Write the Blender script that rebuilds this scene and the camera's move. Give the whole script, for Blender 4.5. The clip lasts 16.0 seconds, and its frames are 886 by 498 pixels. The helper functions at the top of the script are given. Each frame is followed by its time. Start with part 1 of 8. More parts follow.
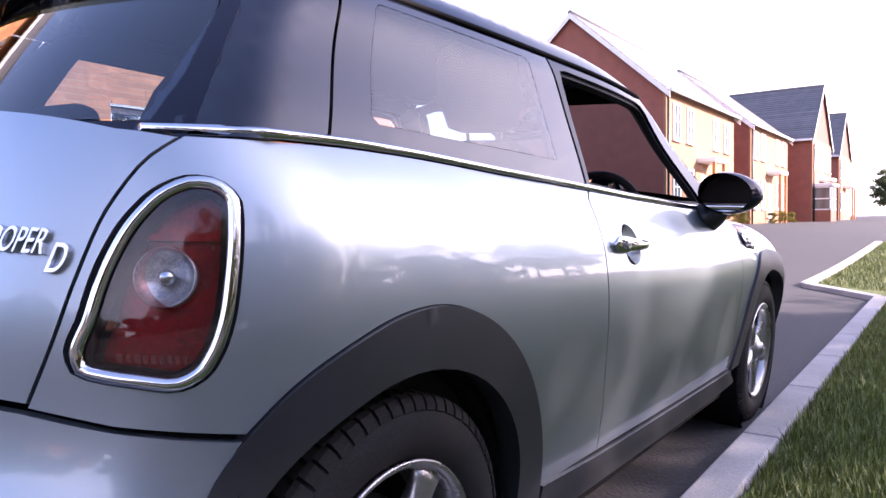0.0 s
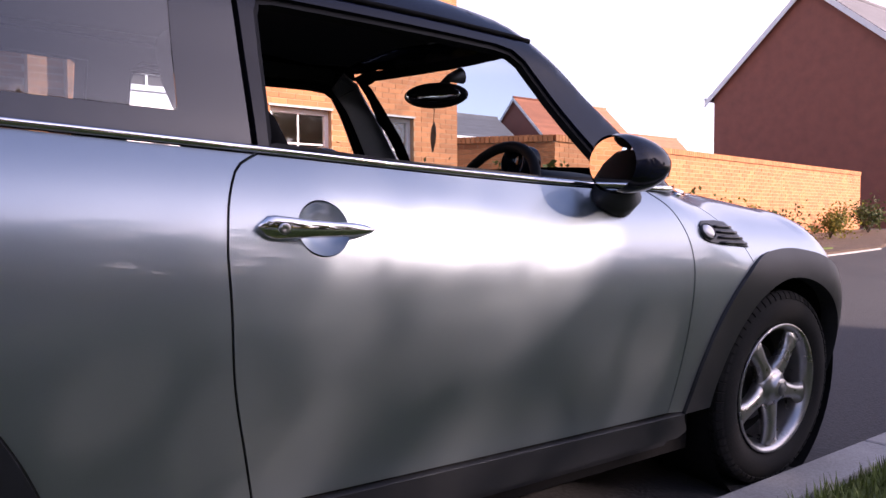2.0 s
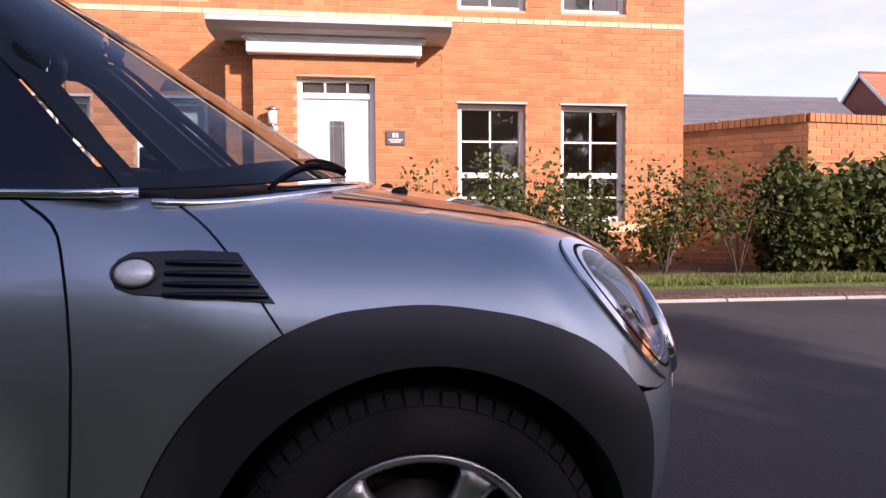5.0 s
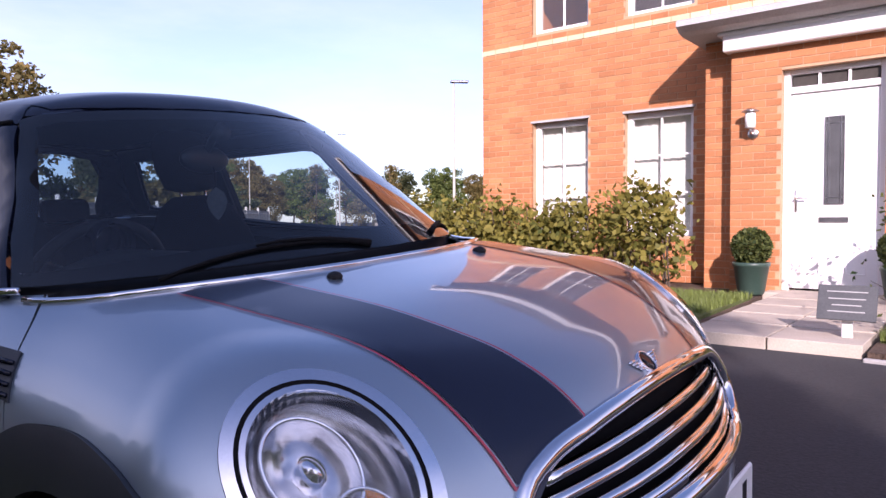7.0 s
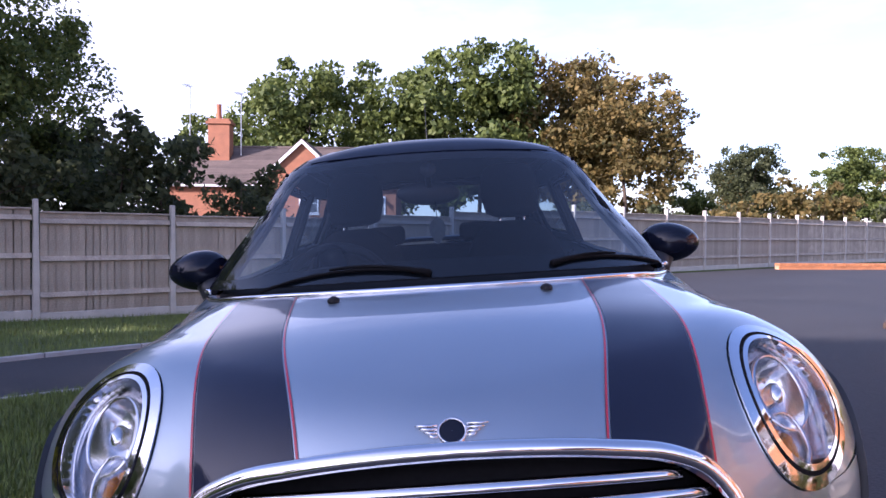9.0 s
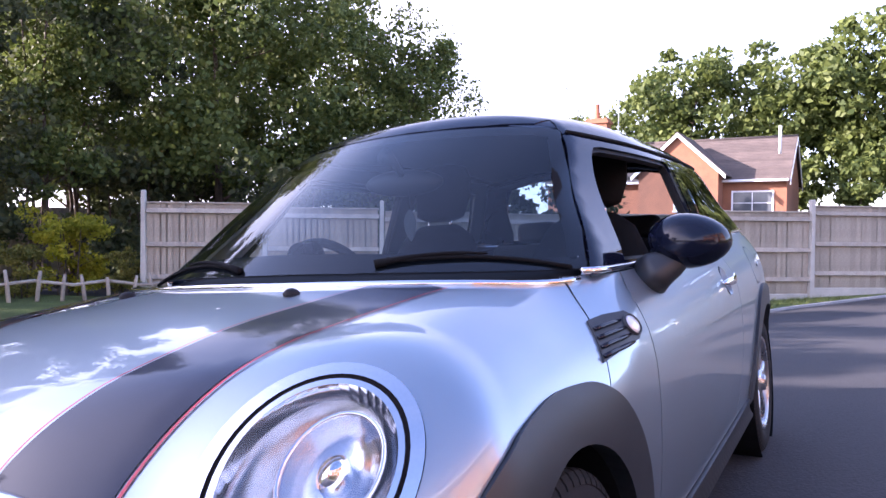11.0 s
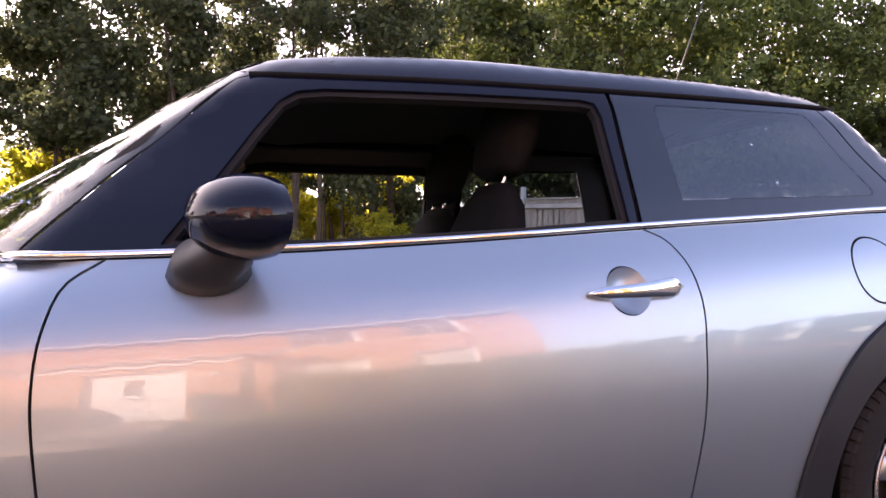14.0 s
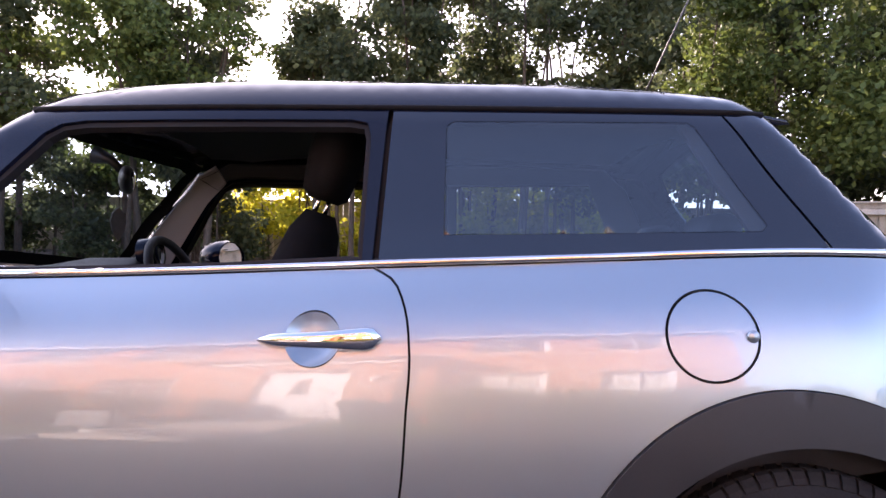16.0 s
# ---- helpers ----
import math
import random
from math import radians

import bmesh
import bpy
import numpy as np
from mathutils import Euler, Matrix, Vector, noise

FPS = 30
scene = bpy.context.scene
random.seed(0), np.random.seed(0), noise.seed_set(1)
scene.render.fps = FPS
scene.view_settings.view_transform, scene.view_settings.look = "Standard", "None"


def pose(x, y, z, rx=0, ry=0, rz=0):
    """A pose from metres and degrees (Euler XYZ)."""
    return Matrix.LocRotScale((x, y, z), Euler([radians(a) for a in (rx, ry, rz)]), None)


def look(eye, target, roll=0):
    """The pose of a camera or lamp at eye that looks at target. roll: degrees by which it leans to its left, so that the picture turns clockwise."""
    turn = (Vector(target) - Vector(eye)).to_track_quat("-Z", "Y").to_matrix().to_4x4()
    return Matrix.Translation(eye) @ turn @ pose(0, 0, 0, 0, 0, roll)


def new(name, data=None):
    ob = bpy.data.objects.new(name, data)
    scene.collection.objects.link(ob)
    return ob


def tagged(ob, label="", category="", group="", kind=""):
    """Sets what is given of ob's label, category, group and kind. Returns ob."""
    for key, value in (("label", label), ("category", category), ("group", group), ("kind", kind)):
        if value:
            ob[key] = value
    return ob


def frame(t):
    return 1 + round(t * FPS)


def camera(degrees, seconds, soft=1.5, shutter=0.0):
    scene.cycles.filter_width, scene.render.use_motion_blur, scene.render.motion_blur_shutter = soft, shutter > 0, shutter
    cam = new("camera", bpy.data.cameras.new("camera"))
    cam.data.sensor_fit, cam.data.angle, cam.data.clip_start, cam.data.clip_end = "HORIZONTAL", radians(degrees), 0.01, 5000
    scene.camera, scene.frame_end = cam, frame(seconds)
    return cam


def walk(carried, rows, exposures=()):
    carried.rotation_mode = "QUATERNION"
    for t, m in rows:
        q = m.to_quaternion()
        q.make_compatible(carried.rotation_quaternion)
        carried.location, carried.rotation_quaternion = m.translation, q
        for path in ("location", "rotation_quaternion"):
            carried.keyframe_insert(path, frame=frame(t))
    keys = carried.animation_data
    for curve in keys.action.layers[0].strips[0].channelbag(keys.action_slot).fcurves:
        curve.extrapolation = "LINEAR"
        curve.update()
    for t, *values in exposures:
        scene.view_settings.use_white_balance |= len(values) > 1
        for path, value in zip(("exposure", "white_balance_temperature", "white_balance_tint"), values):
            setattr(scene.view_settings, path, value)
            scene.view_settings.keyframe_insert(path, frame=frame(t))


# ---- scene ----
cam = camera(64.79, 16.0)
EXPOSURES = [(0.0, 1.85, 6750, 38), (1.0, 1.84, 6700, 38), (1.5, 1.75, 6900, 38), (2.0, 1.05, 7100, 39), (2.5, 0.6, 7200, 38), (3.5, 0.5, 7300, 37), (6.0, 0.6, 6600, 37), (7.0, 0.57, 6300, 38), (8.0, 0.85, 6250, 38), (8.5, 0.95, 6000, 37), (11.0, 1.95, 6200, 36), (12.0, 2.3, 7450, 40), (13.5, 2.1, 8050, 36), (15.0, 2.2, 7550, 33), (16.0, 2.25, 7100, 31)]
PATH = [
    (0, -1.998, -1.512, 0.822, 87.76, 0.83, -53.37),
    (0.5, -1.733, -1.695, 0.802, 87.58, 0.61, -47.39),
    (0.7, -1.605, -1.752, 0.794, 87.33, 0.49, -45.18),
    (1, -1.416, -1.818, 0.767, 87.23, 0.14, -42.28),
    (1.5, -1.116, -1.890, 0.722, 87.06, -0.03, -39.02),
    (2, -0.852, -1.996, 0.771, 87.72, 0.20, -34.54),
    (2.5, -0.590, -2.069, 0.827, 87.09, -0.02, -27.03),
    (3, -0.287, -2.114, 0.804, 88.07, 0.42, -21.19),
    (3.5, 0.055, -2.159, 0.770, 88.10, 0.61, -16.07),
    (3.7, 0.209, -2.138, 0.756, 88.11, 0.71, -15.46),
    (5.8, 1.628, -1.718, 0.898, 87.53, 0.10, 9.80),
    (6, 1.757, -1.673, 0.922, 87.72, 0.15, 16.46),
    (6.5, 2.052, -1.492, 0.949, 87.75, 0.29, 29.64),
    (7, 2.295, -1.287, 0.991, 87.74, 0.36, 38.63),
    (7.5, 2.548, -1.060, 1.025, 87.79, 0.28, 53.26),
    (7.6, 2.585, -1.008, 1.028, 87.74, 0.22, 56.72),
    (8, 2.713, -0.777, 1.031, 87.50, -0.07, 68.45),
    (8.5, 2.867, -0.445, 1.045, 87.97, -0.03, 78.12),
    (8.7, 2.901, -0.301, 1.046, 88.29, -0.22, 82.64),
    (10.8, 2.337, 1.020, 1.045, 88.09, -0.61, 117.12),
    (11, 2.238, 1.129, 1.048, 88.12, -0.50, 120.85),
    (11.5, 2.014, 1.380, 1.043, 87.91, -0.30, 130.58),
    (12, 1.771, 1.597, 1.059, 87.58, -0.12, 139.91),
    (12.5, 1.496, 1.754, 1.063, 87.44, 0.11, 146.54),
    (13, 1.171, 1.791, 1.000, 87.83, 0.14, 148.87),
    (13.5, 0.855, 1.870, 0.996, 87.68, 0.45, 152.81),
    (14, 0.524, 1.918, 1.009, 87.73, 0.10, 159.36),
    (14.5, 0.222, 1.937, 1.026, 87.89, -0.13, 165.45),
    (15, -0.099, 1.977, 1.064, 88.12, -0.67, 170.81),
    (15.5, -0.408, 1.963, 1.081, 87.68, -0.98, 176.24),
    (16, -0.597, 1.965, 1.092, 87.31, -1.16, 182.23),
]
walk(cam, [(row[0], pose(*row[1:])) for row in PATH], EXPOSURES)

LEAN = radians(3.97)  # the drive's cross fall under the car

# ---- light ----
SUN_AZ, SUN_EL = -56.0, 24.0
SUN_DIR = Vector((math.cos(radians(SUN_AZ)) * math.cos(radians(SUN_EL)),
                  math.sin(radians(SUN_AZ)) * math.cos(radians(SUN_EL)), math.sin(radians(SUN_EL))))


def make_world():
    w = bpy.data.worlds.new("sky")
    scene.world = w
    w.use_nodes = True
    nt = w.node_tree
    bg = nt.nodes["Background"]
    sky = nt.nodes.new("ShaderNodeTexSky")
    sky.sky_type = "NISHITA"
    sky.sun_disc = False
    sky.sun_elevation = radians(SUN_EL)
    sky.sun_rotation = radians(90.0 - SUN_AZ)
    sky.air_density, sky.dust_density, sky.ozone_density = 1.0, 0.5, 3.5
    # thin bright cloud over the blue
    tc = nt.nodes.new("ShaderNodeTexCoord")
    mp = nt.nodes.new("ShaderNodeMapping")
    mp.inputs["Scale"].default_value = (1.6, 1.6, 6.0)
    no = nt.nodes.new("ShaderNodeTexNoise")
    no.inputs["Scale"].default_value = 1.5
    no.inputs["Detail"].default_value = 7.0
    no.inputs["Roughness"].default_value = 0.62
    rp = nt.nodes.new("ShaderNodeValToRGB")
    rp.color_ramp.elements[0].position, rp.color_ramp.elements[1].position = 0.40, 0.68
    rp.color_ramp.elements[0].color = (0.46, 0.46, 0.46, 1)
    rp.color_ramp.elements[1].color = (0.85, 0.85, 0.85, 1)
    mix = nt.nodes.new("ShaderNodeMixRGB")
    nt.links.new(tc.outputs["Generated"], mp.inputs["Vector"])
    nt.links.new(mp.outputs["Vector"], no.inputs["Vector"])
    nt.links.new(no.outputs["Fac"], rp.inputs["Fac"])
    # the haze thins out towards the zenith
    sx, ml = nt.nodes.new("ShaderNodeSeparateXYZ"), nt.nodes.new("ShaderNodeMath")
    hi = nt.nodes.new("ShaderNodeMapRange")
    hi.interpolation_type = "SMOOTHSTEP"
    hi.inputs["From Min"].default_value, hi.inputs["From Max"].default_value = 0.22, 0.66
    hi.inputs["To Min"].default_value, hi.inputs["To Max"].default_value = 1.0, 0.04
    ml.operation = "MULTIPLY"
    nt.links.new(tc.outputs["Generated"], sx.inputs[0])
    nt.links.new(sx.outputs["Z"], hi.inputs["Value"])
    # and away from the sun; round the sun it glows
    dt, side, m2, pw, gl = (nt.nodes.new(n) for n in ("ShaderNodeVectorMath", "ShaderNodeMapRange", "ShaderNodeMath", "ShaderNodeMath", "ShaderNodeMath"))
    dt.operation = "DOT_PRODUCT"
    dt.inputs[1].default_value = SUN_DIR
    side.interpolation_type = "SMOOTHSTEP"
    side.inputs["From Min"].default_value, side.inputs["From Max"].default_value = -0.9, 0.4
    side.inputs["To Min"].default_value, side.inputs["To Max"].default_value = 0.26, 1.0
    m2.operation = ml.operation
    pw.operation = "POWER"
    pw.inputs[1].default_value = 9.0
    pw.use_clamp = True
    gl.operation = "MULTIPLY_ADD"
    gl.inputs[1].default_value, gl.inputs[2].default_value = 0.7, 1.0
    col = nt.nodes.new("ShaderNodeVectorMath")
    col.operation = "SCALE"
    col.inputs[0].default_value = (7.2, 7.4, 8.0)
    nt.links.new(tc.outputs["Generated"], dt.inputs[0])
    nt.links.new(dt.outputs["Value"], side.inputs["Value"])
    nt.links.new(dt.outputs["Value"], pw.inputs[0])
    nt.links.new(pw.outputs[0], gl.inputs[0])
    nt.links.new(gl.outputs[0], col.inputs["Scale"])
    nt.links.new(col.outputs[0], mix.inputs["Color2"])
    nt.links.new(rp.outputs["Color"], ml.inputs[0])
    nt.links.new(hi.outputs[0], ml.inputs[1])
    nt.links.new(ml.outputs[0], m2.inputs[0])
    nt.links.new(side.outputs[0], m2.inputs[1])
    # a broad veil of thin cloud round the sun
    veil, va = nt.nodes.new("ShaderNodeMath"), nt.nodes.new("ShaderNodeMath")
    veil.operation, va.operation = "POWER", "MULTIPLY_ADD"
    veil.inputs[1].default_value, va.inputs[1].default_value = 5.0, 0.60
    veil.use_clamp = va.use_clamp = True
    nt.links.new(dt.outputs["Value"], veil.inputs[0])
    nt.links.new(veil.outputs[0], va.inputs[0])
    nt.links.new(m2.outputs[0], va.inputs[2])
    nt.links.new(va.outputs[0], mix.inputs["Fac"])
    nt.links.new(sky.outputs["Color"], mix.inputs["Color1"])
    nt.links.new(mix.outputs["Color"], bg.inputs["Color"])
    bg.inputs["Strength"].default_value = 0.15


make_world()
sun_data = bpy.data.lights.new("sun", "SUN")
sun_data.energy, sun_data.angle, sun_data.color = 5.0, radians(0.5), (1.0, 0.93, 0.82)
sun = new("sun", sun_data)
sun.matrix_world = look(SUN_DIR * 60, (0, 0, 0))


# ---- materials ----
def nodes_of(name):
    m = bpy.data.materials.new(name)
    m.use_nodes = True
    return m, m.node_tree, m.node_tree.nodes["Principled BSDF"]


def surface(name, colour, rough=0.6, metal=0.0, vary=0.15, scale=8.0, fine=90.0, bump=0.1, coat=0.0, coat_rough=0.03,
            second=None, spec=0.5, per_object=0.0, bump_dist=0.004, island=0.0):
    """A procedural surface: colour varied at two scales, roughness broken up, fine relief."""
    m, nt, b = nodes_of(name)
    tc = nt.nodes.new("ShaderNodeTexCoord")
    big, small = nt.nodes.new("ShaderNodeTexNoise"), nt.nodes.new("ShaderNodeTexNoise")
    big.inputs["Scale"].default_value, small.inputs["Scale"].default_value = scale, fine
    big.inputs["Detail"].default_value, small.inputs["Detail"].default_value = 5.0, 4.0
    nt.links.new(tc.outputs["Object"], big.inputs["Vector"])
    nt.links.new(tc.outputs["Object"], small.inputs["Vector"])
    add = nt.nodes.new("ShaderNodeMath")
    add.operation = "ADD"
    nt.links.new(big.outputs["Fac"], add.inputs[0])
    nt.links.new(small.outputs["Fac"], add.inputs[1])
    rng = nt.nodes.new("ShaderNodeMapRange")
    rng.inputs["From Min"].default_value, rng.inputs["From Max"].default_value = 0.7, 1.3
    nt.links.new(add.outputs[0], rng.inputs["Value"])
    mix = nt.nodes.new("ShaderNodeMixRGB")
    lo = [c * (1 - vary) for c in colour]
    hi = list(second) if second else [min(1, c * (1 + vary)) for c in colour]
    mix.inputs["Color1"].default_value, mix.inputs["Color2"].default_value = (*lo, 1), (*hi, 1)
    nt.links.new(rng.outputs["Result"], mix.inputs["Fac"])
    out = mix.outputs["Color"]
    for amount, node, sock in ((per_object, "ShaderNodeObjectInfo", "Random"), (island, "ShaderNodeNewGeometry", "Random Per Island")):
        if amount:
            info = nt.nodes.new(node)
            hsv = nt.nodes.new("ShaderNodeHueSaturation")
            mr = nt.nodes.new("ShaderNodeMapRange")
            mr.inputs["To Min"].default_value, mr.inputs["To Max"].default_value = 1 - amount, 1 + amount
            nt.links.new(info.outputs[sock], mr.inputs["Value"])
            nt.links.new(mr.outputs["Result"], hsv.inputs["Value"])
            nt.links.new(out, hsv.inputs["Color"])
            out = hsv.outputs["Color"]
    nt.links.new(out, b.inputs["Base Color"])
    rr = nt.nodes.new("ShaderNodeMapRange")
    rr.inputs["To Min"].default_value, rr.inputs["To Max"].default_value = rough * 0.85, min(1, rough * 1.15)
    nt.links.new(big.outputs["Fac"], rr.inputs["Value"])
    nt.links.new(rr.outputs["Result"], b.inputs["Roughness"])
    b.inputs["Metallic"].default_value = metal
    b.inputs["Specular IOR Level"].default_value = spec
    b.inputs["Coat Weight"].default_value, b.inputs["Coat Roughness"].default_value = coat, coat_rough
    if bump:
        bm_ = nt.nodes.new("ShaderNodeBump")
        bm_.inputs["Strength"].default_value, bm_.inputs["Distance"].default_value = bump, bump_dist
        nt.links.new(small.outputs["Fac"], bm_.inputs["Height"])
        nt.links.new(bm_.outputs["Normal"], b.inputs["Normal"])
    return m


def pane_material(name, tint, gloss_rough=0.0, ior=1.5, smear=0.0):
    """Glass: clear through, with Fresnel gloss."""
    m, nt, b = nodes_of(name)
    nt.nodes.remove(b)
    tr, gl = nt.nodes.new("ShaderNodeBsdfTransparent"), nt.nodes.new("ShaderNodeBsdfGlossy")
    tr.inputs["Color"].default_value = (*tint, 1)
    gl.inputs["Roughness"].default_value = gloss_rough
    # Schlick gloss, the same from both sides
    lw, pw, fr, mx = (nt.nodes.new(n) for n in ("ShaderNodeLayerWeight", "ShaderNodeMath", "ShaderNodeMapRange", "ShaderNodeMixShader"))
    lw.inputs["Blend"].default_value = 0.5
    pw.operation = "POWER"
    pw.inputs[1].default_value = 5.0
    fr.inputs["To Min"].default_value = 1.3 * ((ior - 1) / (ior + 1)) ** 2
    nt.links.new(lw.outputs["Facing"], pw.inputs[0])
    nt.links.new(pw.outputs[0], fr.inputs["Value"])
    nt.links.new(fr.outputs[0], mx.inputs[0])
    nt.links.new(tr.outputs[0], mx.inputs[1])
    nt.links.new(gl.outputs[0], mx.inputs[2])
    last = mx
    if smear:
        # a film of dust that scatters a little light
        df, no, rp, m2 = (nt.nodes.new(n) for n in ("ShaderNodeBsdfDiffuse", "ShaderNodeTexNoise", "ShaderNodeMapRange", "ShaderNodeMixShader"))
        df.inputs["Color"].default_value = (0.6, 0.6, 0.6, 1)
        no.inputs["Scale"].default_value, no.inputs["Detail"].default_value = 9.0, 6.0
        rp.inputs["From Min"].default_value, rp.inputs["From Max"].default_value = 0.3, 0.8
        rp.inputs["To Min"].default_value, rp.inputs["To Max"].default_value = smear * 0.3, smear
        nt.links.new(no.outputs["Fac"], rp.inputs["Value"])
        nt.links.new(rp.outputs["Result"], m2.inputs[0])
        nt.links.new(mx.outputs[0], m2.inputs[1])
        nt.links.new(df.outputs[0], m2.inputs[2])
        last = m2
    nt.links.new(last.outputs[0], nt.nodes["Material Output"].inputs["Surface"])
    return m


def glowing(name, colour, strength):
    m, nt, b = nodes_of(name)
    b.inputs["Base Color"].default_value = (*colour, 1)
    b.inputs["Emission Color"].default_value = (*colour, 1)
    b.inputs["Emission Strength"].default_value = strength
    return m


SILVER = surface("silver_paint", (0.350, 0.418, 0.466), 0.38, 0.86, 0.03, 3.0, 1500.0, 0.02, 1.0, 0.02, bump_dist=0.0005)
SILVER.node_tree.nodes["Principled BSDF"].inputs["Coat IOR"].default_value = 1.62
BLACK_PAINT = surface("black_paint", (0.006, 0.008, 0.018), 0.25, 0.0, 0.1, 4.0, 900.0, 0.0, 0.65, 0.02, spec=0.0)
BLACK_GLASS = surface("black_edged_glass", (0.006, 0.008, 0.016), 0.3, 0.0, 0.1, 4.0, 900.0, 0.0, 1.0, 0.01, spec=0.0)
BLACK_GLASS.node_tree.nodes["Principled BSDF"].inputs["Coat IOR"].default_value = 1.68
STRIPE = surface("stripe_vinyl", (0.010, 0.014, 0.032), 0.3, 0.0, 0.1, 5.0, 700.0, 0.01, 0.7, 0.05, spec=0.1)
PINSTRIPE = surface("red_pinstripe", (0.45, 0.03, 0.05), 0.3, 0.0, 0.1, 9.0, 300.0, 0.0, 0.6)
CLADDING = surface("black_cladding", (0.018, 0.020, 0.024), 0.46, 0.0, 0.25, 6.0, 900.0, 0.12, bump_dist=0.001, spec=0.5)
CHROME = surface("chrome", (0.78, 0.78, 0.80), 0.06, 1.0, 0.03, 5.0, 200.0, 0.0)
GAP = surface("gap_rubber", (0.008, 0.008, 0.009), 0.8, 0.0, 0.2, 9.0, 100.0, 0.0, spec=0.1)
RUBBER = surface("tyre_rubber", (0.018, 0.018, 0.019), 0.8, 0.0, 0.3, 12.0, 220.0, 0.2, bump_dist=0.001, spec=0.2)
ALLOY = surface("silver_alloy", (0.42, 0.42, 0.43), 0.28, 0.85, 0.12, 14.0, 300.0, 0.03, 0.4, 0.1)
TRIM = surface("dark_trim", (0.017, 0.017, 0.019), 0.6, 0.0, 0.2, 10.0, 500.0, 0.15, bump_dist=0.001, spec=0.2)
FABRIC = surface("seat_cloth", (0.010, 0.010, 0.011), 0.9, 0.0, 0.25, 14.0, 700.0, 0.3, bump_dist=0.001, spec=0.08)
ROOF_CLOTH = surface("dark_headlining", (0.055, 0.054, 0.055), 0.95, 0.0, 0.08, 8.0, 600.0, 0.15, bump_dist=0.001, spec=0.2)
LINING = surface("headlining", (0.30, 0.29, 0.28), 0.95, 0.0, 0.06, 8.0, 600.0, 0.15, bump_dist=0.001)
GLASS_FRONT = pane_material("windscreen_glass", (0.56, 0.66, 0.73), 0.0, 1.62, 0.002)
GLASS_SIDE = pane_material("side_glass", (0.50, 0.62, 0.74), 0.0, 1.95, 0.0)
GLASS_HOUSE = pane_material("window_glass", (0.90, 0.92, 0.92), 0.0, 1.6)
LENS_CLEAR = pane_material("lamp_cover", (0.93, 0.95, 0.97), 0.01, 1.5, 0.014)
LENS_RED = surface("red_reflector", (0.42, 0.012, 0.022), 0.35, 0.35, 0.35, 25.0, 160.0, 0.15, 0.3, 0.1)
LENS_COVER = pane_material("red_lens_cover", (0.62, 0.30, 0.30), 0.0, 1.55, 0.03)
LENS_AMBER = surface("amber_lens", (0.90, 0.30, 0.03), 0.12, 0.0, 0.2, 40.0, 200.0, 0.05, 1.0)
LENS_GREY = surface("reversing_lens", (0.42, 0.42, 0.44), 0.30, 0.6, 0.35, 60.0, 300.0, 0.05, 1.0)
LENS_WHITE = surface("white_lens", (0.80, 0.78, 0.78), 0.12, 0.2, 0.1, 60.0, 300.0, 0.1, 1.0)
REFLECTOR = surface("lamp_reflector", (0.74, 0.74, 0.76), 0.17, 1.0, 0.1, 30.0, 90.0, 0.05, bump_dist=0.002)
MIRROR = surface("mirror_glass", (0.88, 0.88, 0.88), 0.01, 1.0, 0.01, 5.0, 50.0, 0.0)
ASPHALT = surface("asphalt", (0.034, 0.034, 0.037), 0.82, 0.0, 0.35, 0.9, 70.0, 0.7, bump_dist=0.006)
KERB = surface("concrete_kerb", (0.36, 0.35, 0.34), 0.85, 0.0, 0.2, 5.0, 120.0, 0.4, per_object=0.10)
PAVING = surface("paving_slab", (0.46, 0.40, 0.33), 0.85, 0.0, 0.15, 4.0, 90.0, 0.3, per_object=0.06)
SOIL = surface("bark_mulch", (0.10, 0.065, 0.045), 0.95, 0.0, 0.5, 3.0, 45.0, 1.0, bump_dist=0.03)
TURF = surface("turf", (0.095, 0.130, 0.028), 0.95, 0.0, 0.4, 2.0, 60.0, 1.0, bump_dist=0.03)
BLADE = surface("grass_blade", (0.125, 0.165, 0.034), 0.6, 0.0, 0.4, 1.5, 20.0, 0.0, island=0.35)
BRICK = surface("orange_brick", (0.47, 0.185, 0.075), 0.85, 0.0, 0.18, 3.0, 60.0, 0.35, per_object=0.16)
BRICK_WALL = surface("orange_brick_run", (0.47, 0.185, 0.075), 0.85, 0.0, 0.18, 3.0, 60.0, 0.35, island=0.18)
BRICK_BROWN = surface("brown_brick_run", (0.29, 0.12, 0.065), 0.88, 0.0, 0.2, 3.0, 60.0, 0.35)
BRICK_PALE = surface("pale_brick_run", (0.31, 0.165, 0.095), 0.88, 0.0, 0.16, 3.0, 60.0, 0.35)
BRICK_RED = surface("red_brick_run", (0.25, 0.088, 0.062), 0.85, 0.0, 0.18, 3.0, 60.0, 0.35, island=0.20)
MORTAR = surface("mortar", (0.52, 0.33, 0.20), 0.95, 0.0, 0.15, 3.0, 140.0, 0.4)
CREAM_STONE = surface("cream_brick", (0.66, 0.53, 0.33), 0.85, 0.0, 0.12, 4.0, 80.0, 0.3, per_object=0.1)
PVC = surface("white_upvc", (0.82, 0.82, 0.83), 0.35, 0.0, 0.03, 3.0, 60.0, 0.0)
CANOPY = surface("grey_lead_canopy", (0.42, 0.42, 0.42), 0.6, 0.0, 0.15, 3.0, 50.0, 0.2)
TILE_DARK = surface("slate_tile", (0.12, 0.12, 0.135), 0.75, 0.0, 0.2, 2.0, 40.0, 0.3, island=0.15)
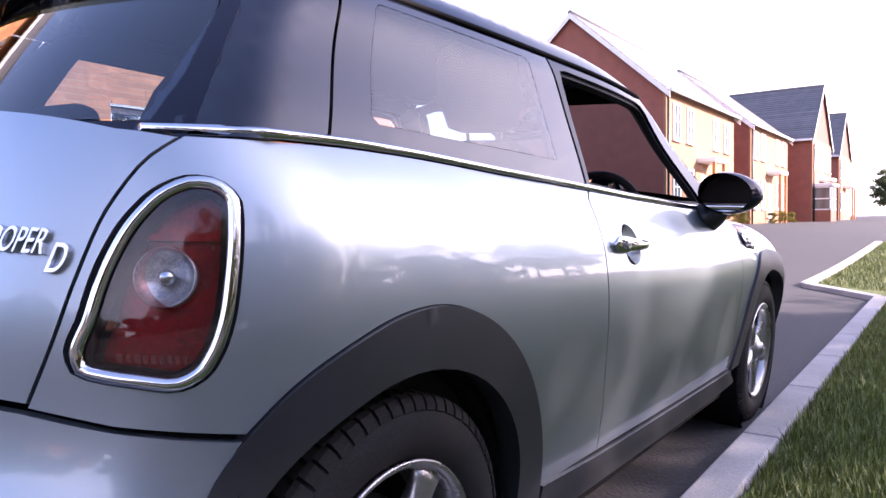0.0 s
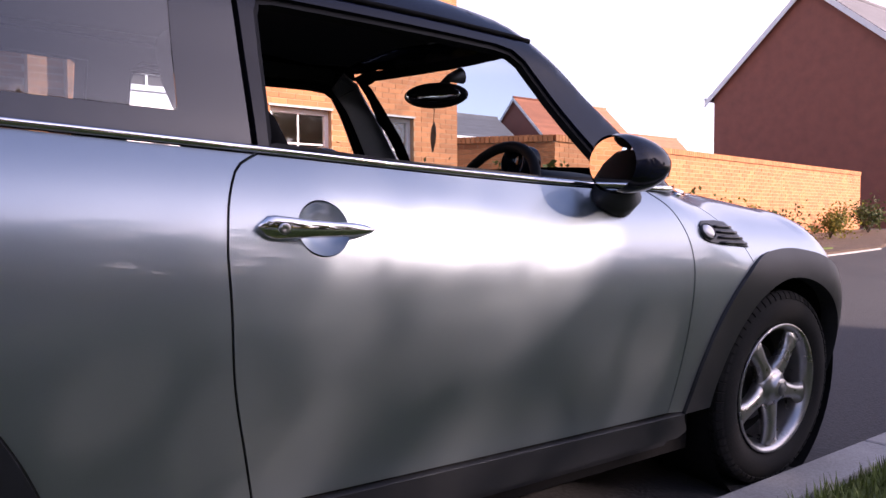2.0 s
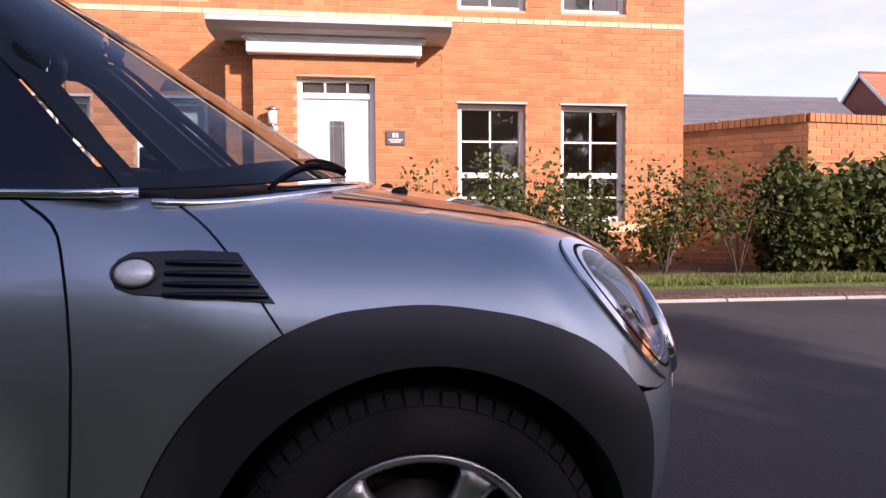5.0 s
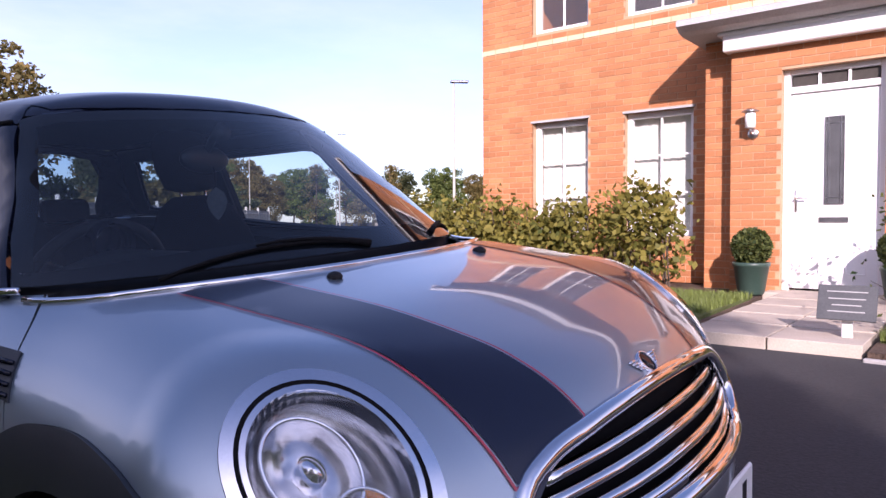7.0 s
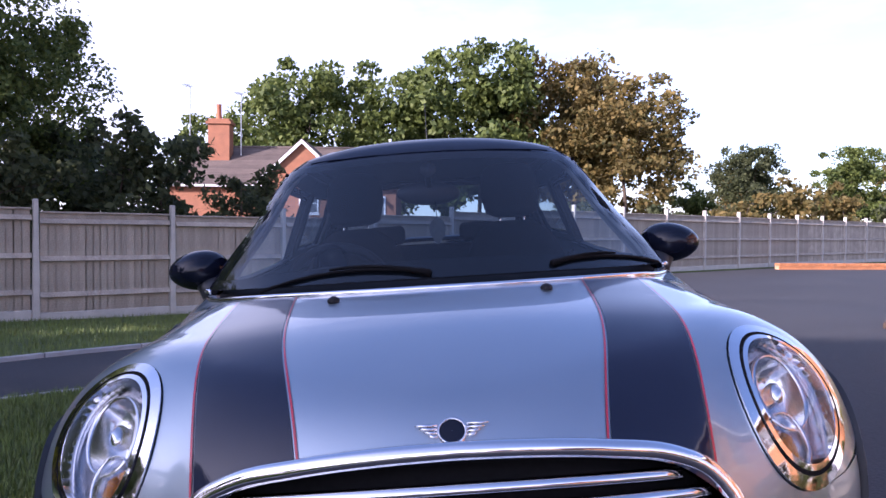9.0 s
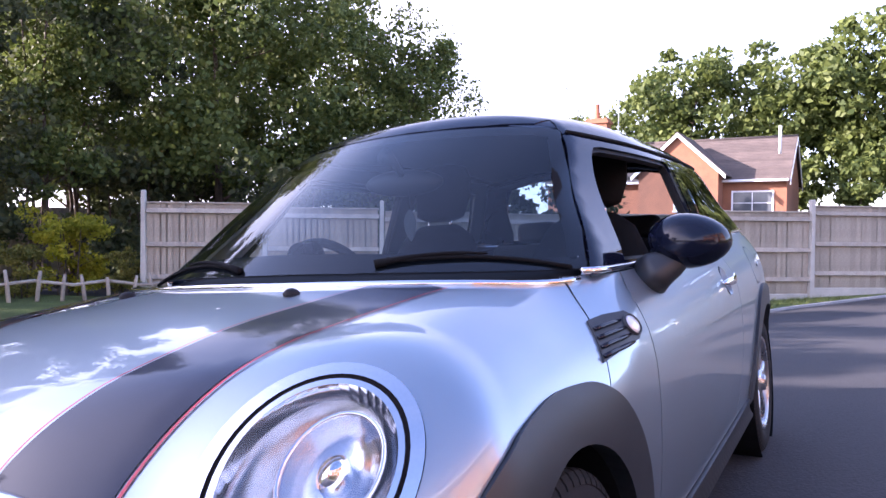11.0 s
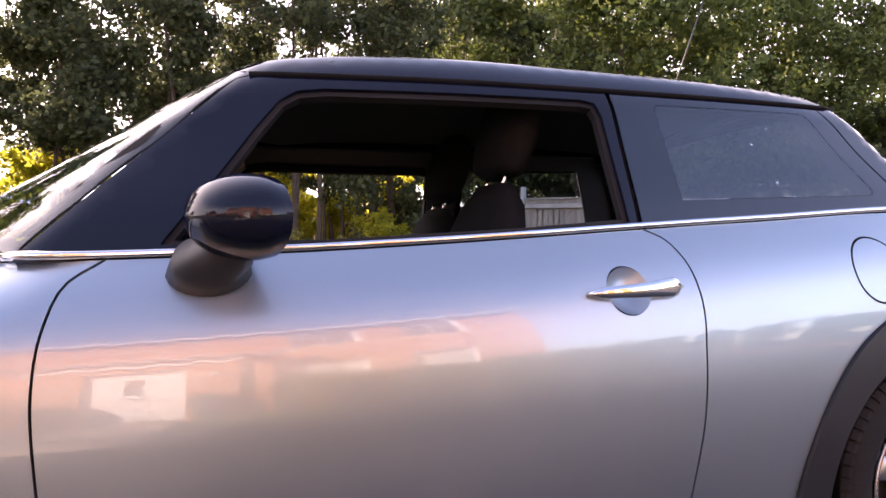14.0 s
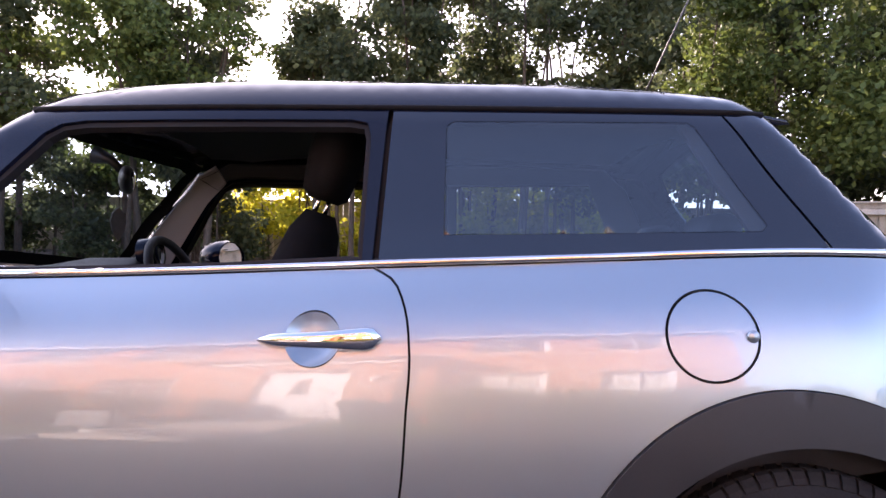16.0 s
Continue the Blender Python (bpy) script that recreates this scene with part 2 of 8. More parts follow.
TILE_RED = surface("red_roof_tile", (0.42, 0.15, 0.085), 0.85, 0.0, 0.2, 2.0, 40.0, 0.3, island=0.15)
TILE_BROWN = surface("brown_roof_tile", (0.105, 0.080, 0.068), 0.85, 0.0, 0.25, 2.0, 40.0, 0.3, island=0.15)
FENCE_WOOD = surface("weathered_fence_wood", (0.37, 0.315, 0.25), 0.9, 0.0, 0.3, 4.0, 60.0, 0.5, per_object=0.12, island=0.12)
CONCRETE = surface("concrete_post", (0.48, 0.45, 0.40), 0.9, 0.0, 0.15, 5.0, 90.0, 0.3)
BARK = surface("tree_bark", (0.085, 0.062, 0.045), 0.95, 0.0, 0.4, 6.0, 50.0, 0.9, bump_dist=0.02)
LANTERN_GLASS = surface("frosted_glass", (0.85, 0.85, 0.82), 0.4, 0.0, 0.03, 5.0, 60.0, 0.0)
STEEL = surface("stainless_steel", (0.55, 0.55, 0.56), 0.3, 1.0, 0.1, 8.0, 90.0, 0.0)
BLACK_METAL = surface("black_metal", (0.015, 0.015, 0.016), 0.45, 0.0, 0.2, 8.0, 90.0, 0.0)
POT = surface("green_pot", (0.04, 0.075, 0.06), 0.4, 0.0, 0.2, 6.0, 90.0, 0.1)
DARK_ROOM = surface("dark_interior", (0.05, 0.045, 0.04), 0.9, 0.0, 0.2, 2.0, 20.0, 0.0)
CURTAIN = surface("cream_blind", (0.80, 0.78, 0.73), 0.9, 0.0, 0.05, 3.0, 60.0, 0.1)
SIGN_GREY = surface("slate_sign", (0.07, 0.075, 0.08), 0.5, 0.0, 0.2, 8.0, 90.0, 0.0)
WHITE_PAINT = surface("white_paint", (0.78, 0.78, 0.77), 0.5, 0.0, 0.05, 6.0, 80.0, 0.0)


def leaf_material(name, colour, second, thin=0.35):
    """Leaves: colour by clump and leaf, with light passing through."""
    m, nt, b = nodes_of(name)
    g = nt.nodes.new("ShaderNodeNewGeometry")
    tc, no = nt.nodes.new("ShaderNodeTexCoord"), nt.nodes.new("ShaderNodeTexNoise")
    no.inputs["Scale"].default_value = 0.7
    nt.links.new(tc.outputs["Object"], no.inputs["Vector"])
    add = nt.nodes.new("ShaderNodeMath")
    add.operation = "MULTIPLY_ADD"
    nt.links.new(g.outputs["Random Per Island"], add.inputs[0])
    add.inputs[1].default_value = 0.75
    nt.links.new(no.outputs["Fac"], add.inputs[2])
    rg = nt.nodes.new("ShaderNodeMapRange")
    rg.inputs["From Min"].default_value, rg.inputs["From Max"].default_value = 0.4, 1.15
    nt.links.new(add.outputs[0], rg.inputs["Value"])
    mix = nt.nodes.new("ShaderNodeMixRGB")
    mix.inputs["Color1"].default_value, mix.inputs["Color2"].default_value = (*colour, 1), (*second, 1)
    nt.links.new(rg.outputs["Result"], mix.inputs["Fac"])
    nt.links.new(mix.outputs["Color"], b.inputs["Base Color"])
    b.inputs["Roughness"].default_value = 0.62
    b.inputs["Specular IOR Level"].default_value = 0.3
    tl, mx = nt.nodes.new("ShaderNodeBsdfTranslucent"), nt.nodes.new("ShaderNodeMixShader")
    nt.links.new(mix.outputs["Color"], tl.inputs["Color"])
    mx.inputs[0].default_value = thin
    nt.links.new(b.outputs[0], mx.inputs[1])
    nt.links.new(tl.outputs[0], mx.inputs[2])
    nt.links.new(mx.outputs[0], nt.nodes["Material Output"].inputs["Surface"])
    return m


LEAF_OAK = leaf_material("oak_leaf", (0.045, 0.075, 0.021), (0.140, 0.175, 0.042), 0.34)
LEAF_DARK = leaf_material("dark_leaf", (0.042, 0.058, 0.032), (0.115, 0.132, 0.055), 0.5)
# yellow-green leaves, their colour raised to carry the sunlight on them
LEAF_YELLOW_LIT = leaf_material("yellow_leaf_lit", (0.27, 0.30, 0.03), (0.60, 0.54, 0.06), 0.65)
LEAF_AUTUMN = leaf_material("autumn_leaf", (0.08, 0.085, 0.03), (0.25, 0.18, 0.06), 0.45)
LEAF_HEDGE = leaf_material("hedge_leaf", (0.065, 0.085, 0.018), (0.27, 0.235, 0.05))
LEAF_LAUREL = leaf_material("shrub_leaf", (0.022, 0.042, 0.014), (0.10, 0.12, 0.03), 0.25)
LEAF_RED = leaf_material("red_shrub_leaf", (0.10, 0.03, 0.015), (0.26, 0.09, 0.03), 0.3)


# ---- mesh helpers ----
def link_bm(name, bm, material, parent=None, label="", smooth=False):
    me = bpy.data.meshes.new(name)
    bm.to_mesh(me)
    bm.free()
    return link_me(name, me, material, parent, label, smooth)


def link_me(name, me, material, parent=None, label="", smooth=False):
    if material:
        me.materials.append(material)
    if smooth:
        me.polygons.foreach_set("use_smooth", [True] * len(me.polygons))
    ob = new(name, me)
    if parent:
        ob.parent = parent
    if label:
        tagged(ob, label)
    return ob


def part(name, bm, material, parent, label="", smooth=False):
    return link_bm(name, bm, material, parent, label, smooth)


def thing(name, label, category, group="", at=(0, 0, 0), turn=0.0, kind=""):
    ob = new(name)
    ob.matrix_basis = pose(*at, 0, 0, turn)
    return tagged(ob, label, category, group, kind)


def add_box(bm, x0, x1, y0, y1, z0, z1, bevel=0.0, m=None, segs=1):
    r = bmesh.ops.create_cube(bm, size=1.0)
    vs = r["verts"]
    for v in vs:
        v.co = Vector(((x0 + x1) / 2 + v.co.x * (x1 - x0), (y0 + y1) / 2 + v.co.y * (y1 - y0), (z0 + z1) / 2 + v.co.z * (z1 - z0)))
    if bevel:
        es = list({e for v in vs for e in v.link_edges})
        out = bmesh.ops.bevel(bm, geom=es, offset=bevel, segments=segs, affect="EDGES", profile=0.5)
        vs = list({v for f in out["faces"] for v in f.verts} | {v for v in vs if v.is_valid})
    if m is not None:
        bmesh.ops.transform(bm, matrix=m, verts=[v for v in vs if v.is_valid])
    return vs


def box_bm(*a, **k):
    bm = bmesh.new()
    add_box(bm, *a, **k)
    return bm


def add_tube(bm, pts, radii, sides=8, caps=True):
    """A round tube through points, with a radius at each."""
    pts = [Vector(p) for p in pts]
    if not hasattr(radii, "__len__"):
        radii = [radii] * len(pts)
    rings = []
    a = None
    for i, p in enumerate(pts):
        d = (pts[min(i + 1, len(pts) - 1)] - pts[max(i - 1, 0)]).normalized()
        if a is None:
            a = d.cross(Vector((0.12, 0.27, 0.95)))
            if a.length < 0.05:
                a = d.cross(Vector((1, 0, 0)))
        a = (a - d * a.dot(d)).normalized()  # carried along without twist
        b = d.cross(a)
        rings.append([bm.verts.new(p + (a * math.cos(k * math.tau / sides) + b * math.sin(k * math.tau / sides)) * radii[i]) for k in range(sides)])
    for r0, r1 in zip(rings, rings[1:]):
        for k in range(sides):
            bm.faces.new((r0[k], r0[(k + 1) % sides], r1[(k + 1) % sides], r1[k]))
    if caps:
        bm.faces.new(rings[0][::-1])
        bm.faces.new(rings[-1])


def add_lathe(bm, profile, m=None, sides=32, close=False):
    """A turned form round the local z axis from (radius, z) pairs."""
    m = m or Matrix()
    rings = [[bm.verts.new(m @ Vector((r * math.cos(k * math.tau / sides), r * math.sin(k * math.tau / sides), z))) for k in range(sides)] for r, z in profile]
    for r0, r1 in zip(rings, rings[1:]):
        for k in range(sides):
            bm.faces.new((r0[k], r0[(k + 1) % sides], r1[(k + 1) % sides], r1[k]))
    if close:
        bm.faces.new(rings[0][::-1])
        bm.faces.new(rings[-1])


def add_prism(bm, outline, lift):
    """A flat outline (3D points) given depth along a vector."""
    lift = Vector(lift)
    a = [bm.verts.new(p) for p in outline]
    b = [bm.verts.new(Vector(p) + lift) for p in outline]
    n = len(a)
    bm.faces.new(a[::-1])
    bm.faces.new(b)
    for i in range(n):
        bm.faces.new((a[i], a[(i + 1) % n], b[(i + 1) % n], b[i]))
    bmesh.ops.recalc_face_normals(bm, faces=bm.faces[:])


# ---- ground ----
def ease(a, b, x):
    t = min(1.0, max(0.0, (x - a) / (b - a)))
    return t * t * (3 - 2 * t)


def rise(x, y):
    """Height of the ground: the drive falls across, drops to the back and climbs up the close."""
    k = 1.3
    yc = -1.7 + k * math.log1p(math.exp((y + 1.7) / k * 3)) / 3 if y < 6 else y
    yc = yc - (math.log1p(math.exp((yc - 2.7) * 3)) / 3 if yc < 12 else yc - 2.7)
    return 0.0717 * yc - 0.25 * ease(-2.5, -9.0, x) + 0.30 * ease(7.0, 22.0, x)


def draped(name, outline, off, material, label, category, step=0.6, kind="structure", drop=0.0, hold=None):
    """A surface cut to an outline and laid on the ground, with an edge that turns down."""
    from mathutils import geometry
    o = [np.array(p, float) for p in outline]
    loop = []
    for p, q in zip(o, o[1:] + o[:1]):
        n = max(1, int(np.linalg.norm(q - p) / step))
        loop += [p + (q - p) * k / n for k in range(n)]
    loop = np.array(loop)
    mn, mx = loop.min(0), loop.max(0)
    pts = [tuple(p) for p in loop]
    x = mn[0] + step * 0.4
    px, py = loop[:, 0], loop[:, 1]
    qx, qy = np.roll(px, -1), np.roll(py, -1)

    def inside(a, b):
        c = (py > b) != (qy > b)
        with np.errstate(divide="ignore", invalid="ignore"):
            xi = px + (b - py) * (qx - px) / (qy - py)
        return bool((c & (a < xi)).sum() % 2)
    while x < mx[0]:
        y = mn[1] + step * 0.4
        while y < mx[1]:
            if inside(x, y):
                pts.append((x, y))
            y += step
        x += step
    n = len(loop)
    res = geometry.delaunay_2d_cdt([Vector(p) for p in pts], [(i, (i + 1) % n) for i in range(n)], [], 1, 1e-6)
    vs = [(v.x, v.y, rise(v.x, v.y) + off) for v in res[0]]
    fs = [tuple(f) for f in res[2]]
    if drop:
        edge = {}
        for f in fs:
            for i in range(len(f)):
                edge[(f[i], f[(i + 1) % len(f)])] = True
        for (a, b) in list(edge):
            if (b, a) not in edge:
                k = len(vs)
                vs += [(vs[b][0], vs[b][1], vs[b][2] - drop), (vs[a][0], vs[a][1], vs[a][2] - drop)]
                fs.append((b, a, k + 1, k))
    me = bpy.data.meshes.new(name)
    me.from_pydata(vs, [], fs)
    return tagged(link_me(name, me, material), label, category, kind=kind)


def make_ground():
    near = [i * 0.5 for i in range(-40, 41)]
    far = [22, 25, 30, 40, 60, 90, 140, 250, 500, 900]
    ax = [-f for f in far[::-1]] + near + far
    vs = [(x, y, rise(x, y)) for x in ax for y in ax]
    n = len(ax)
    fs = [(i * n + j, (i + 1) * n + j, (i + 1) * n + j + 1, i * n + j + 1) for i in range(n - 1) for j in range(n - 1)]
    me = bpy.data.meshes.new("ground")
    me.from_pydata(vs, [], fs)
    tagged(link_me("ground", me, ASPHALT, smooth=True), "dark tarmac drive and close, slightly worn", "ground", kind="structure")


make_ground()
ISLAND = [(-3.72, -1.03), (6.34, -0.93), (7.02, -0.16), (16.0, -0.12), (40.0, -0.5), (40.0, -9.0), (16.0, -9.0), (1.6, -7.6), (-2.05, -2.35)]
draped("lawn", ISLAND, 0.045, TURF, "mown green lawn beside the drive", "grass", 0.5, drop=0.08)
VERGE = [(2.2, -8.4), (-4.25, -3.05), (-5.7, -1.95), (-10.2, 0.15), (-12.7, 1.75), (-20.5, 12.0), (-30, 25), (-31, 24), (-8.5, -4.3), (-5.2, -8.7), (-3.0, -12.5)]
draped("verge", VERGE, 0.03, TURF, "green grass verge below the fence", "grass", 0.7, drop=0.05)
draped("woodland_floor", [(-3.0, -12.5), (2.2, -8.6), (16.0, -9.2), (40.0, -9.3), (60, -40), (-30, -40), (-12, -14)], 0.02, SOIL, "leaf litter under the trees", "soil", 1.5, drop=0.03)
BED_Y = 3.16
draped("bed_left", [(-4.7, 5.0), (-3.6, 4.2), (-1.6, 3.75), (0.0, 3.5), (0.62, 3.38), (0.45, 6.25), (-0.2, 6.9), (-3.4, 6.9), (-5.2, 6.9)], 0.05, SOIL, "dark bark-mulched bed beside the house", "soil", 0.4, drop=0.06)
draped("bed_right", [(1.72, 3.25), (3.0, 3.16), (6.0, 3.14), (12.0, 3.6), (19.0, 5.4), (19.0, 7.2), (6.6, 5.75), (5.6, 6.9), (2.0, 6.9), (1.72, 6.2)], 0.05, SOIL, "dark bark-mulched bed with shrubs", "soil", 0.4, drop=0.06)
draped("grass_strip", [(1.74, 3.62), (3.0, 3.55), (6.0, 3.52), (11.0, 3.85), (11.0, 4.5), (6.0, 4.2), (1.74, 4.3)], 0.075, TURF, "narrow strip of green lawn", "grass", 0.4, drop=0.03)
draped("grass_strip", [(-0.6, 4.2), (0.55, 3.95), (0.48, 5.6), (-0.5, 5.7)], 0.075, TURF, "small patch of green lawn", "grass", 0.4, drop=0.03)


def kerb_line(pts, width, height, length, group):
    """Concrete kerb stones laid end to end along a line."""
    pts = [Vector((p[0], p[1], 0)) for p in pts]
    run = tagged(new("kerb"), "pale grey concrete edging kerb", "kerb", kind="structure")
    for p, q in zip(pts, pts[1:]):
        d = q - p
        n = max(1, round(d.length / length))
        step = d.length / n
        d.normalize()
        side = Vector((-d.y, d.x, 0))
        if step > 1.5 * length:
            continue
        me = None
        for k in range(n):
            a = p + d * (step * k + 0.004)
            b = p + d * (step * (k + 1) - 0.004)
            c = (a + b) / 2
            za, zb = rise(a.x, a.y), rise(b.x, b.y)
            if me is None:
                bm = bmesh.new()
                add_box(bm, -(b - a).length / 2, (b - a).length / 2, -width / 2, width / 2, -0.12, height, bevel=0.010, segs=2)
                me = bpy.data.meshes.new("kerb_stone")
                bm.to_mesh(me)
                bm.free()
                me.materials.append(KERB)
            ob = new("kerb_stone", me)
            ob.parent = run
            ob.matrix_basis = Matrix.Translation((c.x, c.y, (za + zb) / 2)) @ Matrix.Rotation(math.atan2(d.y, d.x), 4, "Z") @ Matrix.Rotation(-math.atan2(zb - za, (b - a).length), 4, "Y")


kerb_line([(-3.78, -0.945), (6.36, -0.855)], 0.135, 0.055, 0.915, "kerb")
kerb_line([(6.40, -0.83), (7.04, -0.06)], 0.135, 0.055, 0.915, "kerb")
kerb_line([(7.06, -0.05), (16.2, -0.02)], 0.135, 0.055, 0.915, "kerb")
kerb_line([(-3.80, -0.94), (-2.10, -2.38), (0.8, -6.2)], 0.06, 0.05, 0.915, "kerb")
kerb_line([(2.1, -8.3), (-4.25, -3.02), (-5.7, -1.92), (-10.2, 0.18), (-12.7, 1.78)], 0.05, 0.045, 0.915, "kerb")
kerb_line([(1.70, 3.22), (3.0, 3.12), (6.0, 3.10), (12.0, 3.56)], 0.04, 0.022, 0.915, "kerb")
kerb_line([(-2.7, 3.97), (-1.6, 3.72), (0.0, 3.47), (0.62, 3.34)], 0.05, 0.06, 0.915, "kerb")


def grass_blades(name, n, box, base, seed, h=(0.03, 0.075), poly=None):
    """Blades of grass as one mesh."""
    rng = np.random.default_rng(seed)
    x = rng.uniform(box[0], box[1], n)
    y = rng.uniform(box[2], box[3], n)
    z = np.array([rise(a, b) for a, b in zip(x, y)]) + base
    if poly is not None:
        p = np.array(poly)
        ins = np.zeros(n, bool)
        for (x0, y0), (x1, y1) in zip(p, np.roll(p, -1, 0)):
            c = (y0 > y) != (y1 > y)
            ins ^= c & (x < x0 + (y - y0) * (x1 - x0) / ((y1 - y0) or 1e-9))
        x, y, z = x[ins], y[ins], z[ins]
        n = len(x)
    a, hh = rng.uniform(0, math.tau, n), rng.uniform(h[0], h[1], n)
    lean, w = rng.uniform(0, 0.8, n), rng.uniform(0.0025, 0.005, n)
    v = np.empty((n, 3, 3))
    v[:, 0] = np.stack([x - np.cos(a) * w, y - np.sin(a) * w, z - 0.006], 1)
    v[:, 1] = np.stack([x + np.cos(a) * w, y + np.sin(a) * w, z - 0.006], 1)
    v[:, 2] = np.stack([x - np.sin(a) * hh * lean, y + np.cos(a) * hh * lean, z + hh], 1)
    me = bpy.data.meshes.new(name)
    me.from_pydata([], [], [])
    me.vertices.add(3 * n)
    me.vertices.foreach_set("co", v.ravel())
    me.loops.add(3 * n)
    me.loops.foreach_set("vertex_index", np.arange(3 * n))
    me.polygons.add(n)
    me.polygons.foreach_set("loop_start", np.arange(0, 3 * n, 3))
    me.update()
    return tagged(link_me(name, me, BLADE), "short green grass blades", "grass", kind="stuff")


grass_blades("lawn_grass", 150000, (-3.6, 7.0, -3.2, -0.95), 0.045, 11, (0.02, 0.06), ISLAND)
grass_blades("lawn_grass", 40000, (7.0, 16.0, -3.2, -0.16), 0.045, 12, (0.03, 0.07), ISLAND)
grass_blades("verge_grass", 60000, (-12.0, -2.0, -6.5, 1.0), 0.03, 13, (0.03, 0.08), VERGE)
grass_blades("strip_grass", 26000, (1.74, 6.0, 3.58, 4.2), 0.075, 14, (0.03, 0.07))
grass_blades("strip_grass", 9000, (-0.5, 0.5, 4.15, 5.6), 0.075, 15, (0.03, 0.07))


# ---- the car: surfaces ----
def spl(pairs):
    """A smooth curve through pairs, as a function of arrays."""
    xs, ys = np.array([p[0] for p in pairs], float), np.array([p[1] for p in pairs], float)
    d = np.gradient(ys, xs)

    def f(x):
        x = np.clip(np.asarray(x, float), xs[0], xs[-1])
        i = np.clip(np.searchsorted(xs, x) - 1, 0, len(xs) - 2)
        h = xs[i + 1] - xs[i]
        t = (x - xs[i]) / h
        return ((1 + 2 * t) * (1 - t) ** 2 * ys[i] + t * (1 - t) ** 2 * h * d[i] + t * t * (3 - 2 * t) * ys[i + 1] + t * t * (t - 1) * h * d[i + 1])
    return f


def smax(a, b, k):
    h = np.maximum(k - np.abs(a - b), 0) / k
    return np.maximum(a, b) + h * h * k * 0.25


def sstep(a, b, x):
    t = np.clip((x - a) / (b - a), 0, 1)
    return t * t * (3 - 2 * t)


BELT = spl([(-1.6, 0.955), (-1.45, 0.963), (-1.25, 0.968), (-0.75, 0.950), (-0.38, 0.933), (0.0, 0.913), (0.3, 0.900), (0.62, 0.892), (0.83, 0.890), (1.2, 0.886)])
BODY_Y = spl([(0.10, 0.70), (0.18, 0.760), (0.30, 0.785), (0.42, 0.806), (0.55, 0.820), (0.66, 0.824), (0.75, 0.818), (0.81, 0.804), (0.87, 0.775), (0.91, 0.745), (0.94, 0.718), (1.05, 0.61)])
BODY_PLAN = spl([(-1.85, 0.92), (-1.6, 0.965), (-1.4, 0.988), (-1.1, 0.999), (-0.7, 1.0), (0.9, 1.0), (1.2, 0.992), (1.45, 1.003), (1.65, 0.970), (1.95, 0.860)])
HOOD_DROP = spl([(0.3, 0.5), (0.7, 0.65), (0.85, 0.66), (1.0, 0.638), (1.22, 0.606), (1.5, 0.586), (1.7, 0.582), (2.0, 0.578)])
HOOD_Z = spl([(-2.0, 2.0), (0.0, 1.30), (0.4, 1.10), (0.65, 0.99), (0.9, 0.922), (1.1, 0.902), (1.27, 0.880), (1.5, 0.841), (1.7, 0.776), (1.82, 0.726), (1.92, 0.64), (2.0, 0.54)])
NOSE_X = spl([(0.1, 1.86), (0.25, 1.90), (0.40, 1.94), (0.50, 1.940), (0.56, 1.928), (0.65, 1.881), (0.8, 1.803), (1.0, 1.73)])
TAIL_X = spl([(0.1, 1.70), (0.3, 1.765), (0.50, 1.775), (0.55, 1.745), (0.75, 1.70), (0.95, 1.63), (1.1, 1.56)])


LAMP_AT, LAMP_A, LAMP_B = np.array([1.618, 0.629, 0.686]), 0.183, 0.130
LAMP_N = np.array([0.690, 0.420, 0.590])
LAMP_D = np.array([0.718, -0.293, -0.632])
LAMP_N = LAMP_N / np.linalg.norm(LAMP_N)
LAMP_D = LAMP_D - LAMP_N * LAMP_D.dot(LAMP_N)
LAMP_D = LAMP_D / np.linalg.norm(LAMP_D)
LAMP_E = np.cross(LAMP_N, LAMP_D)


def lamp_blend(p, base):
    """Flattens the wing round the headlamp."""
    q = np.stack([p[..., 0], np.abs(p[..., 1]), p[..., 2]], -1) - LAMP_AT
    u, v = q @ LAMP_D / LAMP_A, q @ LAMP_E / LAMP_B
    r = np.sqrt(u * u + v * v)
    h = q @ LAMP_N - (0.022 + 0.005 * u - 0.005 * v - 0.034 * u * u - 0.020 * u * v - 0.020 * v * v)
    w = (1 - sstep(0.92, 1.75, r)) * (1 - sstep(0.06, 0.14, np.abs(h)))
    return base + (h - base) * w


def body(p):
    """Below zero inside the painted lower body."""
    x, y, z = p[..., 0], np.abs(p[..., 1]), p[..., 2]
    ze = z + (0.935 - BELT(x)) * sstep(0.55, 0.85, z)
    side = y - BODY_Y(ze) * BODY_PLAN(x)
    top = (z - (HOOD_Z(x) - HOOD_DROP(x) * (0.093 * y ** 2 + 0.139 * y ** 4))) * 0.9
    nose = (x - (NOSE_X(z) - 0.60 * y ** 2 + 0.13 * y ** 4)) * 0.95
    tail = (-x - (TAIL_X(z) - 0.16 * y ** 2 - 0.50 * y ** 4)) * 0.95
    return lamp_blend(p, smax(smax(side, top, 0.05 + 0.13 * sstep(0.6, 1.1, x)), smax(nose, tail, 0.05), 0.11))


def settle(p):
    """Fine proportions of the finished car."""
    x, y, z = p[:, 0], p[:, 1], p[:, 2]
    yy = y * y
    dx = -0.0277 + 0.0039 * x + 0.015 * z + 0.0207 * yy + 0.0222 * x * yy - 0.006 * x * x
    dy = y * (0.0024 - 0.0021 * x - 0.0165 * z)
    dz = -0.0039 - 0.0019 * x + 0.0365 * z - 0.0127 * yy + 0.0039 * x * x - 0.0166 * z * z
    return p + np.stack([dx, dy, dz], 1)


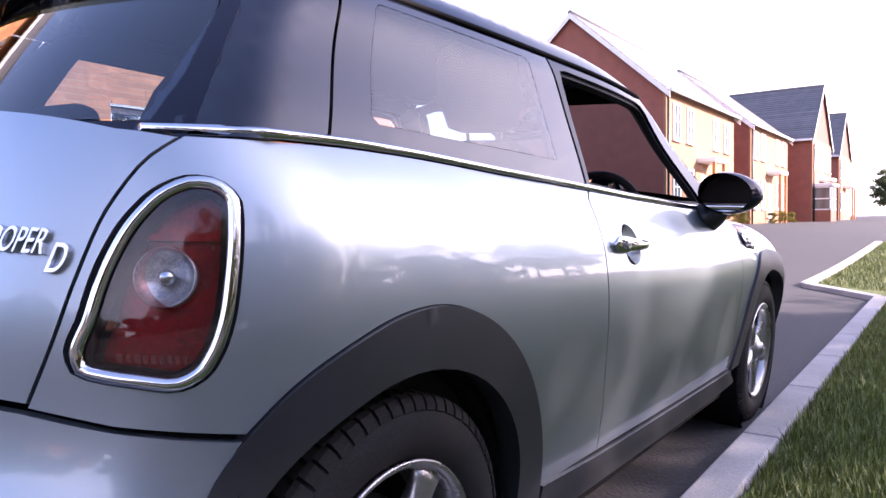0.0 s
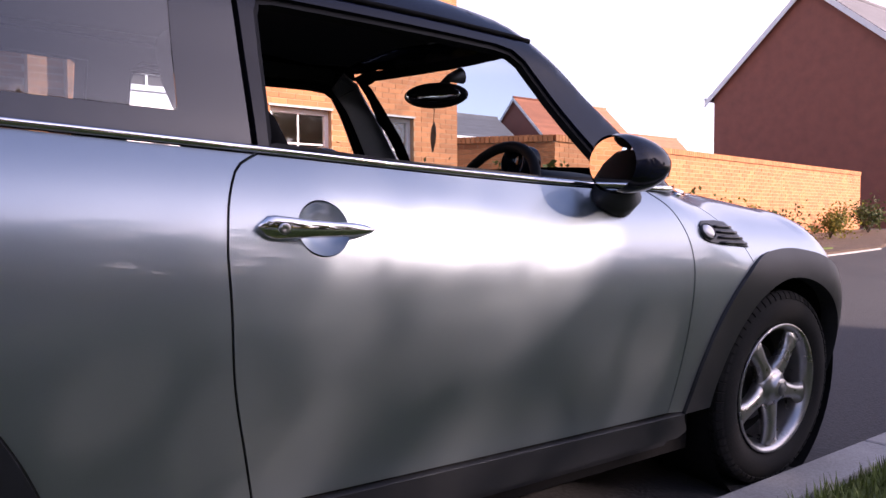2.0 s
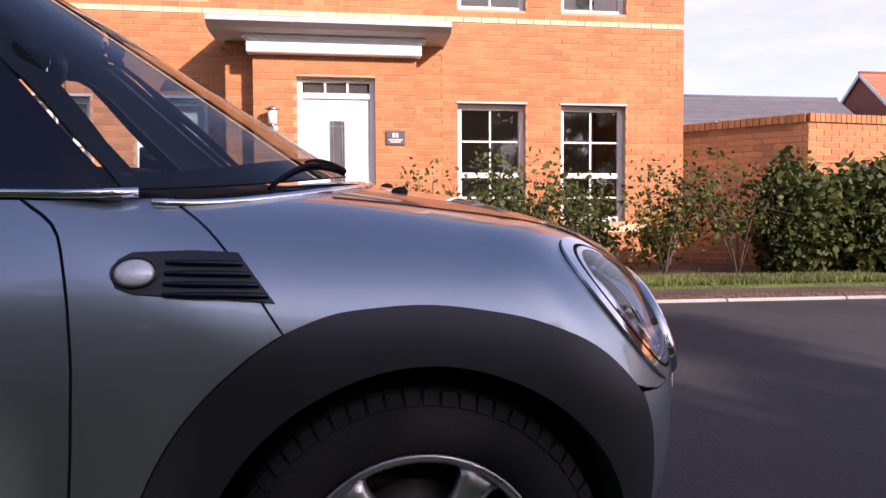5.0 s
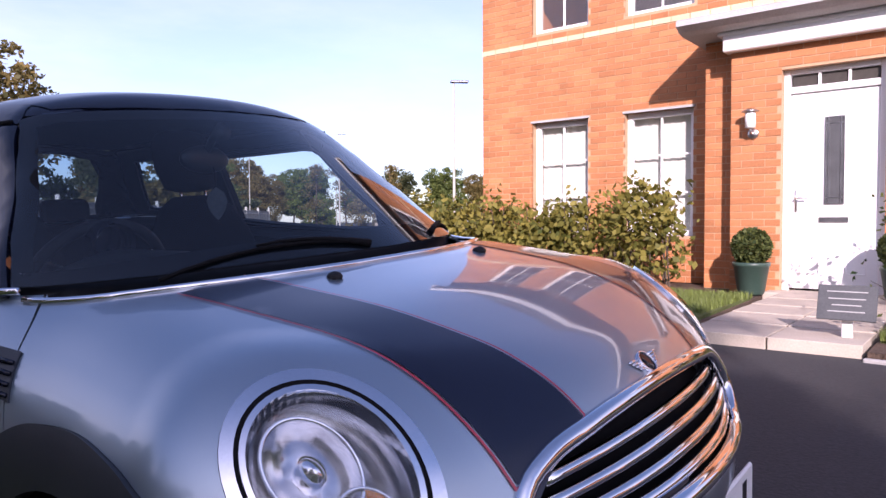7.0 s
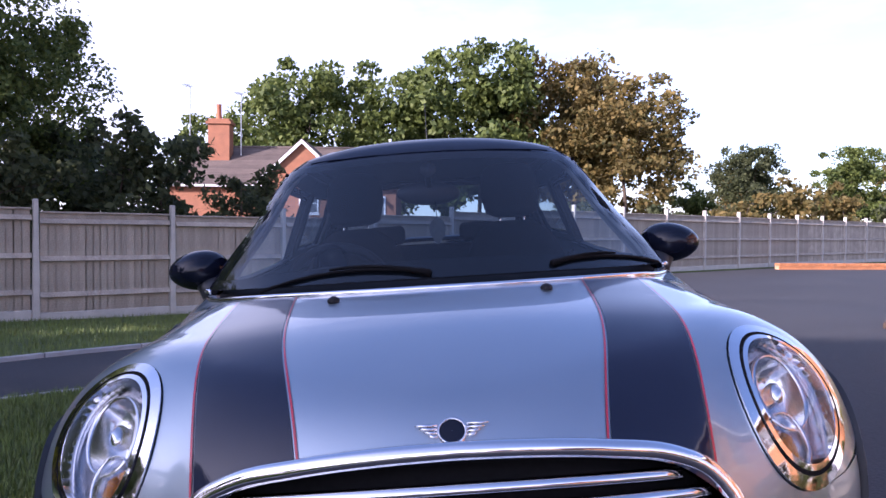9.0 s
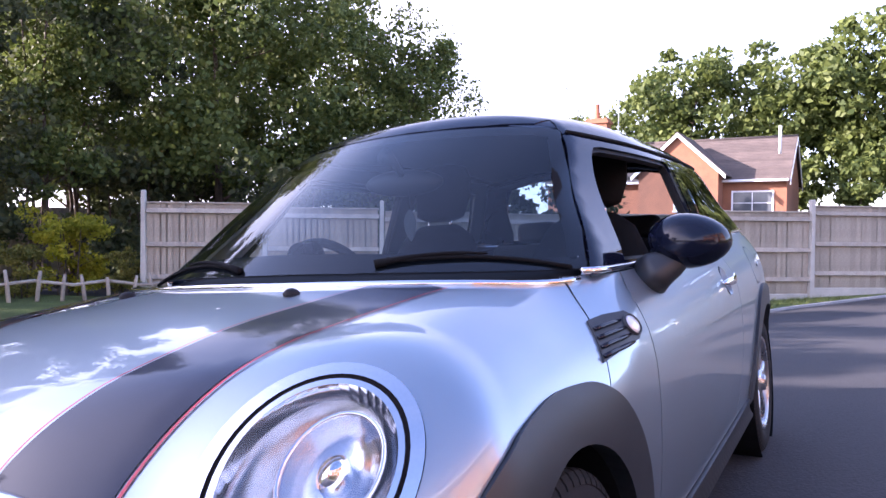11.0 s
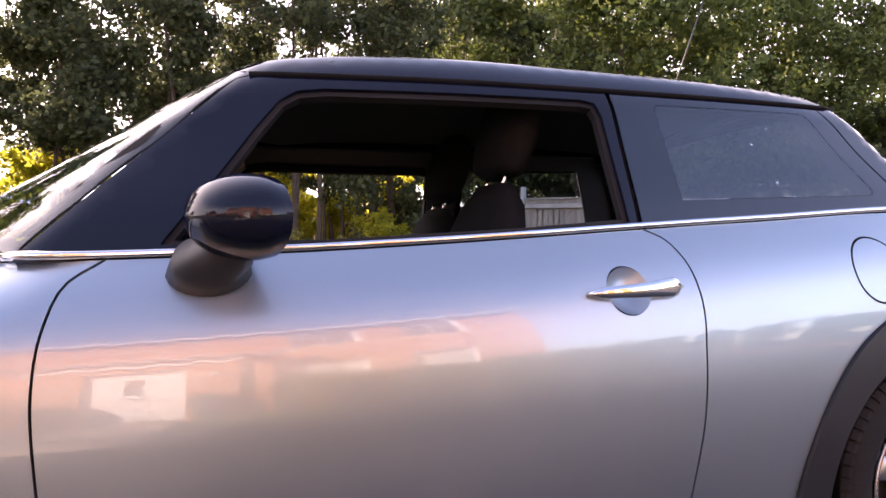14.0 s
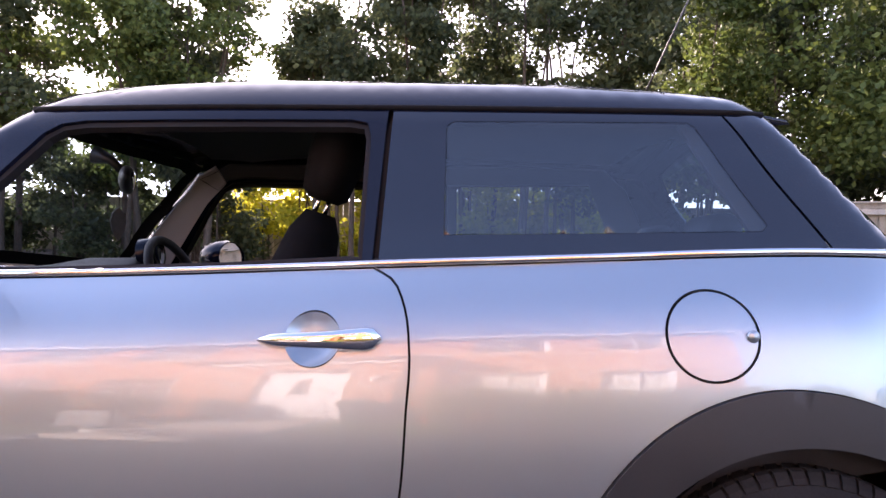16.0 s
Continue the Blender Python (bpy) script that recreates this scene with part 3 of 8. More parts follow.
CABIN_Y = spl([(0.80, 0.79), (0.87, 0.752), (0.935, 0.723), (1.0, 0.700), (1.1, 0.662), (1.255, 0.602), (1.33, 0.562), (1.45, 0.48)])
CABIN_IN = spl([(-1.6, 0.075), (-1.2, 0.03), (-0.9, 0.010), (-0.4, 0.0), (0.0, 0.014), (0.3, 0.048), (0.6, 0.08)])
ROOF_Z = spl([(-1.5, 1.32), (-1.2, 1.368), (-1.0, 1.390), (-0.75, 1.402), (-0.35, 1.408), (0.0, 1.405), (0.25, 1.385), (0.45, 1.35), (0.8, 1.25)])
SCREEN_X = spl([(0.80, 1.315), (0.905, 1.150), (1.0, 0.998), (1.262, 0.576), (1.345, 0.442), (1.5, 0.19)])
SCREEN_C = spl([(0.8, 0.83), (0.905, 0.78), (1.28, 0.58), (1.5, 0.46)])
HATCH_X = spl([(0.80, 1.68), (0.965, 1.555), (1.34, 1.235), (1.5, 1.09)])


def cabin(p):
    """Below zero inside the glasshouse and roof."""
    x, y, z = p[..., 0], np.abs(p[..., 1]), p[..., 2]
    ze = z + (0.935 - BELT(x)) * (1 - sstep(0.95, 1.2, z))
    side = y - (CABIN_Y(ze) - CABIN_IN(x) * sstep(0.9, 1.2, z))
    top = z - (ROOF_Z(x) - 0.16 * y ** 2 - 0.45 * y ** 4)
    screen = (x - (SCREEN_X(z) - SCREEN_C(z) * y ** 2)) * 0.75
    hatch = (-x - (HATCH_X(z) - 0.34 * y ** 2)) * 0.75
    return smax(smax(side, top, 0.07), smax(screen, hatch, 0.02), 0.035)


def lay(f, way, ab, lo, hi, centre=None):
    """Points of the surface f over 2D places: along an axis, or out from a centre."""
    a, b = ab[:, 0], ab[:, 1]
    lo, hi = np.full(len(a), lo, float), np.full(len(a), hi, float)

    def at(c):
        if way == "y":
            return np.stack([a, c, b], 1)
        if way == "z":
            return np.stack([a, b, c], 1)
        if way == "x":
            return np.stack([c, a, b], 1)
        if way == "up":
            return np.array(centre) + c[:, None] * np.stack([a, b, np.ones_like(a)], 1)
        return np.array(centre) + c[:, None] * np.stack([np.ones_like(a) if way == "fore" else -np.ones_like(a), a, b], 1)
    for _ in range(34):
        mid = (lo + hi) / 2
        inside = f(at(mid)) < 0
        lo, hi = np.where(inside, mid, lo), np.where(inside, hi, mid)
    return at((lo + hi) / 2)


def slope(f, p):
    e = 1e-4
    g = np.stack([(f(p + np.eye(3)[k] * e) - f(p - np.eye(3)[k] * e)) for k in range(3)], 1)
    return g / np.maximum(np.linalg.norm(g, axis=1, keepdims=True), 1e-12)


def resample(loop, step):
    loop = [np.array(p, float) for p in loop]
    out = []
    for p, q in zip(loop, loop[1:] + loop[:1]):
        n = max(1, int(math.ceil(np.linalg.norm(q - p) / step)))
        out += [p + (q - p) * k / n for k in range(n)]
    return np.array(out)


def curve2(pts, step=0.02):
    """An open smooth run through points."""
    pts = [np.array(p, float) for p in pts]
    s = [0.0]
    for p, q in zip(pts, pts[1:]):
        s.append(s[-1] + np.linalg.norm(q - p))
    n = max(2, int(s[-1] / step) + 1)
    u = np.linspace(0, s[-1], n)
    return [tuple(r) for r in np.stack([spl(list(zip(s, [p[k] for p in pts])))(u) for k in range(len(pts[0]))], 1)]


def within(poly, pts):
    x, y = pts[:, 0], pts[:, 1]
    res = np.zeros(len(pts), bool)
    px, py = poly[:, 0], poly[:, 1]
    qx, qy = np.roll(px, -1), np.roll(py, -1)
    for i in range(len(poly)):
        cond = (py[i] > y) != (qy[i] > y)
        if cond.any():
            xi = px[i] + (y - py[i]) * (qx[i] - px[i]) / ((qy[i] - py[i]) or 1e-12)
            res ^= cond & (x < xi)
    return res


def inset_loop(poly, g):
    area = 0.5 * np.sum(poly[:, 0] * np.roll(poly[:, 1], -1) - np.roll(poly[:, 0], -1) * poly[:, 1])
    d = np.roll(poly, -1, 0) - np.roll(poly, 1, 0)
    d /= np.maximum(np.linalg.norm(d, axis=1, keepdims=True), 1e-9)
    nrm = np.stack([-d[:, 1], d[:, 0]], 1) * (1 if area > 0 else -1)
    return poly + nrm * g


def skin(f, way, outline, holes=(), step=0.03, gap=0.0, thick=0.008, lift=0.0, lo=0.05, hi=1.6, centre=None, flip=False, relief=None):
    """A sheet of metal or glass cut to an outline and laid on the surface f, with a turned-in edge. Returns a mesh."""
    from mathutils import geometry
    edge = step * 0.55
    loops = [inset_loop(resample(outline, edge), gap)] + [inset_loop(resample(h, edge), -gap) for h in holes]
    mn, mx = loops[0].min(0), loops[0].max(0)
    gx, gy = np.meshgrid(np.arange(mn[0] + step * 0.37, mx[0], step), np.arange(mn[1] + step * 0.41, mx[1], step))
    gy = gy + (np.arange(gx.shape[1]) % 2)[None, :] * step * 0.5
    inner = np.stack([gx.ravel(), gy.ravel()], 1)
    ok = within(loops[0], inner)
    for h in loops[1:]:
        ok &= ~within(h, inner)
    bd = np.concatenate(loops)
    inner = inner[ok]
    if len(inner):
        near = np.ones(len(inner), bool)
        for k in range(0, len(inner), 400):
            near[k:k + 400] = (np.linalg.norm(inner[k:k + 400, None] - bd[None], axis=2).min(1) > step * 0.45)
        inner = inner[near]
    pts = np.concatenate([bd, inner])
    edges, base = [], 0
    for l in loops:
        n = len(l)
        edges += [(base + i, base + (i + 1) % n) for i in range(n)]
        base += n
    res = geometry.delaunay_2d_cdt([Vector(p) for p in pts], edges, [], 0, 1e-7)
    v2 = np.array([tuple(v) for v in res[0]])
    tri = np.array([t for t in res[2]])
    cen = v2[tri].mean(1)
    keep = within(loops[0], cen)
    for h in loops[1:]:
        keep &= ~within(h, cen)
    tri = tri[keep]
    p3 = lay(f, way, v2, lo, hi, centre)
    nr = slope(f, p3)
    out = p3 + nr * lift
    if relief is not None:
        out = out + nr * relief(out)[:, None]
    # face the sheet outwards
    fn = np.cross(out[tri[:, 1]] - out[tri[:, 0]], out[tri[:, 2]] - out[tri[:, 0]])
    bad = (fn * nr[tri[:, 0]]).sum(1) < 0
    tri[bad] = tri[bad][:, ::-1]
    verts, norms, faces = [out], [nr], [tri]
    nv = len(out)
    rim = []
    if thick:
        count = {}
        for t in tri:
            for i in range(3):
                a, b = int(t[i]), int(t[(i + 1) % 3])
                count[(a, b)] = count.get((a, b), 0) + 1
        for (a, b) in count:
            if (b, a) not in count:
                tangent = out[b] - out[a]
                ln = np.cross(tangent, nr[a])
                ln /= max(np.linalg.norm(ln), 1e-9)
                q = [out[a], out[b], out[b] - nr[b] * thick, out[a] - nr[a] * thick]
                verts.append(np.array(q))
                norms.append(np.array([ln] * 4))
                rim.append((nv + 1, nv, nv + 3, nv + 2))
                nv += 4
    verts, norms = np.concatenate(verts), np.concatenate(norms)
    faces = [tuple(int(i) for i in t) for t in tri] + rim
    if flip:
        verts = verts * [1, -1, 1]
        norms = norms * [1, -1, 1]
        faces = [t[::-1] for t in faces]
    me = bpy.data.meshes.new("skin")
    me.from_pydata([tuple(v) for v in verts], [], faces)
    me.polygons.foreach_set("use_smooth", [True] * len(faces))
    me.normals_split_custom_set_from_vertices([tuple(n) for n in norms])
    return me


def on(f, way, pts, lo=0.05, hi=1.6, lift=0.0, centre=None):
    p = lay(f, way, np.array(pts, float), lo, hi, centre)
    return p + slope(f, p) * lift


def mirrored(pts, s):
    return [(p[0], p[1] * s, p[2]) for p in pts]


# ---- the car: outlines on the side (x, z) ----
ARCH_F = [(0.767, 0.30), (0.802, 0.441), (0.857, 0.554), (0.934, 0.641), (1.013, 0.697), (1.075, 0.719), (1.15, 0.727), (1.23, 0.728), (1.31, 0.719), (1.395, 0.702), (1.485, 0.662), (1.545, 0.611), (1.583, 0.565), (1.605, 0.49), (1.615, 0.40), (1.62, 0.30)]
ARCH_R = [(-0.712, 0.30), (-0.738, 0.40), (-0.775, 0.49), (-0.83, 0.58), (-0.908, 0.660), (-1.0, 0.713), (-1.091, 0.737), (-1.18, 0.735), (-1.264, 0.714), (-1.357, 0.667), (-1.422, 0.605), (-1.469, 0.54), (-1.50, 0.45), (-1.515, 0.30)]
DOOR_FRONT = [(0.700, 0.308), (0.712, 0.45), (0.722, 0.58), (0.724, 0.70), (0.712, 0.79), (0.690, 0.850), (0.633, 0.8915)]
DOOR_REAR = [(-0.405, 0.9345), (-0.447, 0.910), (-0.469, 0.868), (-0.482, 0.792), (-0.478, 0.68), (-0.468, 0.54), (-0.445, 0.42), (-0.424, 0.320)]
HOOD_SIDE = [(0.829, 0.890), (0.895, 0.845), (0.955, 0.780), (1.013, 0.697)]
HATCH_SIDE = [(-1.450, 0.960), (-1.477, 0.938), (-1.516, 0.880), (-1.555, 0.785), (-1.598, 0.637)]
WELL_F, WELL_R, AXLE_Z = (1.222, 0.343), (-1.155, 0.343), 0.303


def belt_run(x0, x1, n=14, drop=0.0):
    xs = np.linspace(x0, x1, n)
    return [(float(x), float(BELT(x)) - drop) for x in xs]


def ring_of(cx, cz, r, n=32, rz=None):
    return [(cx + r * math.cos(k * math.tau / n), cz + (rz or r) * math.sin(k * math.tau / n)) for k in range(n)]


HANDLE_C = (-0.312, 0.808)
FUEL_C = (-0.998, 0.827)
CAR = thing("car", "silver three-door hatchback with black roof and bonnet stripes, parked", "car")
CAR.matrix_basis = Matrix.Rotation(LEAN, 4, "X")


def side_panels(s):
    flip = s < 0
    names = []

    def put(name, me, mat_, label="", parent=CAR):
        return link_me(name, me, mat_, parent, label)
    door_top = belt_run(0.633, -0.405)
    door_line = curve2(DOOR_FRONT)[::-1]
    outline = door_top + curve2(DOOR_REAR)[1:] + [(-0.424, 0.320)] + curve2(DOOR_FRONT)[:-1]
    hole = ring_of(*HANDLE_C, 0.047)
    door = put("door", skin(body, "y", outline, [hole], 0.03, 0.0022, flip=flip), SILVER, "silver door with a chrome pull handle")
    wing = curve2(DOOR_FRONT) + belt_run(0.640, 0.826, 5) + curve2(HOOD_SIDE) + [p for p in curve2(ARCH_F) if p[0] < 1.011][::-1]
    put("front_wing", skin(body, "y", wing, (), 0.03, 0.0022, flip=flip), SILVER)
    quarter = curve2(DOOR_REAR)[::-1] + belt_run(-0.411, -1.445) + curve2(HATCH_SIDE) + [(-1.598, 0.632), (-1.539, 0.617), (-1.424, 0.604)]
    arch = [p for p in curve2(ARCH_R) if p[1] > 0.31]
    cut = [p for p in arch if not (p[0] < -1.40 and p[1] < 0.604)]
    quarter += cut[::-1]
    holes = [ring_of(*FUEL_C, 0.0775, 40)] if s > 0 else []
    tl = [tuple(p) for p in TAIL_LOOP]
    quarter_me = skin(body, "y", quarter, holes + [[(p[0], p[2]) for p in tl]], 0.03, 0.0022, flip=flip)
    put("rear_quarter", quarter_me, SILVER)
    if s > 0:
        cap = put("fuel_flap", skin(body, "y", ring_of(*FUEL_C, 0.0775, 40), (), 0.02, 0.0028, lift=0.0005), SILVER, "round silver fuel flap")
    # wheel-arch and sill cladding
    for nm, line, (wx, wr) in (("front", ARCH_F, WELL_F), ("rear", ARCH_R, WELL_R)):
        outer = curve2(line)
        a0 = math.asin((0.30 - AXLE_Z) / wr)
        inner = [(wx + wr * math.cos(t), AXLE_Z + wr * math.sin(t)) for t in np.linspace(a0, math.pi - a0, 36)]
        loop = outer + (inner if nm == "front" else inner[::-1])
        me = skin(body, "y", loop, (), 0.03, 0.0, thick=0.05, lift=0.010, flip=flip)
        put("arch_cladding", me, CLADDING, "matt black plastic wheel-arch cladding")
    sill = [(0.705, 0.302), (0.30, 0.308), (-0.424, 0.315), (-0.705, 0.326), (-0.705, 0.20), (0.75, 0.19), (0.765, 0.30)]
    put("sill_cladding", skin(body, "y", sill, (), 0.018, 0.001, thick=0.06, lift=0.010, flip=flip, relief=lambda p: 0.016 * np.exp(-((p[:, 2] - 0.262) / 0.018) ** 2) - 0.03 * sstep(0.24, 0.20, p[:, 2])), CLADDING, "matt black plastic sill")
    # dark seams behind the shut lines
    for line in (DOOR_FRONT, DOOR_REAR, HOOD_SIDE, [(-0.424, 0.320), (0.0, 0.312), (0.700, 0.306)]):
        run = curve2(line)
        loop = inset_list(run, 0.009, 1) + inset_list(run, 0.009, -1)[::-1]
        put("seam", skin(body, "y", loop, (), 0.03, 0.0, thick=0.0, lift=-0.007, flip=flip), GAP)
    if s > 0:
        put("flap_seam", skin(body, "y", ring_of(*FUEL_C, 0.083, 40), [ring_of(*FUEL_C, 0.06, 30)], 0.03, 0.0, thick=0.0, lift=-0.006), GAP)
        bm = bmesh.new()
        q = on(body, "y", [(FUEL_C[0] - 0.066, FUEL_C[1])], lift=0.003)[0]
        add_lathe(bm, [(0.0, -0.004), (0.009, -0.002), (0.011, 0.001), (0.008, 0.004), (0.0, 0.005)], Matrix.Translation(q) @ Matrix.Rotation(radians(-90), 4, "X"), 16)
        part("finger_dimple", bm, SILVER, cap, smooth=True)
    # chrome strip along the waist
    bm = bmesh.new()
    run = on(cabin, "y", [(x, z + 0.006) for x, z in belt_run(0.79, -1.445, 50)], lift=0.003)
    for sx in (0,):
        prof = [(-0.008, -0.004), (-0.005, 0.004), (0.004, 0.005), (0.008, 0.0), (0.004, -0.006)]
        rings = []
        for q in run:
            rings.append([bm.verts.new((q[0], (q[1] + b) * s, q[2] + a)) for a, b in prof])
        for r0, r1 in zip(rings, rings[1:]):
            for k in range(len(prof)):
                bm.faces.new((r0[k], r0[(k + 1) % len(prof)], r1[(k + 1) % len(prof)], r1[k]))
        bm.faces.new(rings[0][::-1])
        bm.faces.new(rings[-1])
    bmesh.ops.recalc_face_normals(bm, faces=bm.faces[:])
    part("waist_strip", bm, CHROME, CAR, "bright chrome waistline strip", True)
    # door handle in its round scoop
    c = on(body, "y", [HANDLE_C])[0]
    n = slope(body, c[None])[0]
    m = Matrix.Translation((c[0], c[1] * s, c[2])) @ Vector((n[0], n[1] * s, n[2])).to_track_quat("Z", "Y").to_matrix().to_4x4()
    bm = bmesh.new()
    add_lathe(bm, [(0.0496, 0.0), (0.046, -0.003), (0.038, -0.010), (0.024, -0.017), (0.010, -0.020), (0.0004, -0.0205)], m, 32)
    bmesh.ops.recalc_face_normals(bm, faces=bm.faces[:])
    part("handle_scoop", bm, SILVER, door, smooth=True)
    bm = bmesh.new()
    xs = np.linspace(-0.434, -0.216, 17)
    wid = spl([(-0.434, 0.004), (-0.424, 0.016), (-0.395, 0.0195), (-0.355, 0.0165), (-0.29, 0.0135), (-0.24, 0.010), (-0.216, 0.003)])
    rings = []
    for x in xs:
        zc = 0.809 - 0.012 * (x + 0.32) / 0.1 * 0.25
        q = on(body, "y", [(float(x), zc)])[0]
        w = float(wid(x))
        bow = 0.016 * (1 - ((x + 0.325) / 0.110) ** 2) + 0.006
        rings.append([bm.verts.new((x, (q[1] + bow + 0.008 * math.cos(t)) * s, zc + w * math.sin(t))) for t in np.linspace(0, math.tau, 12, endpoint=False)])
    for r0, r1 in zip(rings, rings[1:]):
        for k in range(12):
            bm.faces.new((r0[k], r0[(k + 1) % 12], r1[(k + 1) % 12], r1[k]))
    bm.faces.new(rings[0][::-1])
    bm.faces.new(rings[-1])
    bmesh.ops.recalc_face_normals(bm, faces=bm.faces[:])
    part("handle", bm, CHROME, door, "chrome pull handle", True)
    if s < 0:
        bm = bmesh.new()
        q = on(body, "y", [(-0.395, 0.811)])[0]
        add_lathe(bm, [(0.010, 0.0), (0.010, 0.003), (0.006, 0.0035), (0.0, 0.002)], Matrix.Translation((q[0], -(q[1] + 0.026), q[2])) @ Matrix.Rotation(radians(90), 4, "X"), 20)
        part("key_lock", bm, STEEL, door, "round steel key lock", True)
    # side repeater grille
    vent = [(0.945, 0.808), (0.88, 0.814), (0.80, 0.815), (0.782, 0.806), (0.773, 0.788), (0.782, 0.770), (0.806, 0.761), (0.90, 0.752), (1.0, 0.741)]
    v = put("side_grille", skin(body, "y", vent, (), 0.02, 0.0, thick=0.006, lift=0.004, flip=flip), CLADDING, "black side grille with a clear indicator")
    for k in range(4):
        z0 = 0.799 - k * 0.0135
        bm = bmesh.new()
        xa, xb = 0.845, 0.952 + k * 0.0125
        run = on(body, "y", [(x, z0 - 0.006 * (x - 0.84) / 0.1) for x in np.linspace(xa, xb, 6)], lift=0.006)
        add_tube(bm, mirrored(run, s), [0.003, 0.0045, 0.005, 0.005, 0.005, 0.004], 8)
        part("slat", bm, BLACK_PAINT, v, smooth=True)
    c = on(body, "y", [(0.806, 0.788)], lift=0.004)[0]
    n = slope(body, c[None])[0]
    m = Matrix.Translation((c[0], c[1] * s, c[2])) @ Vector((n[0], n[1] * s, n[2])).to_track_quat("Z", "Y").to_matrix().to_4x4()
    bm = bmesh.new()
    add_lathe(bm, [(0.024, -0.002), (0.0235, 0.003), (0.019, 0.006), (0.010, 0.0085), (0.0003, 0.009)], m @ Matrix.Diagonal((1.15, 0.85, 1, 1)), 24)
    part("indicator", bm, LENS_WHITE, v, "clear oval indicator lens", True)
    bm = bmesh.new()
    add_lathe(bm, [(0.0285, -0.002), (0.028, 0.004), (0.0255, 0.005), (0.0245, 0.001)], m @ Matrix.Diagonal((1.15, 0.85, 1, 1)), 24)
    part("indicator_ring", bm, CLADDING, v, smooth=True)
    return door


def inset_list(run, w, sgn):
    r = np.array(run)
    d = np.gradient(r, axis=0)
    d /= np.maximum(np.linalg.norm(d, axis=1, keepdims=True), 1e-9)
    return [tuple(p) for p in r + np.stack([-d[:, 1], d[:, 0]], 1) * w * sgn]


# tail lamp outline, on the rear corner
TAIL_XZ = [(-1.411, 0.860), (-1.410, 0.890), (-1.424, 0.908), (-1.450, 0.912), (-1.479, 0.897), (-1.507, 0.863), (-1.533, 0.812), (-1.556, 0.743), (-1.568, 0.690), (-1.563, 0.675), (-1.548, 0.669), (-1.520, 0.664), (-1.485, 0.661), (-1.461, 0.676), (-1.446, 0.702), (-1.434, 0.738), (-1.422, 0.795)]
TAIL_LOOP = [(p[0], 0.0, p[1]) for p in curve2(TAIL_XZ + TAIL_XZ[:1], 0.012)[:-1]]


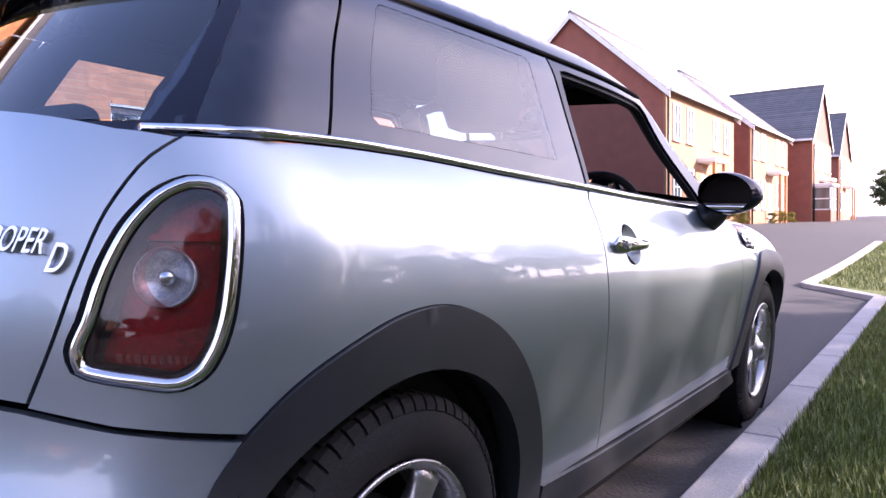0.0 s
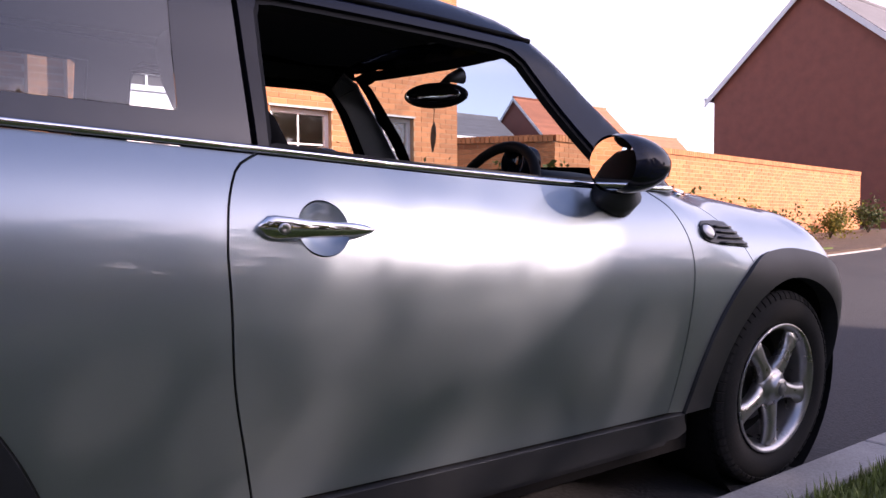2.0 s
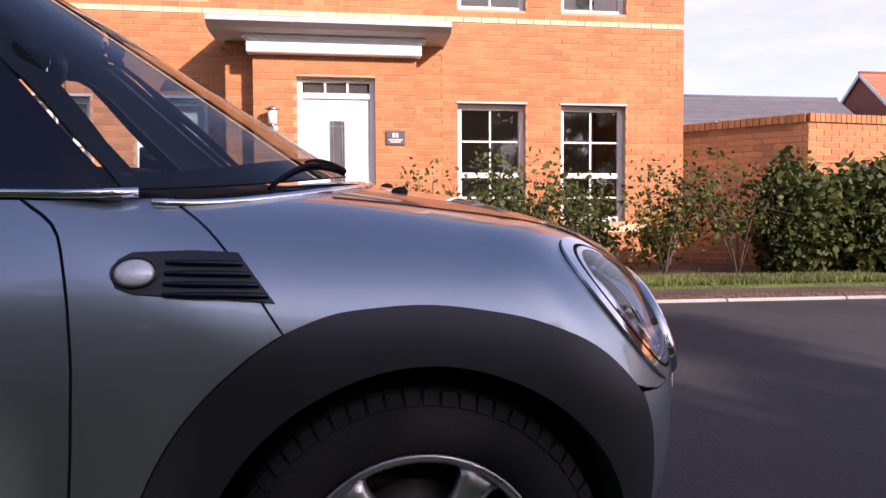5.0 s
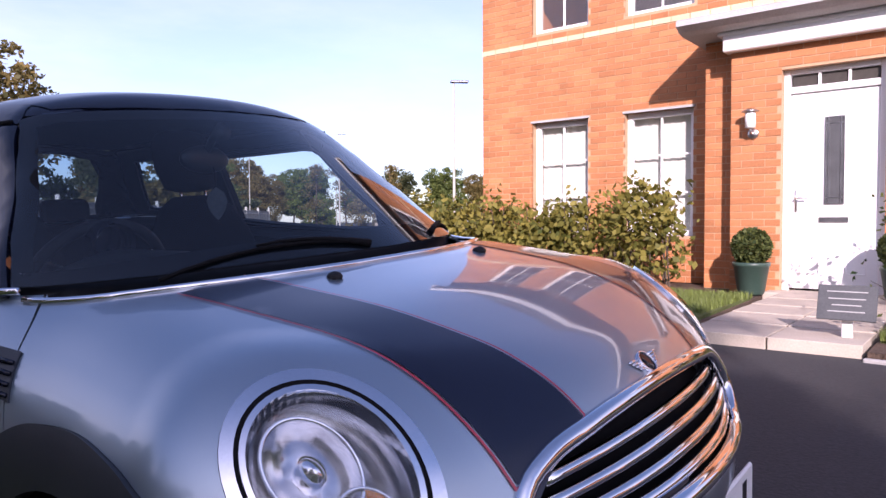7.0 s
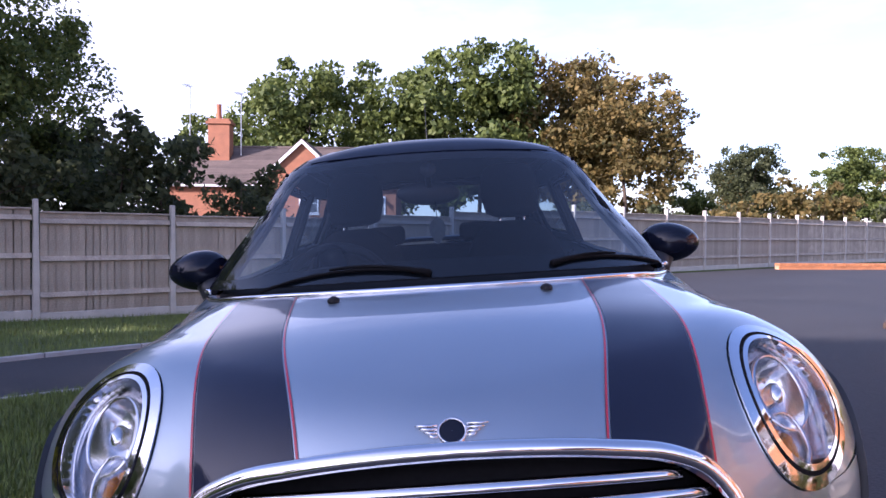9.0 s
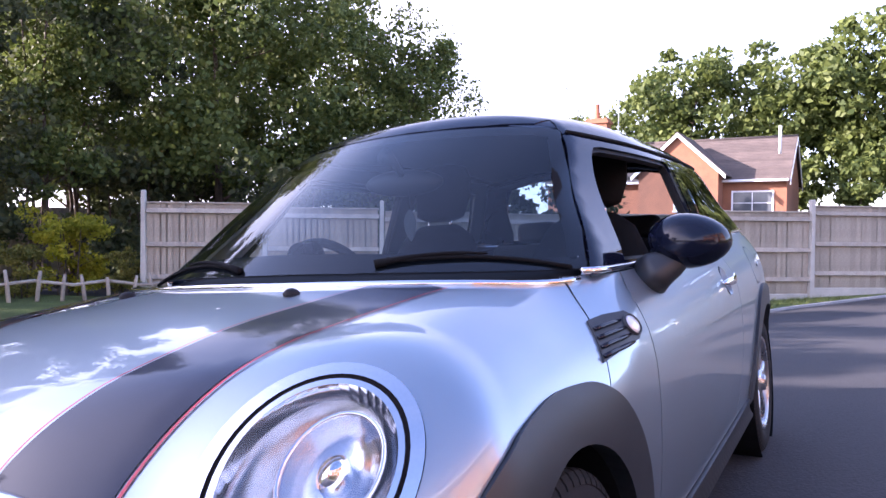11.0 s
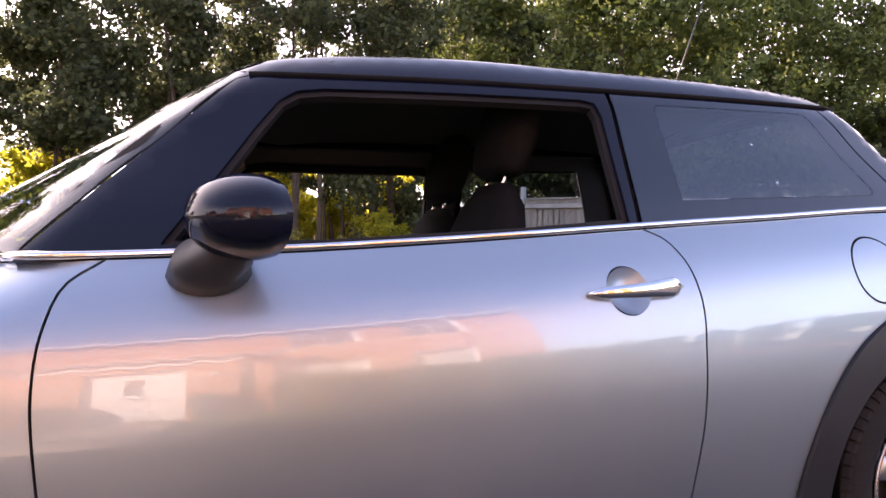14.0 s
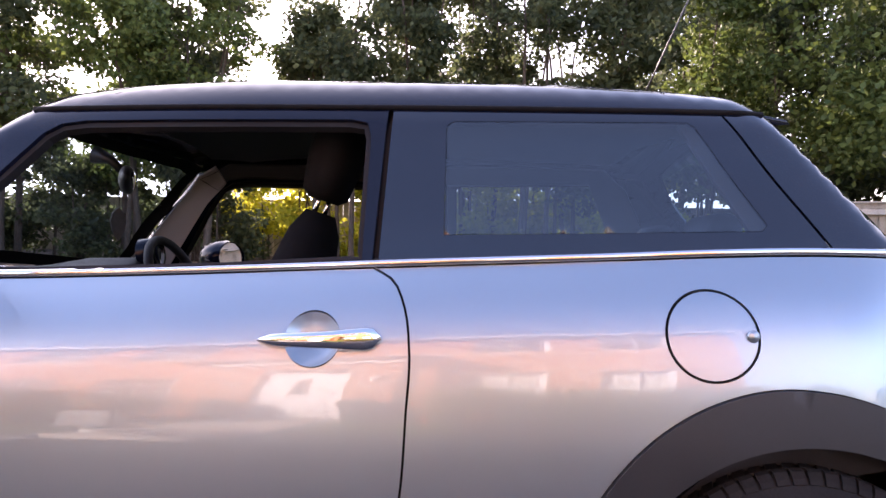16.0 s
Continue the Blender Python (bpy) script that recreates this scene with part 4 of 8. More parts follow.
def front_and_back():
    hub = (1.18, 0.0, 0.20)

    def up(pts):
        return [((p[0] - hub[0]) / (p[2] - hub[2]), (p[1] - hub[1]) / (p[2] - hub[2])) for p in pts]

    def up_mesh(pts, holes=(), step=0.05, **k):
        return skin(body, "up", up(pts), [up(h) for h in holes], step, lo=0.02, hi=1.6, centre=hub, **k)
    arch = [p for p in curve2(ARCH_F) if p[0] > 1.015 and p[0] < 1.57]
    hs = [tuple(q) for q in on(body, "y", curve2(HOOD_SIDE))]
    ar = [tuple(q) for q in on(body, "y", arch)]
    low = [(1.60, 0.742, 0.568), (1.65, 0.715, 0.560), (1.722, 0.637, 0.553), (1.78, 0.56, 0.549), (1.815, 0.495, 0.545)]
    grille_side = [(1.82, 0.468, 0.56), (1.822, 0.425, 0.635), (1.825, 0.375, 0.657)]
    top = [(1.833, 0.25, 0.675), (1.840, 0.12, 0.684)]
    half = hs + ar + low + grille_side + top
    rear = REAR_EDGE
    loop = [(p[0], p[1], p[2]) for p in rear] + half + [(1.842, 0.0, 0.687)] + [(p[0], -p[1], p[2]) for p in half[::-1]] + [(p[0], -p[1], p[2]) for p in rear[::-1]][:-1]
    holes = [lamp_loop(s, 0.98) for s in (1, -1)]
    bonnet = link_me("bonnet", up_mesh(loop, holes, 0.032, gap=0.003, thick=0.01), SILVER, CAR, "silver clamshell bonnet with two dark blue stripes")
    # stripes with red edge lines
    for s in (1, -1):
        for nm, ya, yb, mt, lift in (("stripe", 0.0, 1.0, STRIPE, 0.0022), ("edge_line", -0.045, -0.02, PINSTRIPE, 0.0026), ("edge_line", 1.02, 1.045, PINSTRIPE, 0.0026)):
            xs = np.linspace(0.0, 1.0, 26)
            a, b = [], []
            for t in xs:
                x = STRIPE_X(t)
                yi, yo = float(STRIPE_IN(t)), float(STRIPE_OUT(t))
                a.append((x, yi + (yo - yi) * ya))
                b.append((x, yi + (yo - yi) * yb))
            loop = [(float(p[0]), p[1]) for p in a] + [(float(p[0]), p[1]) for p in b[::-1]]
            me = skin(body, "z", loop, (), 0.025, 0.0, thick=0.0, lift=lift, lo=0.3, hi=1.2, flip=s < 0)
            link_me(nm, me, mt, bonnet, "dark blue stripe" if nm == "stripe" else "thin red line")
    # washer jets
    for s in (1, -1):
        q = on(body, "z", [(1.25, 0.257 * s)], lo=0.3, hi=1.2)[0]
        bm = bmesh.new()
        add_lathe(bm, [(0.014, -0.002), (0.015, 0.004), (0.011, 0.010), (0.004, 0.013), (0.0003, 0.0135)], Matrix.Translation(q) @ Matrix.Diagonal((1.3, 1.0, 1, 1)), 16)
        part("washer_jet", bm, TRIM, bonnet, smooth=True)
    # winged badge: disc, ring and bars
    q = on(body, "z", [(1.815, 0.0)], lo=0.3, hi=1.2)[0]
    n = slope(body, q[None])[0]
    m = Matrix.Translation(q) @ Vector(n).to_track_quat("Z", "X").to_matrix().to_4x4()
    bm = bmesh.new()
    add_lathe(bm, [(0.024, -0.004), (0.024, 0.006), (0.021, 0.007), (0.0205, 0.005)], m, 24)
    badge = part("badge", bm, CHROME, bonnet, "round winged badge", True)
    bm = bmesh.new()
    add_lathe(bm, [(0.0206, 0.004), (0.0003, 0.0045)], m, 24)
    part("badge_disc", bm, BLACK_PAINT, badge)
    for s in (1, -1):
        for k in range(4):
            bm = bmesh.new()
            pts = [m @ Vector((0.012 - k * 0.007, s * 0.024, 0.003)), m @ Vector((0.013 - k * 0.006, s * (0.060 - k * 0.007), 0.003))]
            pts = [Vector(p) for p in pts]
            ax = pts[1] - pts[0]
            add_tube(bm, [pts[0], pts[0] + ax * 0.7, pts[1]], [0.0032, 0.003, 0.0012], 6)
            part("badge_wing", bm, CHROME, badge, smooth=True)
    # bumper
    nose = (1.0, 0.0, 0.42)

    def fore(pts):
        return [((p[1] - nose[1]) / (p[0] - nose[0]), (p[2] - nose[2]) / (p[0] - nose[0])) for p in pts]
    lowl = [(1.582, 0.752, 0.570)] + low
    endp = [(1.605, 0.74, 0.50), (1.616, 0.73, 0.42), (1.622, 0.72, 0.30), (1.64, 0.68, 0.20)]
    half = [(1.65, 0.66, 0.18)] + endp[::-1] + lowl + [(1.83, 0.47, 0.515), (1.84, 0.40, 0.505)]
    loop = half + [(p[0], -p[1], p[2]) for p in half[::-1]]
    link_me("front_bumper", skin(body, "fore", fore(loop), (), 0.06, 0.003, lo=0.02, hi=1.6, centre=nose, lift=0.0), SILVER, CAR, "silver front bumper")
    # grille: chrome surround and bars in a dark mouth
    mouth = [(1.84, 0.43, 0.515), (1.83, 0.468, 0.555), (1.825, 0.425, 0.633), (1.827, 0.375, 0.654), (1.835, 0.25, 0.672), (1.842, 0.12, 0.681), (1.844, 0.0, 0.684)]
    mouth = curve2([(1.845, 0.0, 0.508), (1.845, 0.25, 0.509)] + mouth, 0.02)
    loop = mouth + [(p[0], -p[1], p[2]) for p in mouth[-2:0:-1]]
    back = link_me("grille_back", skin(body, "fore", fore(loop), (), 0.06, 0.0, lo=0.02, hi=1.6, centre=nose, lift=-0.045, thick=0), GAP, CAR)
    ringp = on(body, "fore", fore(resample([np.array(p) for p in loop], 0.03)), 0.02, 1.6, -0.002, nose)
    bm = bmesh.new()
    pts = [tuple(p) for p in ringp] + [tuple(ringp[0])]
    add_tube(bm, pts, 0.017, 10, False)
    part("grille_surround", bm, CHROME, back, "chrome grille surround", True)
    for z in (0.535, 0.568, 0.601, 0.634):
        bm = bmesh.new()
        wy = 0.44 if z < 0.63 else 0.39
        run = on(body, "fore", [((y) / 0.85, (z - 0.02 * (y / 0.4) ** 2 * 0 - nose[2]) / 0.87) for y in np.linspace(-wy, wy, 22)], 0.02, 1.6, -0.014, nose)
        rings = []
        for q in run:
            rings.append([bm.verts.new((q[0] + a, q[1], q[2] + b)) for a, b in ((0.006, 0.0), (0.0, 0.010), (-0.012, 0.012), (-0.014, -0.004), (0.0, -0.007))])
        for r0, r1 in zip(rings, rings[1:]):
            for k in range(5):
                bm.faces.new((r0[k], r0[(k + 1) % 5], r1[(k + 1) % 5], r1[k]))
        bm.faces.new(rings[0][::-1])
        bm.faces.new(rings[-1])
        bmesh.ops.recalc_face_normals(bm, faces=bm.faces[:])
        part("grille_bar", bm, CHROME, back, "chrome bar", True)
    # number plate, with plain bars
    bm = box_bm(1.925, 1.935, -0.26, 0.26, 0.345, 0.455, bevel=0.004)
    plate = part("number_plate", bm, WHITE_PAINT, CAR, "white number plate with dark bars")
    for k in range(7):
        y0 = -0.21 + k * 0.062 + (0.012 if k > 3 else 0)
        part("plate_bar", box_bm(1.9352, 1.937, y0, y0 + 0.04, 0.365, 0.435), BLACK_METAL, plate)
    # tailgate
    rearc = (-1.0, 0.0, 0.60)

    def aft(pts):
        return [((p[1] - rearc[1]) / -(p[0] - rearc[0]), (p[2] - rearc[2]) / -(p[0] - rearc[0])) for p in pts]
    hl = [tuple(q) for q in on(body, "y", curve2(HATCH_SIDE))]
    topr = [(-1.50, 0.6, 0.966), (-1.55, 0.4, 0.968), (-1.575, 0.2, 0.970), (-1.58, 0.0, 0.970)]
    lo_ = [(-1.64, 0.50, 0.642), (-1.70, 0.3, 0.645), (-1.72, 0.0, 0.645)]
    loop = hl[::-1] + topr + [(p[0], -p[1], p[2]) for p in topr[-2::-1]] + [(p[0], -p[1], p[2]) for p in hl] + [(p[0], -p[1], p[2]) for p in lo_] + lo_[-2::-1]
    tailgate = link_me("tailgate", skin(body, "aft", aft(loop), (), 0.05, 0.003, lo=0.02, hi=1.6, centre=rearc), SILVER, CAR, "silver tailgate with chrome model letters")
    # rear bumper
    lob = [(-1.43, 0.776, 0.599), (-1.539, 0.682, 0.614), (-1.598, 0.597, 0.629), (-1.64, 0.50, 0.636), (-1.70, 0.3, 0.638), (-1.72, 0.0, 0.638)]
    bot = [(-1.70, 0.0, 0.20), (-1.66, 0.4, 0.20), (-1.60, 0.62, 0.20), (-1.53, 0.71, 0.22), (-1.518, 0.75, 0.34), (-1.505, 0.758, 0.45), (-1.475, 0.765, 0.53)]
    half = lob[::-1]
    loop = lob + [(p[0], -p[1], p[2]) for p in lob[-2::-1]] + [(p[0], -p[1], p[2]) for p in bot[::-1]] + bot[1:]
    link_me("rear_bumper", skin(body, "aft", aft(loop), (), 0.05, 0.003, lo=0.02, hi=1.6, centre=rearc, lift=0.006, thick=0.02), SILVER, CAR, "silver rear bumper")
    for s in (1, -1):
        me = skin(body, "y", inset_list(curve2(HATCH_SIDE), 0.012, 1) + inset_list(curve2(HATCH_SIDE), 0.012, -1)[::-1], (), 0.03, 0.0, thick=0.0, lift=-0.008, flip=s < 0)
        link_me("seam", me, GAP, CAR)
    # model lettering on the tailgate
    for txt, y0, z0, size in (("COOPER", -0.492, 0.808, 0.043), ("D", -0.588, 0.788, 0.050)):
        cu = bpy.data.curves.new("letters", "FONT")
        cu.body, cu.size, cu.extrude, cu.bevel_depth, cu.shear = txt, size, 0.003, 0.0006, 0.15
        tmp = bpy.data.objects.new("letters", cu)
        dg = bpy.context.evaluated_depsgraph_get()
        me = bpy.data.meshes.new_from_object(tmp.evaluated_get(dg))
        bpy.data.objects.remove(tmp)
        co = np.empty(len(me.vertices) * 3)
        me.vertices.foreach_get("co", co)
        co = co.reshape(-1, 3)
        yy, zz = y0 - co[:, 0] * 0.52, z0 + co[:, 1]
        q = lay(lambda p: body(p * [-1, 1, 1]), "x", np.stack([yy, zz], 1), 0.9, 1.9) * [-1, 1, 1]
        q = q + slope(body, q) * (0.004 + co[:, 2])[:, None]
        me.vertices.foreach_set("co", q.ravel())
        link_me("lettering", me, CHROME, tailgate, "chrome model lettering")


def lamp_axes():
    return LAMP_AT + LAMP_N * 0.002, LAMP_D, LAMP_E, LAMP_N


def lamp_loop(s, k, n=48):
    c, d, e, _ = lamp_axes()
    return [(p[0], p[1] * s, p[2]) for p in (c + d * LAMP_A * k * math.cos(t) + e * LAMP_B * k * math.sin(t) for t in np.linspace(0, math.tau, n, endpoint=False))]


def headlamps():
    hub = (1.18, 0.0, 0.20)
    c, d, e, n = lamp_axes()

    def up(pts):
        return [((p[0] - hub[0]) / (p[2] - hub[2]), (p[1] - hub[1]) / (p[2] - hub[2])) for p in pts]

    def sheet(k0, k1, step, lift, thick, relief=None):
        return skin(body, "up", up(lamp_loop(1, k0)), [up(lamp_loop(1, k1))] if k1 else [], step, 0.0, thick=thick, lift=lift, lo=0.02, hi=1.6, centre=hub, flip=s < 0, relief=relief)

    def dome(p):
        q = p - c
        r2 = (q @ d / (LAMP_A * 0.80)) ** 2 + (q @ e / (LAMP_B * 0.80)) ** 2
        return 0.008 * np.clip(1 - r2, 0, 1)
    for s in (1, -1):
        m = Matrix(((d[0], e[0], n[0], c[0]), (d[1], e[1], n[1], c[1]), (d[2], e[2], n[2], c[2]), (0, 0, 0, 1)))
        m = Matrix.Diagonal((1, s, 1, 1)) @ m
        m = m @ Matrix.Diagonal((LAMP_A, LAMP_B, 1, 1))
        h = new("headlamp")
        h.parent = CAR
        tagged(h, "oval clear headlamp in a chrome surround")
        link_me("surround", sheet(0.975, 0.84, 0.035, 0.006, 0.012), CHROME, h, "chrome lamp surround")
        link_me("gasket", sheet(0.85, 0.78, 0.03, 0.003, 0.02), GAP, h)
        link_me("inner_ring", sheet(0.79, 0.73, 0.03, 0.006, 0.03), CHROME, h, "chrome inner ring")
        bm = bmesh.new()
        add_lathe(bm, [(0.80, -0.004), (0.74, -0.012), (0.72, -0.045), (0.60, -0.075), (0.40, -0.095), (0.005, -0.10)], m, 40)
        part("reflector", bm, REFLECTOR, h, "silver lamp reflector", True)
        mi = m @ Matrix.Translation((-0.16, 0.06 * s * s, 0))
        bm = bmesh.new()
        add_lathe(bm, [(0.47, -0.07), (0.475, -0.022), (0.45, -0.014), (0.425, -0.022), (0.40, -0.055), (0.18, -0.072), (0.005, -0.075)], mi, 36)
        part("inner_bowl", bm, REFLECTOR, h, smooth=True)
        bm = bmesh.new()
        add_lathe(bm, [(0.14, -0.075), (0.145, -0.030), (0.11, -0.020), (0.005, -0.015)], mi, 20)
        part("bulb_cap", bm, CHROME, h, smooth=True)
        bm = bmesh.new()
        add_lathe(bm, [(0.20, -0.058), (0.19, -0.048), (0.14, -0.040), (0.004, -0.037)], m @ Matrix.Translation((0.46, 0.08, 0)), 24)
        part("indicator", bm, LENS_AMBER, h, "amber indicator bulb behind clear plastic", True)
        bm = bmesh.new()
        add_lathe(bm, [(0.26, -0.060), (0.30, -0.012), (0.32, -0.008), (0.33, -0.012), (0.29, -0.062)], m @ Matrix.Translation((0.46, 0.08, 0)), 28)
        part("indicator_cup", bm, REFLECTOR, h, smooth=True)
        cover = link_me("cover", sheet(0.80, None, 0.05, 0.004, 0.0, dome), LENS_CLEAR, h, "clear domed lamp cover")
        cover.visible_shadow = False


def tail_lamps():
    loop = [(p[0], p[2]) for p in TAIL_LOOP]
    arr = np.array(loop)
    cx, cz = arr[:, 0].mean(), arr[:, 1].mean()

    def shrink(g):
        return [tuple(p) for p in inset_loop(arr, g)]
    for s in (1, -1):
        fl = s < 0
        t = link_me("tail_lamp", skin(body, "y", shrink(0.012), (), 0.02, 0.0, thick=0.004, lift=-0.022, flip=fl), LENS_RED, CAR, "dark red tail lamp in a chrome surround")
        bm = bmesh.new()
        ring = on(body, "y", [tuple(p) for p in resample([np.array(p) for p in shrink(0.008)], 0.010)], lift=0.001)
        add_tube(bm, mirrored(list(ring[2:-2]) + list(ring[2:5]), s), 0.0085, 12, False)
        part("surround", bm, CHROME, t, "chrome tail lamp surround", True)
        link_me("gasket", skin(body, "y", shrink(-0.001), [shrink(0.005)], 0.012, 0.0, thick=0.008, lift=0.0005, flip=fl), GAP, t)
        link_me("gasket", skin(body, "y", shrink(0.013), [shrink(0.020)], 0.012, 0.0, thick=0.024, lift=0.001, flip=fl), GAP, t)
        q = on(body, "y", [(-1.489, 0.791)], lift=-0.012)[0]
        n = slope(body, q[None])[0]
        m = Matrix.Translation((q[0], q[1] * s, q[2])) @ Vector((n[0], n[1] * s, n[2])).to_track_quat("Z", "Y").to_matrix().to_4x4()
        eye = [(q[0] + 0.034 * abs(n[1]) * math.cos(a), q[2] + 0.034 * math.sin(a)) for a in np.linspace(0, math.tau, 32, endpoint=False)]
        bm = bmesh.new()
        add_lathe(bm, [(0.036, -0.010), (0.037, 0.010), (0.035, 0.013), (0.0335, 0.010), (0.028, 0.002), (0.015, -0.004), (0.0005, -0.005)], m, 32)
        cup = part("reversing_lens", bm, LENS_GREY, t, "round clear reversing lens", True)
        bm = bmesh.new()
        add_lathe(bm, [(0.010, -0.004), (0.010, 0.006), (0.006, 0.010), (0.0005, 0.011)], m, 16)
        part("bulb", bm, REFLECTOR, cup, smooth=True)
        for k in range(9):
            x0 = -1.478 - k * 0.0066
            link_me("reflector_rib", skin(body, "y", [(x0, 0.690), (x0 - 0.004, 0.690), (x0 - 0.0045, 0.700), (x0 - 0.0005, 0.700)], (), 0.012, 0.0, thick=0.002, lift=-0.008, flip=fl), REFLECTOR, t)
        link_me("divider", skin(body, "y", [(-1.428, 0.845), (-1.505, 0.842), (-1.509, 0.834), (-1.428, 0.837)], (), 0.012, 0.0, thick=0.012, lift=-0.010, flip=fl), LENS_RED, t)
        cover = link_me("cover", skin(body, "y", shrink(0.014), [eye], 0.012, 0.0, thick=0.0, lift=0.002, flip=fl), LENS_COVER, t, "clear red-tinted lens cover")
        clear = link_me("clear_lens", skin(body, "y", eye, (), 0.012, 0.0, thick=0.0, lift=0.002, flip=fl), LENS_CLEAR, cup, "round clear cover")
        cover.visible_shadow = clear.visible_shadow = False


REAR_EDGE = [(1.200, 0.0, 0.925), (1.192, 0.15, 0.925), (1.165, 0.28, 0.918), (1.125, 0.39, 0.910), (1.070, 0.49, 0.902), (1.000, 0.57, 0.897), (0.915, 0.635, 0.893), (0.855, 0.670, 0.890)]
STRIPE_X = spl([(0.0, 1.095), (0.5, 1.50), (1.0, 1.812)])
STRIPE_IN = spl([(0.0, 0.375), (0.5, 0.330), (1.0, 0.256)])
STRIPE_OUT = spl([(0.0, 0.520), (0.5, 0.482), (1.0, 0.420)])


# ---- the car: glasshouse ----
RAIL = 1.264
DOOR_WIN = [(0.552, 0.915), (0.458, 1.04), (0.378, 1.150), (0.332, 1.206), (0.295, 1.229), (0.24, 1.236), (-0.34, 1.238), (-0.373, 1.231), (-0.382, 1.20), (-0.381, 0.950), (-0.12, 0.932), (0.28, 0.914)]


def glasshouse():
    for s in (1, -1):
        fl = s < 0
        top = [(x, RAIL + 0.002 * math.sin(3 * x)) for x in np.linspace(0.38, -0.415, 16)]
        loop = belt_run(-0.402, 0.772, 20) + [(0.768, 0.902), (0.59, 1.082), (0.412, 1.258)] + top
        link_me("pillar_frame", skin(cabin, "y", loop, [DOOR_WIN], 0.03, 0.001, thick=0.025, flip=fl), BLACK_PAINT, CAR, "gloss black pillar and door window frame")
        # rubber line inside the frame
        dw = np.array(resample(DOOR_WIN, 0.02))
        link_me("window_seal", skin(cabin, "y", [tuple(p) for p in inset_loop(dw, -0.006)], [[tuple(p) for p in inset_loop(dw, 0.010)]], 0.02, 0.0, thick=0.02, lift=-0.010, flip=fl), TRIM, CAR)
        q_out = belt_run(-0.412, -1.250, 12) + [(-1.180, 1.10), (-1.107, 1.240), (-1.095, RAIL)] + [(x, RAIL) for x in np.linspace(-1.04, -0.44, 8)] + [(-0.424, RAIL)]
        clear = [(-0.536, 1.000), (-0.80, 1.006), (-1.125, 1.014), (-1.136, 1.026), (-1.035, 1.228), (-1.02, 1.240), (-0.548, 1.235), (-0.536, 1.225)]
        qw = link_me("quarter_window", skin(cabin, "y", q_out, [clear], 0.03, 0.0012, thick=0.006, flip=fl), BLACK_GLASS, CAR, "dark rear side window with a black border")
        link_me("pane", skin(cabin, "y", clear, (), 0.04, 0.0, thick=0.0, lift=-0.0005, flip=fl), GLASS_SIDE, qw, "tinted side glass")
        c_out = belt_run(-1.254, -1.455, 6) + [(-1.41, 1.03), (-1.33, 1.13), (-1.265, 1.215), (-1.23, RAIL), (-1.099, RAIL), (-1.111, 1.240), (-1.184, 1.10)]
        link_me("rear_pillar", skin(cabin, "y", c_out, (), 0.03, 0.0012, thick=0.006, flip=fl), BLACK_GLASS, CAR, "gloss black rear pillar")
    # roof and its turned-down rails
    def roof_edge(s):
        xs = np.linspace(0.30, -1.12, 26)
        return [(float(x), 0.50 * s - s * 0.035 * float(sstep(-0.1, 0.35, x)) - s * 0.03 * float(sstep(-0.8, -1.15, x))) for x in xs]
    el, er = roof_edge(1), roof_edge(-1)
    front = [(0.40, -0.43), (0.455, -0.30), (0.492, -0.15), (0.503, 0.0), (0.492, 0.15), (0.455, 0.30), (0.40, 0.43)]
    back = [(-1.20, 0.40), (-1.235, 0.2), (-1.245, 0.0), (-1.235, -0.2), (-1.20, -0.40)]
    roof = link_me("roof", skin(cabin, "z", el + back + er[::-1] + front, (), 0.05, 0.0, thick=0.02, lo=0.6, hi=1.8), BLACK_PAINT, CAR, "gloss black roof")
    for s in (1, -1):
        corner = [(0.44, 0.36), (0.30, 0.45), (0.20, 0.49), (0.26, 0.535), (0.36, 0.515), (0.395, 0.48), (0.425, 0.43)]
        link_me("roof_corner", skin(cabin, "z", corner, (), 0.03, 0.0, thick=0.0, lift=-0.002, lo=0.6, hi=1.8, flip=s < 0), BLACK_PAINT, roof)
        ed = on(cabin, "z", roof_edge(1), 0.6, 1.8)
        upper = [(float(p[0]), float(p[2])) for p in ed]
        loop = [(0.405, 1.262), (0.38, RAIL + 0.004)] + [(x, RAIL + 0.004) for x in np.linspace(0.3, -1.05, 24)] + [(-1.22, RAIL)] + upper[::-1] + [(0.34, 1.318), (0.385, 1.285)]
        link_me("roof_rail", skin(cabin, "y", loop, (), 0.03, 0.0, thick=0.0, flip=s < 0), BLACK_PAINT, roof)
        bm = bmesh.new()
        run = on(cabin, "y", [(x, RAIL + 0.003) for x in np.linspace(0.385, -1.19, 30)], lift=0.002)
        add_tube(bm, mirrored(run, s), 0.006, 8)
        part("drip_moulding", bm, GAP, roof, smooth=True)
    # windscreen
    edge = on(cabin, "y", [(0.768, 0.904), (0.68, 0.992), (0.59, 1.082), (0.50, 1.172), (0.414, 1.256), (0.385, 1.276)])
    right = [(float(p[1]), float(p[2])) for p in edge]
    topc = [(0.45, 1.293), (0.30, 1.300), (0.15, 1.304), (0.0, 1.305)]
    base = [(0.0, 0.912), (0.15, 0.912), (0.30, 0.910), (0.45, 0.906), (0.57, 0.903), (0.655, 0.902)]
    loop = base + right + topc + [(-p[0], p[1]) for p in topc[-2::-1]] + [(-p[0], p[1]) for p in right[::-1]] + [(-p[0], p[1]) for p in base[:0:-1]]
    arr = resample(loop, 0.03)
    ws = link_me("windscreen", skin(cabin, "x", loop, (), 0.05, 0.002, thick=0.0, lo=0.0, hi=1.4), GLASS_FRONT, CAR, "curved windscreen with dark border")
